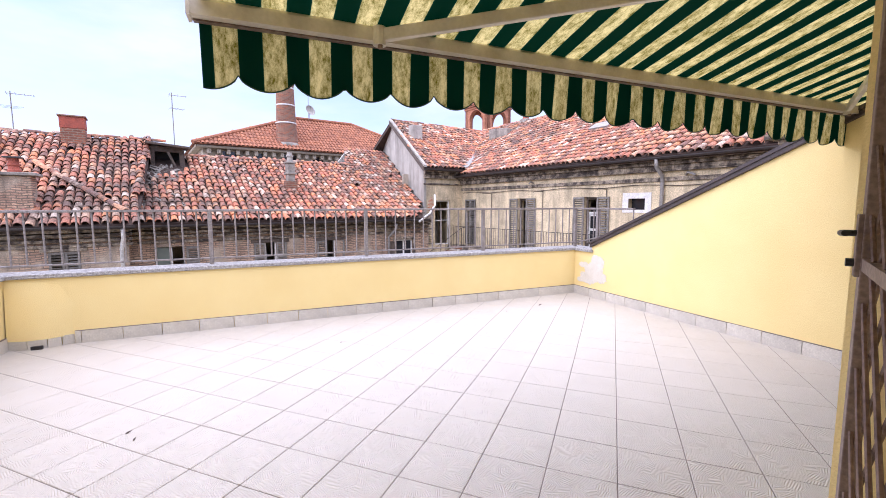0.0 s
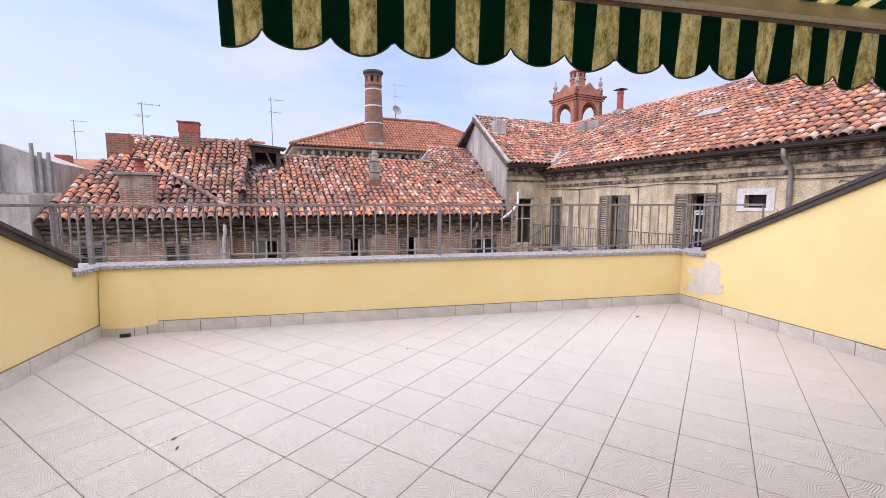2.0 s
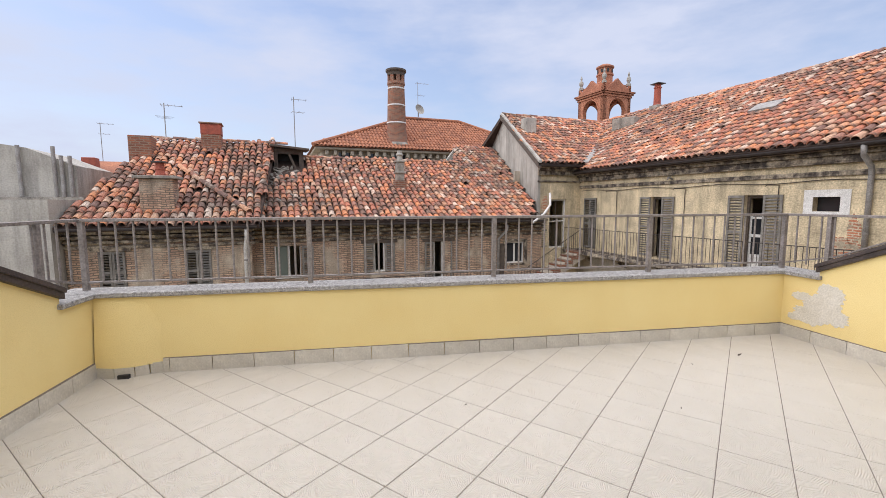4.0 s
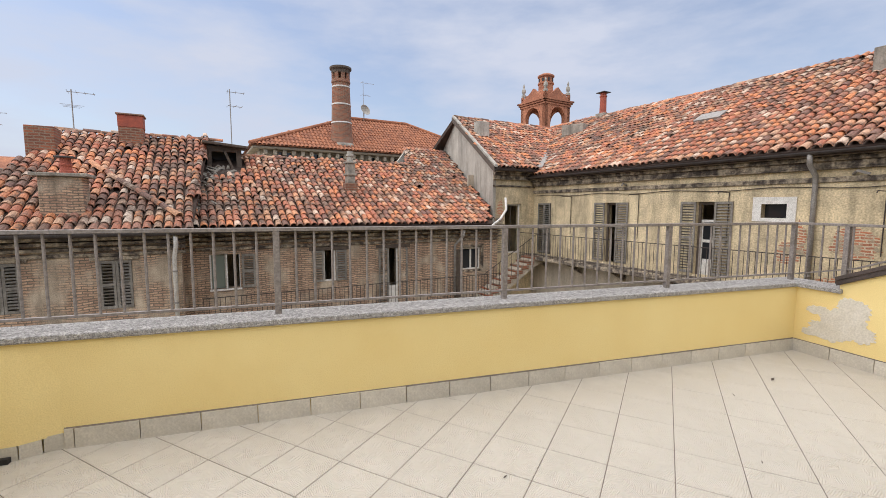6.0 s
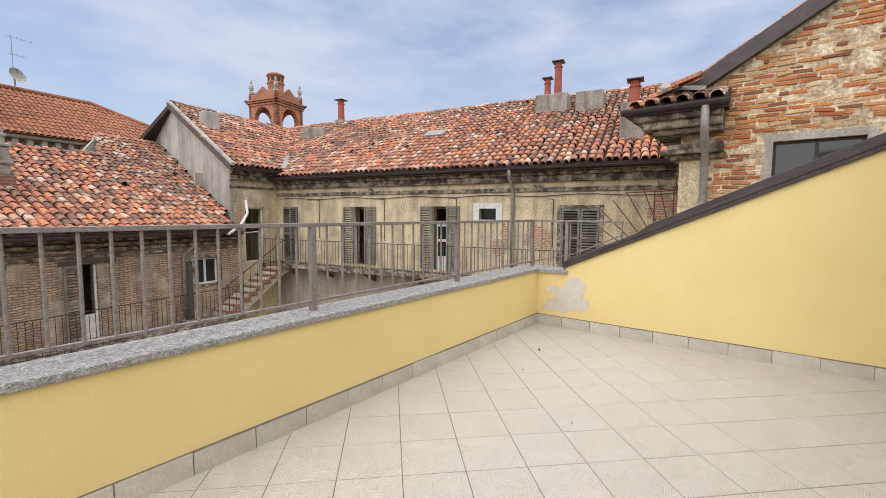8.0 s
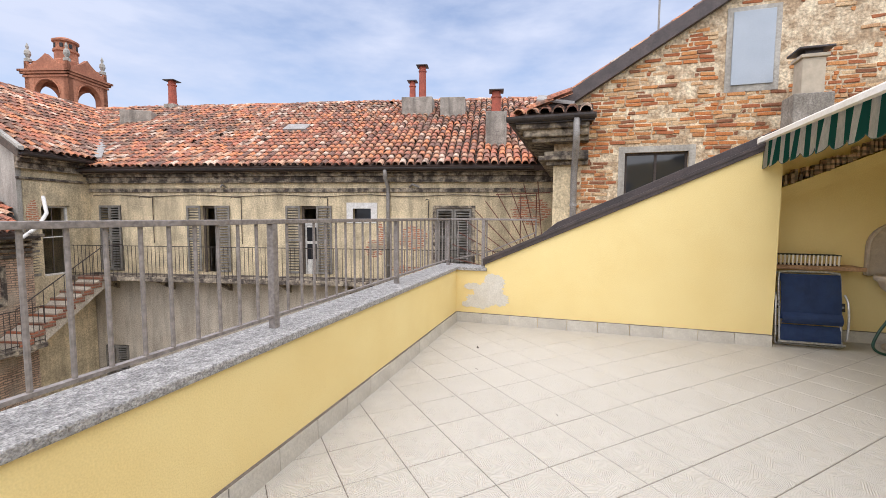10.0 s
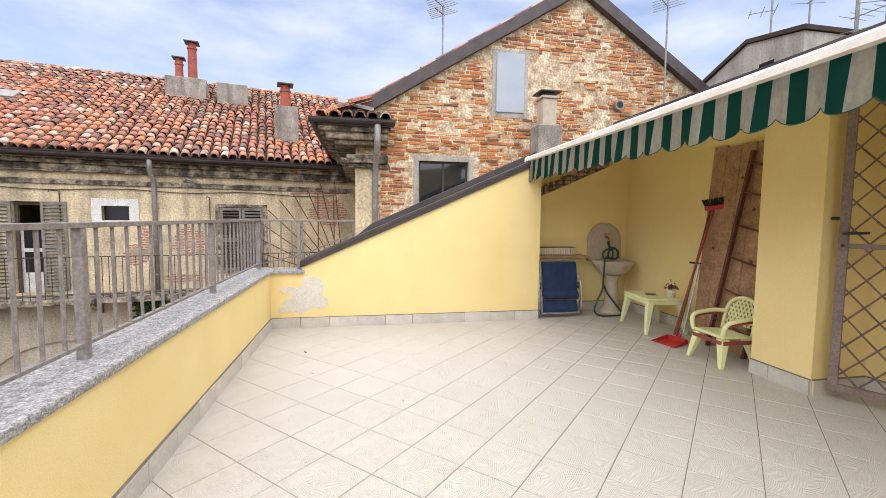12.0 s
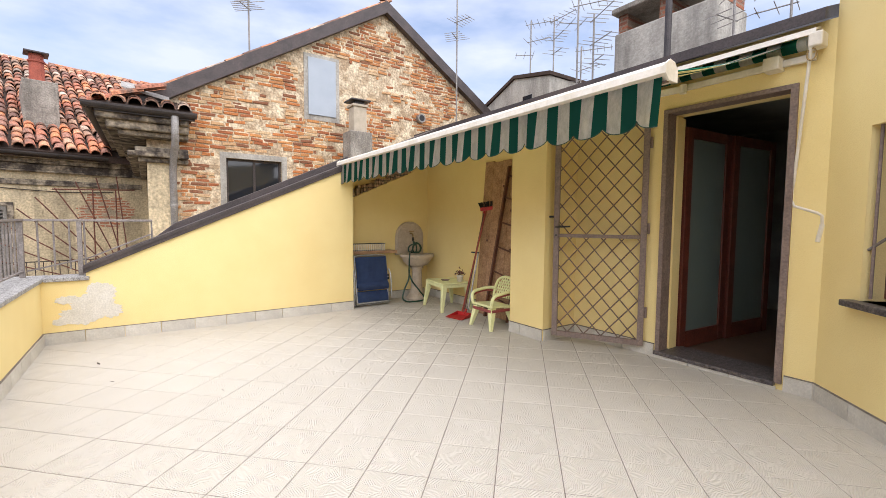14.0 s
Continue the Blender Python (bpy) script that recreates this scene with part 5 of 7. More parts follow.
def casement(parent, name, x0, x1, z0, z1, label, closed=True, white=True, bars=3, deep=0.20):
    """A glazed window or door set back in its opening."""
    w = part(name, B(), M_WHITEFRAME if white else M_OLDWOOD, parent, label)
    bm = B()
    f = 0.055
    for a, b, c, d in ((x0, x0 + f, z0, z1), (x1 - f, x1, z0, z1), (x0 + f, x1 - f, z0, z0 + f), (x0 + f, x1 - f, z1 - f, z1)):
        box(bm, a, b, deep, deep + 0.05, c, d)
    if closed:
        mx = (x0 + x1) / 2
        box(bm, mx - 0.035, mx + 0.035, deep + 0.002, deep + 0.05, z0 + f, z1 - f)
        for k in range(1, bars):
            z = z0 + (z1 - z0) * k / bars
            box(bm, x0 + f, mx - 0.035, deep + 0.005, deep + 0.045, z - 0.02, z + 0.02)
            box(bm, mx + 0.035, x1 - f, deep + 0.005, deep + 0.045, z - 0.02, z + 0.02)
    bm.to_mesh(w.data)
    bm.free()
    if closed:
        part("pane", box(B(), x0 + f, x1 - f, deep + 0.02, deep + 0.026, z0 + f, z1 - f), M_PANE, w)
    return w


def cornice(parent, x0, x1, z, y=0.0, material=None, name="cornice"):
    """Stepped mouldings under the eave."""
    for dy, za, zb in ((-0.05, -0.62, -0.55), (-0.10, -0.30, -0.16), (-0.20, -0.16, -0.06), (-0.32, -0.06, 0.04), (-0.12, -0.34, -0.30)):
        part(name, bevel(box(B(), x0, x1, y + dy, y - 0.001, z + za, z + zb), 0.012, 1), material or M_CORNICE, parent)


def gutter(parent, x0, x1, y, z, name="gutter"):
    prof = [(0.07 * math.cos(a), 0.07 * math.sin(a)) for a in [math.pi + math.pi * k / 8 for k in range(9)]]
    prof += [(p[0] * 0.86, p[1] * 0.86) for p in prof[::-1]]
    ob = part(name, prism(B(), [(y + p[0], z + p[1]) for p in prof], "x", x0, x1), M_GUTTER, parent)
    return ob


def iron_balcony(parent, x0, x1, yo, z, hgt=0.92, step=0.125, ends=True):
    part("balcony_slab", bevel(box(B(), x0, x1, yo, -0.002, z - 0.13, z), 0.015), M_CORNICE, parent)
    top = part("balcony_rail", B(), M_IRON, parent)
    bm = B()
    box(bm, x0 + 0.03, x1 - 0.03, yo + 0.03, yo + 0.06, z + hgt - 0.02, z + hgt)
    box(bm, x0 + 0.03, x1 - 0.03, yo + 0.03, yo + 0.055, z + 0.07, z + 0.085)
    bm.to_mesh(top.data)
    bm.free()
    bar = to_mesh("balcony_bar", *rod_data((0, 0, z + 0.002), (0, 0, z + hgt - 0.02), 0.008, 5), M_IRON)
    n = int((x1 - x0 - 0.06) / step)
    for k in range(n + 1):
        ob = new("balcony_bar", bar)
        ob.parent = parent
        ob.location = (x0 + 0.035 + (x1 - x0 - 0.07) * k / n, yo + 0.045, 0)
    k = x0 + 0.8
    while k < x1:
        part("balcony_bracket", prism(B(), [(-0.003, z - 0.5), (-0.003, z - 0.132), (yo + 0.1, z - 0.132)], "x", k - 0.04, k + 0.04), M_CORNICE, parent)
        k += 1.9


def downpipe(parent, pts, r=0.05, material=None):
    p = part("downpipe", tube(B(), pts, r, 10), material or M_ZINC, parent, smooth=True)
    a, b = Vector(pts[-2]), Vector(pts[-1])
    for t in (0.15, 0.5, 0.85):
        c = a + (b - a) * t
        part("pipe_clip", rod(B(), (c.x, c.y, c.z - 0.02), (c.x, c.y, c.z + 0.02), r + 0.008, seg=10), M_ZINC, p)


# ---- east courtyard house ----
def east_house():
    hs = thing("courtyard_house", "old ochre plastered courtyard house with a clay tile roof and balcony", "house", RIGHT)
    doors = [(-5.04, -4.54), (-1.86, -1.34)]
    z0, z1 = -0.50, 1.56
    holes = [(a, b, z0, z1) for a, b in doors]
    holes += [(-0.24, 0.30, 1.15, 1.49), (2.22, 3.24, -0.14, 1.50), (-8.45, -7.70, z0, z1)]
    holes += [(-8.5, -7.7, -4.1, -2.9), (-9.6, -9.0, -4.3, -2.9), (-5.55, -4.70, -3.78, -2.90)]
    bm = holed(B(), -11.0, 7.2, -0.60, 2.62, 0.0, 0.35, [h for h in holes if h[2] > -1])
    part("wall", bm, M_PLASTER, hs)
    bm = holed(B(), -11.0, 7.2, -7.0, -0.601, 0.03, 0.35, [h for h in holes if h[2] < -1])
    part("lower_wall", bm, M_PLASTERLOW, hs, "stained grey-brown plaster")
    bm = B()
    box(bm, -11.0, 7.2, 3.2, 3.4, -7.0, 3.6)
    box(bm, -11.0, -10.8, 0.36, 3.19, -7.0, 2.6)
    box(bm, 7.0, 7.2, 0.36, 3.19, -7.0, 2.6)
    box(bm, -10.79, 6.99, 0.36, 3.19, -0.9, -0.7)
    part("inner_wall", bm, M_PLASTERLOW, hs)
    # string course and cornice
    cornice(hs, -8.78, 5.6, 2.58)
    part("string_course", bevel(box(B(), -8.75, 5.6, -0.05, -0.001, 2.02, 2.08), 0.01, 1), M_CORNICE, hs)
    part("cable", tube(B(), [(-8.6 + k * 0.47, -0.035, 1.86 + 0.03 * math.sin(k * 1.1)) for k in range(30)], 0.010, 5), M_IRON, hs)
    # doors with shutters folded back
    for (a, b), glazed in zip(doors, (False, True)):
        w = part("balcony_door", B(), M_OLDWOOD, hs, "tall balcony door with louvred shutters folded back")
        bm = B()
        for q, r in ((a, a + 0.06), (b - 0.06, b)):
            box(bm, q, r, 0.12, 0.18, z0, z1)
        box(bm, a + 0.06, b - 0.06, 0.12, 0.18, z1 - 0.08, z1)
        bm.to_mesh(w.data)
        bm.free()
        shutter(w, a - 0.44, -0.03, z0 + 0.04, z1, 0.44, 2)
        shutter(w, b + 0.46, -0.03, z0 + 0.04, z1, 0.46, 182)
        if glazed:
            bm = B()
            for x0, x1, c, d in ((a + 0.02, a + 0.10, z0, z1 - 0.5), (b - 0.10, b - 0.02, z0, z1 - 0.5), (a + 0.1, b - 0.1, z0, z0 + 0.45), (a + 0.1, b - 0.1, 0.42, 0.5), (a + 0.1, b - 0.1, z1 - 0.56, z1 - 0.5), (a + 0.1, b - 0.1, 0.92, 0.98)):
                box(bm, x0, x1, 0.21, 0.25, c, d)
            part("glazed_leaf", bm, M_WHITEFRAME, w, "white painted glazed leaf")
            part("pane", box(B(), a + 0.1, b - 0.1, 0.225, 0.23, z0 + 0.45, z1 - 0.5), M_PANE, w)
    w = part("balcony_door", box(B(), -8.45, -7.70, 0.10, 0.16, z0, z0 + 0.08), M_OLDWOOD, hs)
    shutter(w, -8.44, -0.02, z0 + 0.04, z1, 0.37, 1)
    shutter(w, -7.72, -0.02, z0 + 0.04, z1, 0.37, 179)
    # shuttered window on the south end
    w = part("shuttered_window", box(B(), 2.22, 3.24, 0.10, 0.16, -0.14, -0.08), M_OLDWOOD, hs, "closed louvred shutters, slats broken")
    shutter(w, 2.23, -0.005, -0.13, 1.49, 0.49, 1)
    shutter(w, 3.23, -0.005, -0.13, 1.49, 0.49, 179)
    part("window_trim", bevel(holed(B(), 2.12, 3.34, -0.2, 1.58, -0.03, -0.001, [(2.22, 3.24, -0.14, 1.50)]), 0.005, 1), M_CORNICE, hs)
    # small white-framed window
    w = part("small_window", holed(B(), -0.43, 0.49, 1.06, 1.66, -0.02, -0.001, [(-0.24, 0.30, 1.15, 1.49)]), M_WHITEFRAME, hs, "small window in a white painted surround")
    part("pane", box(B(), -0.24, 0.30, 0.18, 0.19, 1.15, 1.49), M_PANE, w)
    for x, ww, za, zb in ((-8.5, 0.8, -4.05, -2.92), (-9.6, 0.6, -4.05, -2.92), (-5.55, 0.85, -3.76, -2.92)):
        w = part("lower_window", box(B(), x, x + ww, 0.12, 0.2, za - 0.02, za + 0.05), M_OLDWOOD, hs)
        shutter(w, x, 0.02, za, zb, ww / 2, 0)
        shutter(w, x + ww, 0.02, za, zb, ww / 2, 180)
    # exposed brick patches
    for cx, cz, rx, rz, sd in ((0.42, 0.30, 0.30, 0.24, 2), (1.55, 0.62, 0.42, 0.34, 5), (1.35, -0.28, 0.45, 0.13, 7), (0.58, 0.72, 0.12, 0.34, 9), (4.9, 1.45, 0.55, 0.35, 21)):
        pts = [(p[0], p[1]) for p in blotch(cx, cz, rx, rz, sd)]
        part("brick_patch", prism(B(), pts, "y", -0.006, 0.004), M_BAREBRICK, hs, "bare red brick")
    # arch moulding on the lower wall
    arc = [(-1.0 + 1.7 * math.cos(a), -0.0, -2.95 + 1.37 * math.sin(a)) for a in [math.pi * k / 24 for k in range(25)]]
    part("arch_moulding", tube(B(), arc, 0.075, 6), M_PLASTERLOW, hs)
    iron_balcony(hs, -8.72, 5.0, -0.85, -0.55)
    # cornice pipe
    downpipe(hs, [(0.83, -0.46, 2.60), (0.83, -0.42, 2.35), (0.83, -0.10, 2.12), (0.83, -0.07, 1.9), (0.83, -0.07, -0.52)], 0.055)
    for x, z in ((-6.6, 1.78), (-3.7, 1.78), (-1.0, 1.78), (2.0, 1.72)):
        part("awning_iron", tube(B(), [(x, -0.01, z + 0.02), (x, -0.5, z + 0.02), (x, -0.55, z - 0.02)], 0.011, 5), M_IRON, hs)
        part("awning_iron", rod(B(), (x, -0.03, z), (x, -0.03, 0.4), 0.012, seg=5), M_IRON, hs)
    part("lamp_bracket", tube(B(), [(-4.2, -0.01, 2.12), (-4.2, -0.18, 2.18), (-4.2, -0.24, 2.10)], 0.03, 6), M_ZINC, hs)
    part("lamp_bracket", tube(B(), [(1.45, -0.01, 2.12), (1.55, -0.14, 2.18), (1.75, -0.12, 2.10)], 0.03, 6), M_ZINC, hs)
    # roof
    L = 6.95
    frame_m = slope_frame(0, -0.42, 2.66, 0.547)
    outline = [(-8.75, 0.0), (4.9, 0.0), (4.9, 1.4), (8.5, 1.4), (8.5, L), (-14.2, L)]
    tiled_roof(hs, frame_m, outline, pieces=(-4.0, 3.6, 0.0, 2.4), seed=4)
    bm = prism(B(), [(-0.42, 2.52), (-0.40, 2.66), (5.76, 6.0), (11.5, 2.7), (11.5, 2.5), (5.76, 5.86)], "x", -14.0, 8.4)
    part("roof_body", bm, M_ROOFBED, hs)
    gutter(hs, -8.7, 4.9, -0.47, 2.62)
    rt, rf = [], []
    for k in range(56):
        m = pose(-14.0 + k * 0.40, 5.74, 6.02 + random.uniform(-0.02, 0.02), 0, 0, -90 + random.gauss(0, 2)) @ Matrix.Diagonal((1.2, 1.05, 1.1, 1))
        rf += [tuple(i + len(rt) for i in f) for f in COPPO[1]]
        rt += [tuple(m @ Vector(v)) for v in COPPO[0]]
    ob = new("ridge_tiles", to_mesh("ridge_tiles", rt, rf, M_COPPI))
    ob.parent = hs
    tagged(ob, kind="stuff")
    return hs


east = east_house()


def on_east(x, v, up=0.0):
    """A place on the east roof: x along the front, v into the house."""
    return RIGHT @ Vector((x, v, 2.66 + 0.547 * (v + 0.42) + up))


def chimney(name, label, m, w, d, hgt, material, cap=True, flues=(), base_material=None, pots=2):
    c = thing(name, label, "chimney", m)
    part("shaft", bevel(box(B(), -w / 2, w / 2, -d / 2, d / 2, -0.5, hgt), 0.02), material, c)
    if cap:
        part("cap_course", bevel(box(B(), -w / 2 - 0.05, w / 2 + 0.05, -d / 2 - 0.05, d / 2 + 0.05, hgt, hgt + 0.07), 0.01), base_material or material, c)
        for sx in (-1, 1):
            part("cap_pier", box(B(), sx * w * 0.32 - 0.06, sx * w * 0.32 + 0.06, -d / 2 + 0.04, d / 2 - 0.04, hgt + 0.07, hgt + 0.22), material, c)
        part("cap_slab", bevel(box(B(), -w / 2 - 0.04, w / 2 + 0.04, -d / 2 - 0.04, d / 2 + 0.04, hgt + 0.22, hgt + 0.28), 0.01), base_material or material, c)
    for x, r, z0, z1 in flues:
        f = part("flue", lathe(B(), [(r * 1.15, z0), (r * 1.15, z0 + 0.06), (r, z0 + 0.08), (r * 0.92, z1 - 0.2), (r * 1.1, z1 - 0.18), (r * 1.1, z1 - 0.14), (r * 0.9, z1 - 0.13), (r * 0.9, z1)], 12, pose(x, 0, 0)), M_REDFLUE, c)
        part("flue_cap", bevel(box(B(), x - r * 1.5, x + r * 1.5, -r * 1.5, r * 1.5, z1 + 0.001, z1 + 0.04), 0.008), M_GUTTER, f)
    return c


R_YAW = -78.7
p = on_east(1.0, 4.1)
chimney("chimney", "cement rendered chimney block with two red clay flues", pose(*p, 0, 0, R_YAW), 1.15, 0.7, 0.55, M_CEMENT, cap=False, flues=((-0.22, 0.12, 0.54, 1.18), (0.16, 0.14, 0.54, 1.72)))
p = on_east(2.35, 3.9)
chimney("chimney", "low crumbling cement chimney block on clay tiles", pose(*p, 0, 0, R_YAW), 0.9, 0.8, 0.55, M_CEMENT, cap=False)
p = on_east(3.9, 1.6)
chimney("chimney", "tall cement chimney base with a short red flue", pose(*p, 0, 0, R_YAW), 0.62, 1.7, 0.62, M_CEMENT, cap=False, flues=((0.0, 0.15, 0.61, 1.40),))
p = on_east(-10.2, 5.6)
chimney("chimney", "slim red flue on a grey cement base at the ridge", pose(*p, 0, 0, R_YAW), 0.5, 0.5, 0.15, M_CEMENT, cap=False, flues=((0.0, 0.17, 0.14, 1.15),))
p = on_east(-10.3, 3.9)
chimney("chimney", "low grey cement chimney stub beside the roof valley", pose(*p, 0, 0, R_YAW + 20), 1.1, 0.9, 0.35, M_CEMENT, cap=False)
sk = thing("roof_skylight", "small grey skylight panel lying in the clay tiles", "skylight", RIGHT @ slope_frame(-3.05, -0.42, 2.66, 0.547) @ pose(0, 3.35, 0.14))
part("panel", bevel(box(B(), -0.42, 0.42, -0.28, 0.28, -0.12, 0.02), 0.01), M_ZINC, sk)

# ---- house at the inner corner, with a gable to the west ----
def shear(bm, k=0.20):
    """Skews the gable end, which stands a little off square."""
    for v in bm.verts:
        v.co.x += k * v.co.y
    return bm



def corner_house():
    hs = thing("corner_house", "grey plastered corner house with clay tile roof and west gable", "house", LEFT)
    v0, sl, ze = 0.36, 0.575, 2.90
    zr = ze + sl * 4.9
    bm = holed(B(), 1.75, 3.72, -7.0, 2.84, v0, v0 + 0.3, [(2.22, 3.05, -0.5, 1.52)])
    part("wall", bm, M_PLASTER, hs)
    part("gable_wall", shear(prism(B(), [(v0, -7.0), (v0, 2.85), (4.9, zr - 0.12), (9.4, 2.85), (9.4, -7.0)], "x", 1.55, 1.70)), M_GREYWALL, hs, "grey rough plastered gable")
    part("inner_wall", box(B(), 1.75, 3.9, 2.4, 2.5, -7, 2.8), M_PLASTERLOW, hs)
    w = casement(hs, "window", 2.22, 3.05, -0.5, 1.52, "tall dark window with crossed bars", closed=False, white=True, deep=v0 + 0.1)
    part("window_bar", rod(B(), (2.25, v0 + 0.14, 0.6), (3.02, v0 + 0.14, 0.62), 0.02), M_WHITEFRAME, w)
    part("window_bar", rod(B(), (2.6, v0 + 0.14, -0.4), (2.62, v0 + 0.14, 1.45), 0.015), M_OLDWOOD, w)
    shutter(hs, 1.78, v0 - 0.03, -0.45, 0.95, 0.42, 8)
    cornice(hs, 1.60, 3.78, 2.83, v0, name="cornice")
    m = slope_frame(0, -0.05, ze, sl)
    L = 5.72
    tiled_roof(hs, m, [(1.40, 0.0), (3.55, 0.0), (9.6, L), (2.50, L)], seed=9)
    part("verge_board", shear(prism(B(), [(-0.1, ze - 0.16), (-0.1, ze + 0.05), (4.9, zr + 0.05), (4.9, zr - 0.16)], "x", 1.34, 1.38)), M_OLDWOOD, hs)
    part("verge_plaster", shear(prism(B(), [(-0.1, ze + 0.03), (-0.1, ze + 0.13), (4.9, zr + 0.14), (4.9, zr + 0.03)], "x", 1.385, 1.52)), M_GREYWALL, hs)
    gutter(hs, 1.4, 3.6, -0.10, ze - 0.03)
    part("roof_back", prism(B(), [(4.9, zr + 0.0), (10.0, ze), (10.0, ze - 0.2), (4.9, zr - 0.2)], "x", 2.4, 9.6), M_ROOFBED, hs)
    rt, rf = [], []
    for k in range(21):
        mm = pose(2.45 + k * 0.40, 4.9, zr + 0.06 + random.uniform(-0.02, 0.02), 0, 0, -90 + random.gauss(0, 2)) @ Matrix.Diagonal((1.2, 1.05, 1.1, 1))
        rf += [tuple(i + len(rt) for i in f) for f in COPPO[1]]
        rt += [tuple(mm @ Vector(v)) for v in COPPO[0]]
    ob = new("ridge_tiles", to_mesh("ridge_tiles", rt, rf, M_COPPI))
    ob.parent = hs
    tagged(ob, kind="stuff")
    part("brick_patch", prism(B(), blotch(1.98, 1.1, 0.2, 0.55, 31), "y", v0 - 0.006, v0 + 0.004), M_BAREBRICK, hs, "bare red brick")
    # valley flashing towards the east roof
    a, b = Vector((3.60, 0.0, ze + 0.10)), Vector((9.2, 4.6, zr - 0.05))
    bm = B()
    s = Vector((0.12, -0.12, 0))
    hexa(bm, [a - s, a + s, b + s, b - s, a - s + Vector((0, 0, 0.05)), a + s + Vector((0, 0, 0.05)), b + s + Vector((0, 0, 0.05)), b - s + Vector((0, 0, 0.05))])
    part("valley_flashing", bm, M_ZINC, hs, "pale worn metal valley")


corner_house()
p = LEFT @ Vector((2.75, 2.9, 2.90 + 0.575 * 2.95))
chimney("chimney", "pale plastered chimney stub with a small tiled top", pose(*p, 0, 0, 11.3), 0.55, 0.45, 0.65, M_GREYWALL, cap=False)


# ---- north courtyard house ----
def north_house():
    hs = thing("courtyard_house", "old rubble brick courtyard house with louvred shutters and clay roof", "house", LEFT)
    wins = [(-8.0, -7.55), (-5.18, -4.78), (-2.98, -2.60), (0.0, 0.82)]
    holes = [(-7.98, -7.60, -0.98, 0.02), (-5.18, -4.80, -1.0, 0.0), (-2.98, -2.62, -1.95, -0.02), (0.0, 0.82, -0.98, -0.14), (-8.38, -7.985, -0.98, 0.02)]
    part("wall", holed(B(), -9.0, 1.62, -7.0, 0.66, 0.0, 0.35, holes), M_RUBBLE, hs)
    part("inner_wall", box(B(), -9.0, 1.6, 2.2, 2.3, -7, 2.0), M_PLASTERLOW, hs)
    w = casement(hs, "window", 0.0, 0.82, -0.98, -0.14, "small white painted casement window", bars=1, deep=0.08)
    part("window_surround", holed(B(), -0.12, 0.94, -1.06, -0.03, -0.025, -0.001, [(0.0, 0.82, -0.98, -0.14)]), M_CORNICE, hs)
    for x0, x1, za, zb, lab in ((-5.18, -4.80, -1.0, 0.0, "window"), (-2.98, -2.62, -1.95, -0.02, "door")):
        w = part("opening_frame", B(), M_WHITEFRAME, hs, "white framed " + lab + " between louvred shutters")
        bm = B()
        for a, b in ((x0, x0 + 0.045), (x1 - 0.045, x1)):
            box(bm, a, b, 0.05, 0.10, za, zb)
        box(bm, x0 + 0.045, x1 - 0.045, 0.05, 0.10, za, za + (0.05 if lab == "window" else 0.62))
        bm.to_mesh(w.data)
        bm.free()
        shutter(w, x0 - 0.36, -0.03, za, zb, 0.36, 3)
        shutter(w, x1 + 0.35, -0.03, za, zb, 0.35, 178 if lab == "window" else 150)
        part("lintel", bevel(box(B(), x0 - 0.45, x1 + 0.45, -0.03, -0.001, zb + 0.005, zb + 0.12), 0.01, 1), M_OLDWOOD, hs)
    w = part("opening_frame", B(), M_WHITEFRAME, hs, "white framed open casement window")
    bm = B()
    for a, b in ((-8.40, -8.34), (-7.995, -7.93), (-7.62, -7.57)):
        box(bm, a, b, 0.04, 0.10, -0.98, 0.02)
    box(bm, -8.40, -7.57, -0.04, 0.10, -1.03, -0.981)
    bm.to_mesh(w.data)
    bm.free()
    part("open_pane", box(B(), -8.33, -8.0, 0.06, 0.066, -0.96, 0.0), M_FROST, w)
    shutter(w, -7.55, -0.03, -0.98, 0.0, 0.36, 1)
    # rotten cornice of boards
    for za, zb, dy in ((0.02, 0.10, -0.06), (0.18, 0.26, -0.12), (0.32, 0.40, -0.2), (0.46, 0.56, -0.30), (0.56, 0.64, -0.42)):
        part("cornice", bevel(box(B(), -9.0, 1.62, dy, -0.001, za + 0.12, zb + 0.12), 0.01, 1), M_CORNICE, hs)
    gutter(hs, -8.9, 1.3, -0.58, 0.72)
    iron_balcony(hs, -8.6, 1.2, -0.8, -2.02, 0.95, 0.13)
    m = slope_frame(0, -0.5, 0.78, 0.5)
    k = math.hypot(1, 0.5)
    top, high = 4.9 * k, 7.05 * k
    outline = [(-9.1, 0), (1.05, 0), (1.62, 1.3), (2.85, high), (0.55, high), (-0.35, top), (-7.6, top), (-9.1, top)]
    tiled_roof(hs, m, outline, seed=14, gap=[(-9.2, 0.6), (-8.2, 3.2), (-7.0, 4.3), (-7.3, 5.6), (-9.2, 5.6)])
    part("roof_back", prism(B(), [(4.38, 3.20), (9.0, 0.9), (9.0, 0.7), (4.38, 3.0)], "x", -9.0, 0.0), M_ROOFBED, hs)
    part("step_gable", prism(B(), [(-0.30, 3.15), (0.55, 4.24), (2.8, 4.24), (2.8, 3.15)], "y", 6.45, 6.6), M_GREYWALL, hs)
    rt, rf = [], []
    for q in range(18):
        mm = pose(-7.6 + q * 0.41, 4.36, 3.26 + random.uniform(-0.02, 0.02), 0, 0, -90 + random.gauss(0, 3)) @ Matrix.Diagonal((1.2, 1.05, 1.1, 1))
        rf += [tuple(i + len(rt) for i in f) for f in COPPO[1]]
        rt += [tuple(mm @ Vector(v)) for v in COPPO[0]]
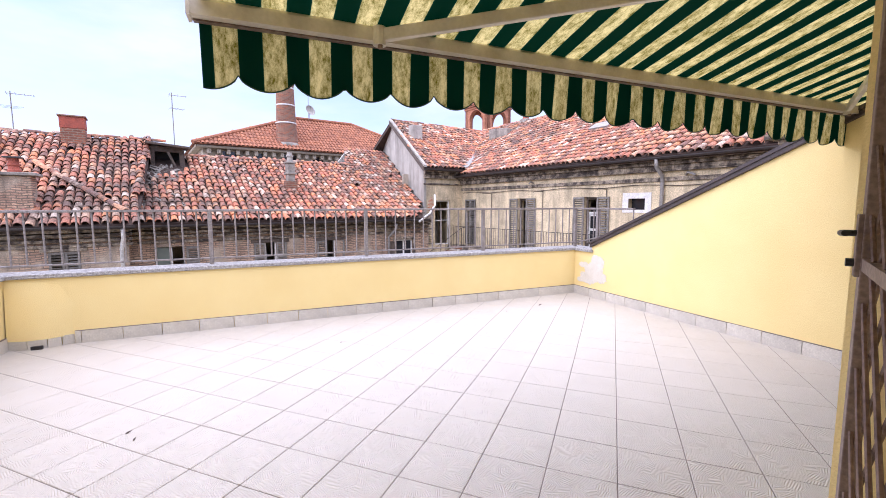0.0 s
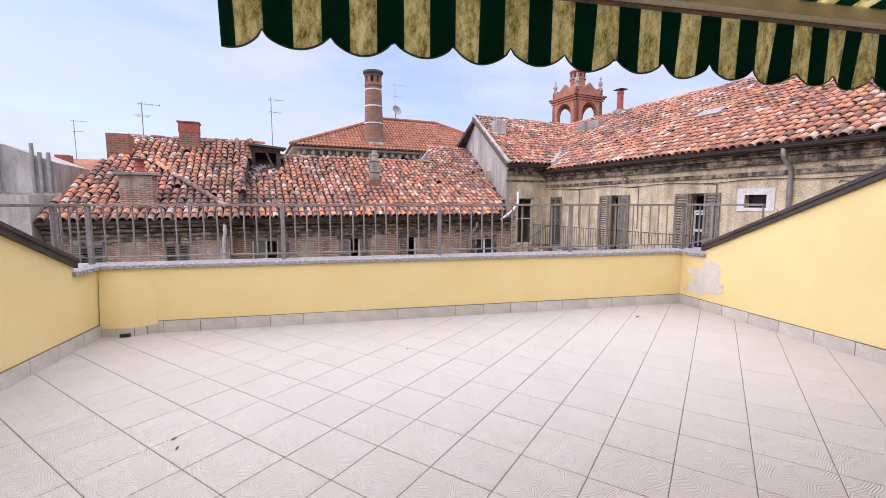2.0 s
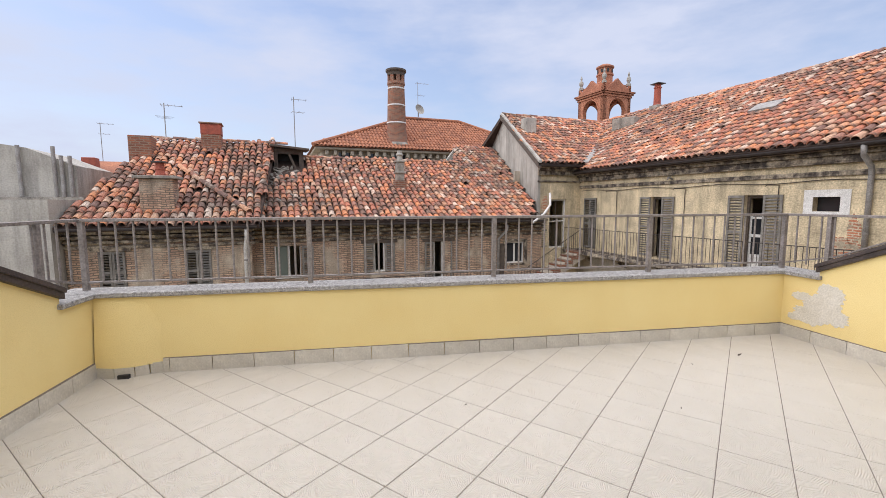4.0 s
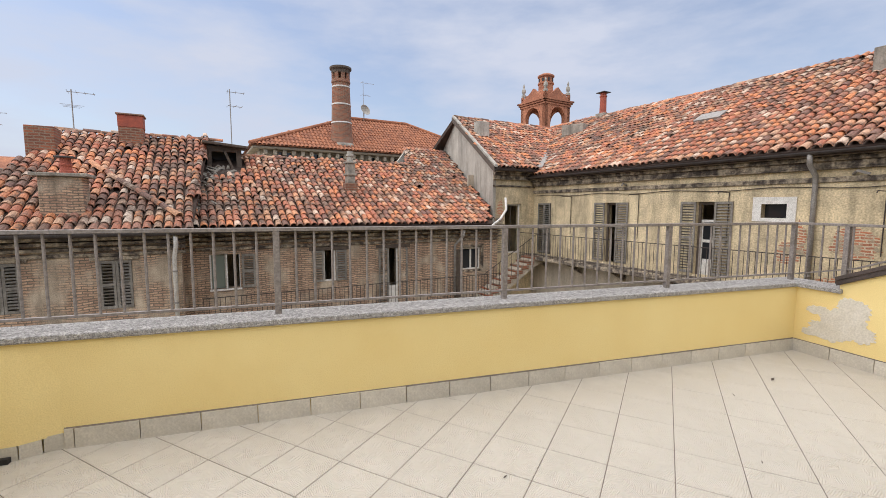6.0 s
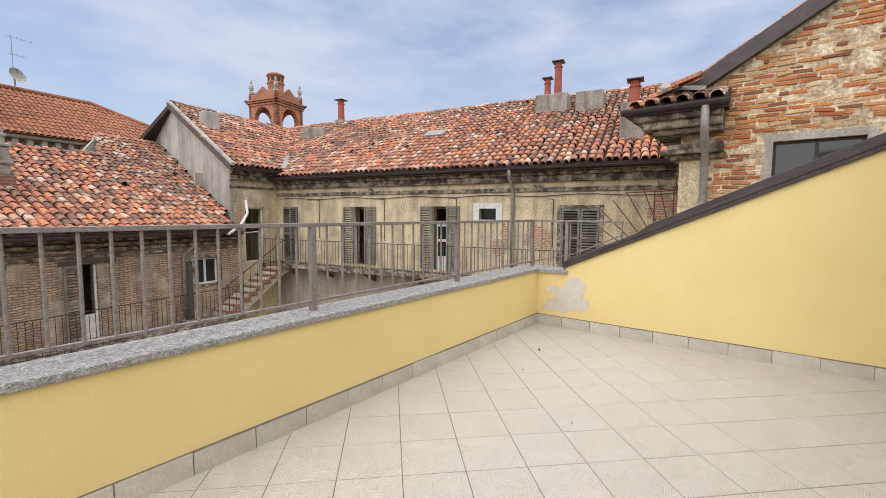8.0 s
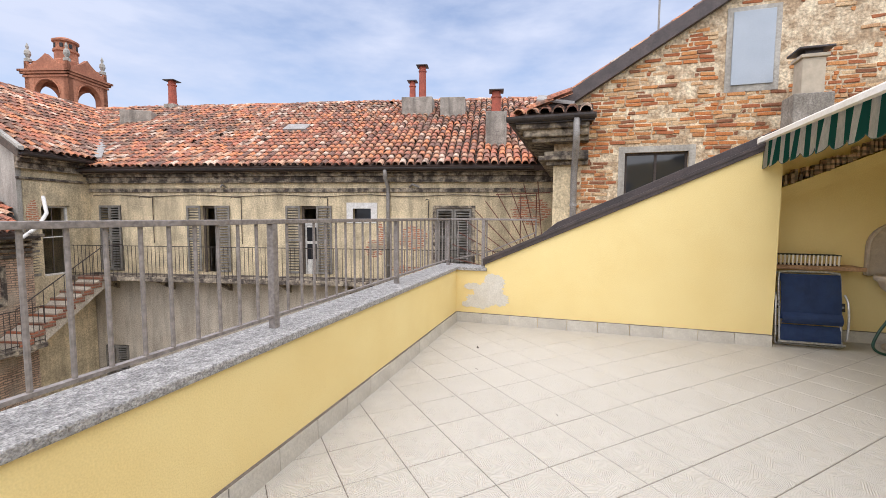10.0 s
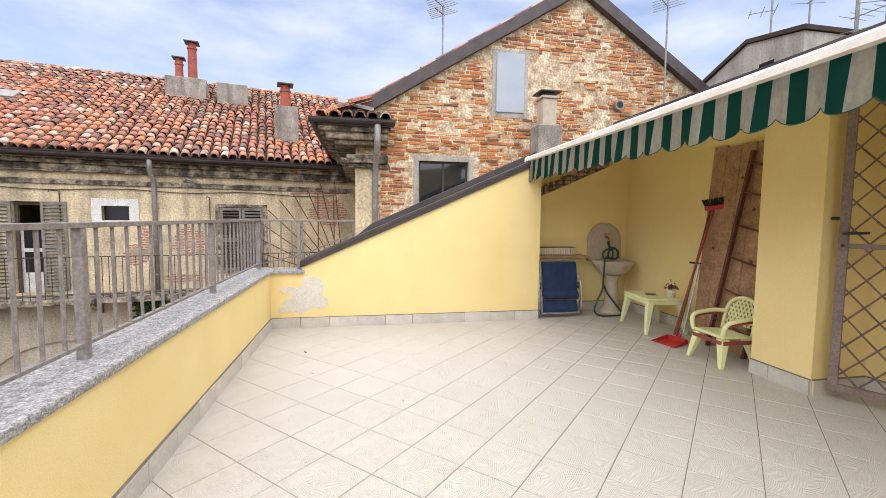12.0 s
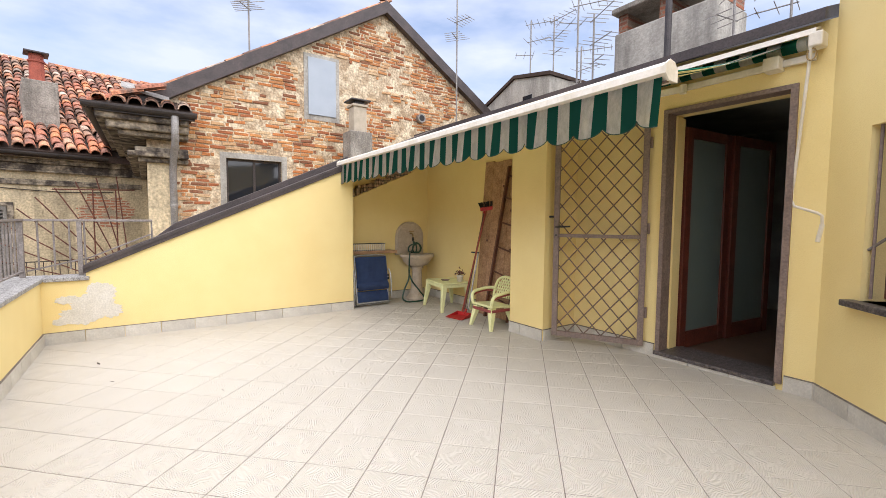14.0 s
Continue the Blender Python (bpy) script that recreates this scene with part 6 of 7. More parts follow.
    ob = new("ridge_tiles", to_mesh("ridge_tiles", rt, rf, M_COPPI))
    ob.parent = hs
    tagged(ob, kind="stuff")
    # white elbow of downpipe at the east end
    downpipe(hs, [(1.9, -0.1, 1.75), (1.75, -0.35, 1.3), (1.3, -0.6, 0.95), (0.75, -0.66, 0.62)], 0.045, M_WHITEFRAME)
    downpipe(hs, [(-0.2, -0.45, 0.55), (-0.2, -0.4, 0.35), (-0.38, -0.1, 0.0), (-0.38, -0.08, -1.9)], 0.05)
    # wooden partition door on the gallery
    part("gallery_door", bevel(box(B(), -0.35, -0.08, -0.05, -0.003, -2.0, -0.2), 0.01, 1), M_OLDWOOD, hs)


north_house()

# small slender chimney on the north roof
c = thing("chimney", "slender pale chimney with stacked brick bands on the roof", "chimney", pose(*(LEFT @ Vector((-3.72, 1.85, 1.9))), 0, 0, 11.3))
part("shaft", bevel(box(B(), -0.22, 0.22, -0.2, 0.2, -0.2, 0.35), 0.02), M_CHBRICK, c)
part("neck", bevel(box(B(), -0.15, 0.15, -0.15, 0.15, 0.351, 1.05), 0.015), M_CEMENT, c)
part("collar", bevel(box(B(), -0.2, 0.2, -0.2, 0.2, 0.62, 0.70), 0.015), M_CEMENT, c)
part("collar", bevel(box(B(), -0.19, 0.19, -0.19, 0.19, 1.051, 1.12), 0.015), M_CEMENT, c)
part("pot", lathe(B(), [(0.12, 1.12), (0.11, 1.3), (0.14, 1.32), (0.14, 1.38), (0.1, 1.4), (0.1, 1.5)], 12), M_GREYWALL, c)


# ---- projecting west wing of the north house ----
def wing():
    hs = thing("courtyard_house_wing", "projecting brick wing with closed louvred shutters and patched clay roof", "house", LEFT)
    f = -1.0
    holes = [(-10.69, -10.04, -1.08, 0.09), (-12.67, -12.07, -1.0, 0.12)]
    part("wall", holed(B(), -13.35, -9.0, -7.0, 0.70, f, f + 0.3, holes), M_RUBBLE, hs)
    part("side_wall", box(B(), -9.299, -9.0, f + 0.301, 0.9, -7.0, 0.7), M_RUBBLE, hs)
    part("side_wall", box(B(), -13.35, -13.05, f + 0.301, 6.0, -7.0, 0.7), M_GREYWALL, hs)
    part("inner_wall", box(B(), -13.0, -9.3, f + 1.2, f + 1.3, -7.0, 1.6), M_PLASTERLOW, hs)
    for a, b, c, d in holes:
        w = part("shuttered_window", box(B(), a, b, f + 0.1, f + 0.16, c, c + 0.05), M_OLDWOOD, hs)
        shutter(w, a + 0.005, f - 0.005, c, d, (b - a) / 2 - 0.01, 1)
        shutter(w, b - 0.005, f - 0.005, c, d, (b - a) / 2 - 0.01, 179)
        part("window_trim", bevel(box(B(), a - 0.15, b + 0.15, f - 0.05, f - 0.001, d + 0.01, d + 0.10), 0.01, 1), M_CORNICE, hs)
    for za, zb, dy in ((0.20, 0.28, -0.06), (0.34, 0.42, -0.12), (0.48, 0.56, -0.22), (0.60, 0.70, -0.34)):
        part("cornice", bevel(box(B(), -13.35, -8.9, f + dy, f - 0.001, za, zb), 0.01, 1), M_CORNICE, hs)
    gutter(hs, -13.3, -8.8, f - 0.58, 0.76)
    downpipe(hs, [(-9.08, f - 0.5, 0.68), (-9.08, f - 0.45, 0.45), (-9.15, f - 0.1, 0.1), (-9.15, f - 0.08, -2.2)], 0.05, M_WHITEFRAME)
    m = slope_frame(0, f - 0.5, 0.78, 0.5)
    k = math.hypot(1, 0.5)
    outline = [(-13.4, 0), (-8.75, 0), (-8.2, 6.05 * k), (-12.4, 5.85 * k)]
    tiled_roof(hs, m, outline, seed=23)
    part("roof_back", prism(B(), [(4.4, 3.7), (9.0, 1.4), (9.0, 1.2), (4.4, 3.5)], "x", -12.4, -8.2), M_ROOFBED, hs)
    # west hip
    bm = B()
    a, b, c2 = Vector((-13.4, f - 0.5, 0.75)), Vector((-12.4, 4.35, 3.68)), Vector((-13.5, 5.5, 0.75))
    q = [bm.verts.new(p) for p in (a, b, c2)]
    q2 = [bm.verts.new(p - Vector((0, 0, 0.2))) for p in (a, b, c2)]
    bm.faces.new(q)
    bm.faces.new(q2[::-1])
    for i in range(3):
        bm.faces.new((q[i - 1], q[i], q2[i], q2[i - 1]))
    bmesh.ops.recalc_face_normals(bm, faces=bm.faces)
    part("hip", bm, M_COPPI, hs)
    # second small slope that drops to the valley
    rt, rf = [], []
    for (xa, ya), (xb, yb) in (((-11.0, 1.6), (-8.8, -1.3)), ((-8.3, 4.4), (-8.8, -0.4))):
        n = int(math.hypot(xb - xa, yb - ya) / 0.33)
        for i in range(n):
            t = i / n
            x, y = xa + (xb - xa) * t, ya + (yb - ya) * t
            mm = pose(x, y, 0.78 + 0.5 * (y + 1.5) + 0.13, 24, 0, math.degrees(math.atan2(xb - xa, ya - yb)) + random.gauss(0, 4))
            rf += [tuple(j + len(rt) for j in g) for g in COPPO[1]]
            rt += [tuple(mm @ Vector(v)) for v in COPPO[0]]
    for q in range(13):
        mm = pose(-12.5 + q * 0.36, 4.42, 3.78 + random.uniform(-0.03, 0.03), 0, 0, -90 + random.gauss(0, 4)) @ Matrix.Diagonal((1.2, 1.05, 1.1, 1))
        rf += [tuple(i + len(rt) for i in g) for g in COPPO[1]]
        rt += [tuple(mm @ Vector(v)) for v in COPPO[0]]
    ob = new("ridge_tiles", to_mesh("ridge_tiles", rt, rf, M_COPPI))
    ob.parent = hs
    tagged(ob, kind="stuff")


wing()


def on_wing(u, v, up=0.0):
    return LEFT @ Vector((u, v, 0.78 + 0.5 * (v + 1.5) + up))


chimney("chimney", "square red brick chimney with a flat capped top", pose(*on_wing(-10.43, 3.9), 0, 0, 11.3), 0.66, 0.6, 0.45, M_CHBRICK, base_material=M_CEMENT, cap=False)
c = thing("chimney_hood", "red tiled hood on top of the brick chimney", "chimney cap", pose(*on_wing(-10.43, 3.9, 0.452), 0, 0, 11.3))
part("hood", bevel(box(B(), -0.34, 0.34, -0.3, 0.3, 0, 0.38), 0.01), M_REDFLUE, c)
part("hood_rim", bevel(box(B(), -0.38, 0.38, -0.34, 0.34, 0.381, 0.43), 0.01), M_CHBRICK, c)
chimney("chimney", "crumbling brick chimney stack with ragged top", pose(*on_wing(-12.45, 3.0), 0, 0, 11.3), 0.66, 0.7, 0.62, M_CHBRICK, cap=False)
chimney("chimney", "stone rubble chimney block with a flat slab and clay pot", pose(*on_wing(-11.3, -0.45), 0, 0, 11.3), 0.80, 0.7, 0.75, M_RUBBLE, cap=False, flues=((0.05, 0.12, 0.84, 1.2),))
c = thing("chimney_slab", "flat grey stone slab on the rubble chimney", "chimney cap", pose(*on_wing(-11.3, -0.45, 0.752), 0, 0, 11.3))
part("slab", bevel(box(B(), -0.52, 0.52, -0.45, 0.45, 0, 0.08), 0.015), M_CEMENT, c)

# collapsed dormer between the two roofs
d = thing("dormer", "collapsed dark timber dormer with a broken tile roof", "dormer", pose(*(LEFT @ Vector((-7.75, 3.6, 2.75))), 0, 0, 11.3))
part("frame", bevel(holed(B(), -0.55, 0.55, -0.4, 0.75, -0.1, 0.05, [(-0.40, 0.38, -0.1, 0.55)]), 0.01, 1), M_OLDWOOD, d)
part("cheek", prism(B(), [(0.05, -0.4), (0.05, 0.75), (1.4, 0.75), (1.4, -0.4)], "x", -0.55, -0.48), M_OLDWOOD, d)
part("cheek", prism(B(), [(0.05, -0.4), (0.05, 0.75), (1.4, 0.75), (1.4, -0.4)], "x", 0.48, 0.55), M_OLDWOOD, d)
part("roof", bevel(box(B(), -0.75, 0.7, -0.35, 1.5, 0.76, 0.85, pose(0, 0, 0, 4, 5, 0)), 0.02), M_OLDWOOD, d)
# Black sheet added behind the opening in place of its unlit depth.
part("dark_backing", box(B(), -0.47, 0.47, 0.5, 0.55, -0.6, 0.74), M_BLACK, d)
part("plank", bevel(box(B(), -0.05, 0.03, -0.2, 0.0, -0.5, 0.6, pose(0.25, 0, 0, 0, -22, 0)), 0.005), M_OLDWOOD, d)
bm = B()
for k in range(150):
    u, v = random.uniform(-0.95, 0.5), random.uniform(-3.2, -0.1)
    box(bm, -0.11, 0.11, -0.16, 0.16, -0.025, 0.025, pose(u * (0.5 - v * 0.17), v, v * 0.5 - 0.12 + random.uniform(0, 0.2), random.uniform(-40, 40), random.uniform(-40, 40), random.uniform(0, 180)))
db = tagged(part("roof_debris", bm, M_CEMENT), "heap of broken tiles and mortar in the roof valley", "rubble", kind="stuff")
db.matrix_world = d.matrix_world.copy()


# ---- outer stair from the balcony down to the gallery ----
def stair():
    s = thing("outer_stair", "worn brick outer stair between the courtyard galleries", "stair", LEFT)
    n = 9
    for k in range(n):
        t = k / (n - 1)
        x = 0.55 + 2.25 * t
        z = -2.02 + (k + 1) * 0.164
        part("step", bevel(box(B(), x, x + 0.34, -0.78, -0.02, z - 0.15, z), 0.015, 1), M_CHBRICK, s)
    part("string", prism(B(), [(0.45, -2.2), (0.55, -1.9), (2.85, -0.62), (3.2, -0.62), (3.2, -0.85), (2.9, -0.95), (0.9, -2.2)], "y", -0.74, -0.06), M_PLASTERLOW, s)
    part("handrail", tube(B(), [(0.5, -0.78, -1.05), (2.9, -0.78, 0.32), (3.6, -0.78, 0.36)], 0.014, 6), M_IRON, s)
    for k in range(9):
        t = k / 8
        x = 0.6 + 2.25 * t
        part("baluster", rod(B(), (x, -0.78, -1.88 + 1.31 * t), (x, -0.78, -1.0 + 1.29 * t), 0.009, seg=5), M_IRON, s)


stair()

# ---- brick gable house on the south side of the courtyard ----
GX, GY, GZ, GS = 2.99, -5.25, 5.82, 0.635


def gable_house():
    hs = thing("gable_house", "brick gable house with crumbling plaster and dark metal verge", "house", Matrix.Translation((-5.2, -1.0, 1.28)) @ Matrix.Scale(1.044, 4) @ Matrix.Translation((5.2, 1.0, -1.28)) @ pose(GX, 0, 0, 0, 0, -90))
    # local x runs towards -y of the world, local y into the house
    y0, y1 = 0.92, 11.0
    roof_z = lambda x: GZ - (GS if x > 5.25 else 0.610) * abs(x - 5.25)
    zl = roof_z(0.92)
    outline = [(y0, -7.0), (y0, zl - 0.1), (5.25, GZ - 0.1), (9.6, roof_z(9.6) - 0.1), (9.6, -7.0)]
    # wall with the window opening, cut as three strips
    wx0, wx1, wz0, wz1 = 2.09, 3.05, 1.55, 2.36
    bm = B()
    for poly in ([(y0, -7.0), (y0, zl - 0.1), (wx0, roof_z(wx0) - 0.1), (wx0, -7.0)], [(wx0, -7.0), (wx0, wz0), (wx1, wz0), (wx1, -7.0)], [(wx0, wz1), (wx0, roof_z(wx0) - 0.1), (wx1, roof_z(wx1) - 0.1), (wx1, wz1)], [(wx1, -7.0), (wx1, roof_z(wx1) - 0.1), (5.25, GZ - 0.1), (9.6, roof_z(9.6) - 0.1), (9.6, -7.0)]):
        prism(bm, poly, "y", 0.0, 0.3)
    wall = part("gable_wall", bm, M_MORTAR, hs, "crumbling lime plaster with bare brick")
    part("front_wall", box(B(), y0, y0 + 0.3, 0.301, 5.2, -7.0, zl - 0.2), M_PLASTER, hs)
    part("back_wall", box(B(), y0, 9.6, 2.2, 2.3, -7.0, 2.6), M_PLASTERLOW, hs)
    # window
    w = part("window_trim", holed(B(), wx0 - 0.1, wx1 + 0.1, wz0 - 0.08, wz1 + 0.10, -0.015, 0.004, [(wx0, wx1, wz0, wz1)]), M_GREYWALL, hs, "pale cement window surround")
    fr = part("window_frame", B(), M_IRON, hs)
    bm = B()
    for a, b, c, d in ((wx0, wx0 + 0.04, wz0, wz1), (wx1 - 0.04, wx1, wz0, wz1), (wx0 + 0.04, wx1 - 0.04, wz0, wz0 + 0.04), (wx0 + 0.04, wx1 - 0.04, wz1 - 0.04, wz1), (2.55, 2.59, wz0 + 0.04, wz1 - 0.04)):
        box(bm, a, b, 0.06, 0.10, c, d)
    bm.to_mesh(fr.data)
    bm.free()
    for a, b in ((wx0 + 0.04, 2.55), (2.59, wx1 - 0.04)):
        part("pane", box(B(), a, b, 0.075, 0.081, wz0 + 0.04, wz1 - 0.04), M_PANE, fr)
    # blue panel, vent pipe, antenna pole
    part("blue_panel", bevel(box(B(), 3.58, 4.14, -0.035, 0.01, 3.34, 4.45), 0.006), M_HATCH, hs, "pale blue-grey closed hatch")
    part("panel_trim", holed(B(), 3.50, 4.22, 3.24, 4.52, -0.012, 0.003, [(3.58, 4.14, 3.34, 4.45)]), M_GREYWALL, hs)
    part("vent_pipe", rod(B(), (6.15, -0.12, 3.60), (6.15, 0.01, 3.60), 0.10, seg=18), M_ZINC, hs)
    # Flat black disc on the capped pipe end for the shade inside it.
    part("vent_dark_disc", rod(B(), (6.15, -0.122, 3.60), (6.15, -0.1195, 3.60), 0.07, seg=18), M_BLACK, hs)
    # verge
    for sgn, xe in ((-1, 0.45), (1, 9.9)):
        part("verge", prism(B(), [(5.25, GZ - 0.14), (5.25, GZ + 0.10), (xe, roof_z(xe) + 0.10), (xe, roof_z(xe) - 0.14)], "y", -0.16, -0.02), M_CAPMETAL, hs, "dark sheet-metal verge")
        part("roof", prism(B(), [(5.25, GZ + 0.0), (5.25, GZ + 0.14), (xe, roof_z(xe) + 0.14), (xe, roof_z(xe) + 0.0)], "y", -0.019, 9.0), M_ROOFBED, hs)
    # edge tiles that show above the verge
    vt, vf = [], []
    for sgn in (-1, 1):
        for k in range(17):
            x = 5.25 + sgn * (0.12 + k * 0.30)
            if 0.5 < x < 9.8:
                m2 = pose(x, -0.06, roof_z(x) + 0.075, 0, sgn * math.degrees(math.atan(GS)), 0) @ pose(0, 0, 0, 0, 0, sgn * 90 + random.gauss(0, 3)) @ Matrix.Diagonal((0.9, 0.9, 0.75, 1))
                vf += [tuple(i + len(vt) for i in f) for f in COPPO[1]]
                vt += [tuple(m2 @ Vector(v)) for v in COPPO[0]]
    ob = new("verge_tiles", to_mesh("verge_tiles", vt, vf, M_COPPI))
    ob.parent = hs
    tagged(ob, kind="stuff")
    # cornice return with gutter at the courtyard corner
    zc = 2.86
    for za, zb, o in ((-0.10, 0.0, 0.62), (-0.22, -0.10, 0.50), (-0.30, -0.22, 0.36), (-0.52, -0.44, 0.16), (-0.60, -0.52, 0.26), (-0.68, -0.60, 0.12)):
        bm = B()
        box(bm, y0 - o, 1.5, -o * 0.75, -0.002, zc + za, zc + zb)
        box(bm, y0 - o, y0 - 0.001, -0.001, 4.4, zc + za, zc + zb)
        part("cornice", bevel(bm, 0.012, 1), M_CORNICE, hs)
    gx = y0 - 0.70
    prof = [(0.08 * math.cos(a), 0.08 * math.sin(a)) for a in [math.pi + math.pi * k / 8 for k in range(9)]]
    prof += [(q[0] * 0.86, q[1] * 0.86) for q in prof[::-1]]
    part("gutter", prism(B(), [(-0.56 + q[0], zc + 0.08 + q[1]) for q in prof], "x", gx - 0.06, 1.60), M_GUTTER, hs)
    part("gutter", prism(B(), [(gx + q[0], zc + 0.08 + q[1]) for q in prof], "y", -0.48, 4.4), M_GUTTER, hs)
    part("gutter_board", box(B(), gx + 0.08, 1.58, -0.52, -0.46, zc - 0.02, zc + 0.10), M_GUTTER, hs)
    rt, rf = [], []
    for row in range(2):
        for k in range(6):
            m2 = pose(gx + 0.14 + k * 0.215, -0.60 + row * 0.30, zc + 0.12 + row * 0.10, 16, 0, random.gauss(0, 4))
            rf += [tuple(i + len(rt) for i in f) for f in COPPO[1]]
            rt += [tuple(m2 @ Vector(v)) for v in COPPO[0]]
    for k in range(20):
        for row in range(3):
            m2 = pose(gx + row * 0.3, -0.3 + k * 0.215, zc + 0.12 + row * 0.13, 0, -18, 0) @ pose(0, 0, 0, 0, 0, -90)
            rf += [tuple(i + len(rt) for i in f) for f in COPPO[1]]
            rt += [tuple(m2 @ Vector(v)) for v in COPPO[0]]
    ob = new("eave_tiles", to_mesh("eave_tiles", rt, rf, M_COPPI))
    ob.parent = hs
    tagged(ob, kind="stuff")
    part("eave_bed", hexa(B(), [(gx, -0.58, zc + 0.02), (1.55, -0.58, zc + 0.02), (1.55, 0.1, zc + 0.02), (gx, 4.4, zc + 0.02), (gx + 0.05, -0.55, zc + 0.10), (1.55, -0.55, zc + 0.10), (1.55, 0.1, zc + 0.40), (gx + 0.9, 4.4, zc + 0.42)]), M_ROOFBED, hs)
    part("flashing", hexa(B(), [(0.62, -0.25, zc + 0.42), (1.25, -0.25, zc + 0.30), (1.25, 0.02, zc + 0.40), (0.62, 0.02, zc + 0.50), (0.62, -0.25, zc + 0.44), (1.25, -0.25, zc + 0.32), (1.25, 0.02, zc + 0.52), (0.62, 0.02, zc + 0.58)]), M_ZINC, hs, "crumpled pale metal flashing")
    downpipe(hs, [(1.30, -0.56, zc + 0.02), (1.30, -0.50, zc - 0.35), (1.28, -0.16, zc - 0.62), (1.27, -0.09, zc - 0.85), (1.27, -0.09, -1.5)], 0.055)
    part("quoin_plaster", box(B(), y0 - 0.004, y0 + 0.32, -0.012, 0.002, -2.0, 2.2), M_PLASTER, hs)
    # bricks: exposed where the plaster has gone
    rnd = random.Random(5)
    bw, bh = 0.225, 0.05
    single, joined, n = [], ([], []), 0
    z = 0.9
    row = 0
    while z < GZ:
        x = y0 + 0.34 + (row % 2) * 0.13
        while x < 9.4:
            w = bw * rnd.choice((1, 1.1, 0.9, 0.5, 0.75, 0.3)) + rnd.uniform(-0.015, 0.015)
            cx = x + w / 2
            nz = 0.65 * noise.noise(Vector((cx * 0.8, 3.1, z * 1.1))) + 0.6 * noise.noise(Vector((cx * 1.9, 7.7, z * 3.6))) + 0.3 * noise.noise(Vector((cx * 5.0, 2.7, z * 9.0)))
            bias = 0.20 if cx < 5.0 else 0.10
            blocked = (wx0 - 0.13 < cx + w / 2 and cx - w / 2 < wx1 + 0.13 and wz0 - 0.12 < z < wz1 + 0.10) or (3.42 < cx + w / 2 and cx - w / 2 < 4.3 and 3.2 < z < 4.5)
            below = min(roof_z(x), roof_z(x + w)) - 0.2
            visible = z > 0.75 + 0.443 * (cx - 0.4)
            if not blocked and z < below and visible and nz + bias + rnd.gauss(0, 0.10) > 0.0:
                single.append((x, z, w, rnd.uniform(0.002, 0.024), rnd.gauss(0, 1.6)))
            x += w + rnd.uniform(0.012, 0.03)
        z += bh + rnd.uniform(0.014, 0.022)
        row += 1
    meshes = {}
    for i, (x, z, w, proud, tilt) in enumerate(single):
        key = round(w, 2)
        if key not in meshes:
            bm = box(B(), 0, key, -0.02, 0.03, 0, bh)
            for v in bm.verts:
                v.co += Vector((rnd.uniform(-0.014, 0.014), rnd.uniform(-0.006, 0.006), rnd.uniform(-0.009, 0.009)))
            bevel(bm, 0.006, 1)
            bm.verts.index_update()
            meshes[key] = [tuple(v.co) for v in bm.verts], [tuple(v.index for v in f.verts) for f in bm.faces]
            bm.free()
    near = sorted(range(len(single)), key=lambda i: abs(single[i][0] - 3.2) + abs(single[i][1] - 2.9))
    lone = set(near[:300])
    share = {k: to_mesh("brick", *d, M_BRICK) for k, d in meshes.items()}
    jv, jf = [], []
    for i, (x, z, w, proud, tilt) in enumerate(single):
        key = round(w, 2)
        mm = pose(x, 0.02 - proud, z, 0, tilt, 0)
        if i in lone:
            ob = new("brick", share[key])
            ob.parent = wall
            ob.matrix_local = mm
        else:
            jf += [tuple(q + len(jv) for q in f) for f in meshes[key][1]]
            jv += [tuple(mm @ Vector(v)) for v in meshes[key][0]]
    ob = new("bricks", to_mesh("bricks", jv, jf, M_BRICKS))
    ob.parent = wall
    tagged(ob, kind="stuff")


gable_house()

# rusty fan grille at the balcony end
g = thing("fan_grille", "rusty radiating iron grille closing the balcony end", "grille", RIGHT)
for k in range(11):
    a = math.radians(95 + k * 8)
    part("spoke", rod(B(), (5.2, -0.88, -0.4), (5.2 + 2.6 * math.cos(a), -0.88, -0.4 + 2.6 * math.sin(a)), 0.013, seg=5), M_RUST, g)
for x in (4.55, 4.95):
    part("upright", rod(B(), (x, -0.88, -0.55), (x, -0.88, 1.9), 0.014, seg=5), M_RUST, g)
part("bar", rod(B(), (3.9, -0.88, 1.85), (5.3, -0.88, 1.9), 0.014, seg=5), M_RUST, g)

# vent chimney on the house roof beside the gable
v = thing("vent_chimney", "cream rendered vent chimney with a flat metal cap", "chimney", pose(2.70, -4.50, 2.62))
part("base", bevel(box(B(), -0.20, 0.20, -0.24, 0.24, -0.6, 0.42), 0.012), M_CEMENT, v)
part("neck", bevel(box(B(), -0.14, 0.14, -0.14, 0.14, 0.421, 0.92), 0.012), M_CREAMWALL, v)
part("collar", bevel(box(B(), -0.17, 0.17, -0.17, 0.17, 0.921, 0.97), 0.008), M_CREAMWALL, v)
for s in (-1, 1):
    part("cap_leg", box(B(), s * 0.10 - 0.02, s * 0.10 + 0.02, -0.1, 0.1, 0.971, 1.03), M_GUTTER, v)
part("cap", bevel(box(B(), -0.21, 0.21, -0.21, 0.21, 1.031, 1.06), 0.006), M_GUTTER, v)

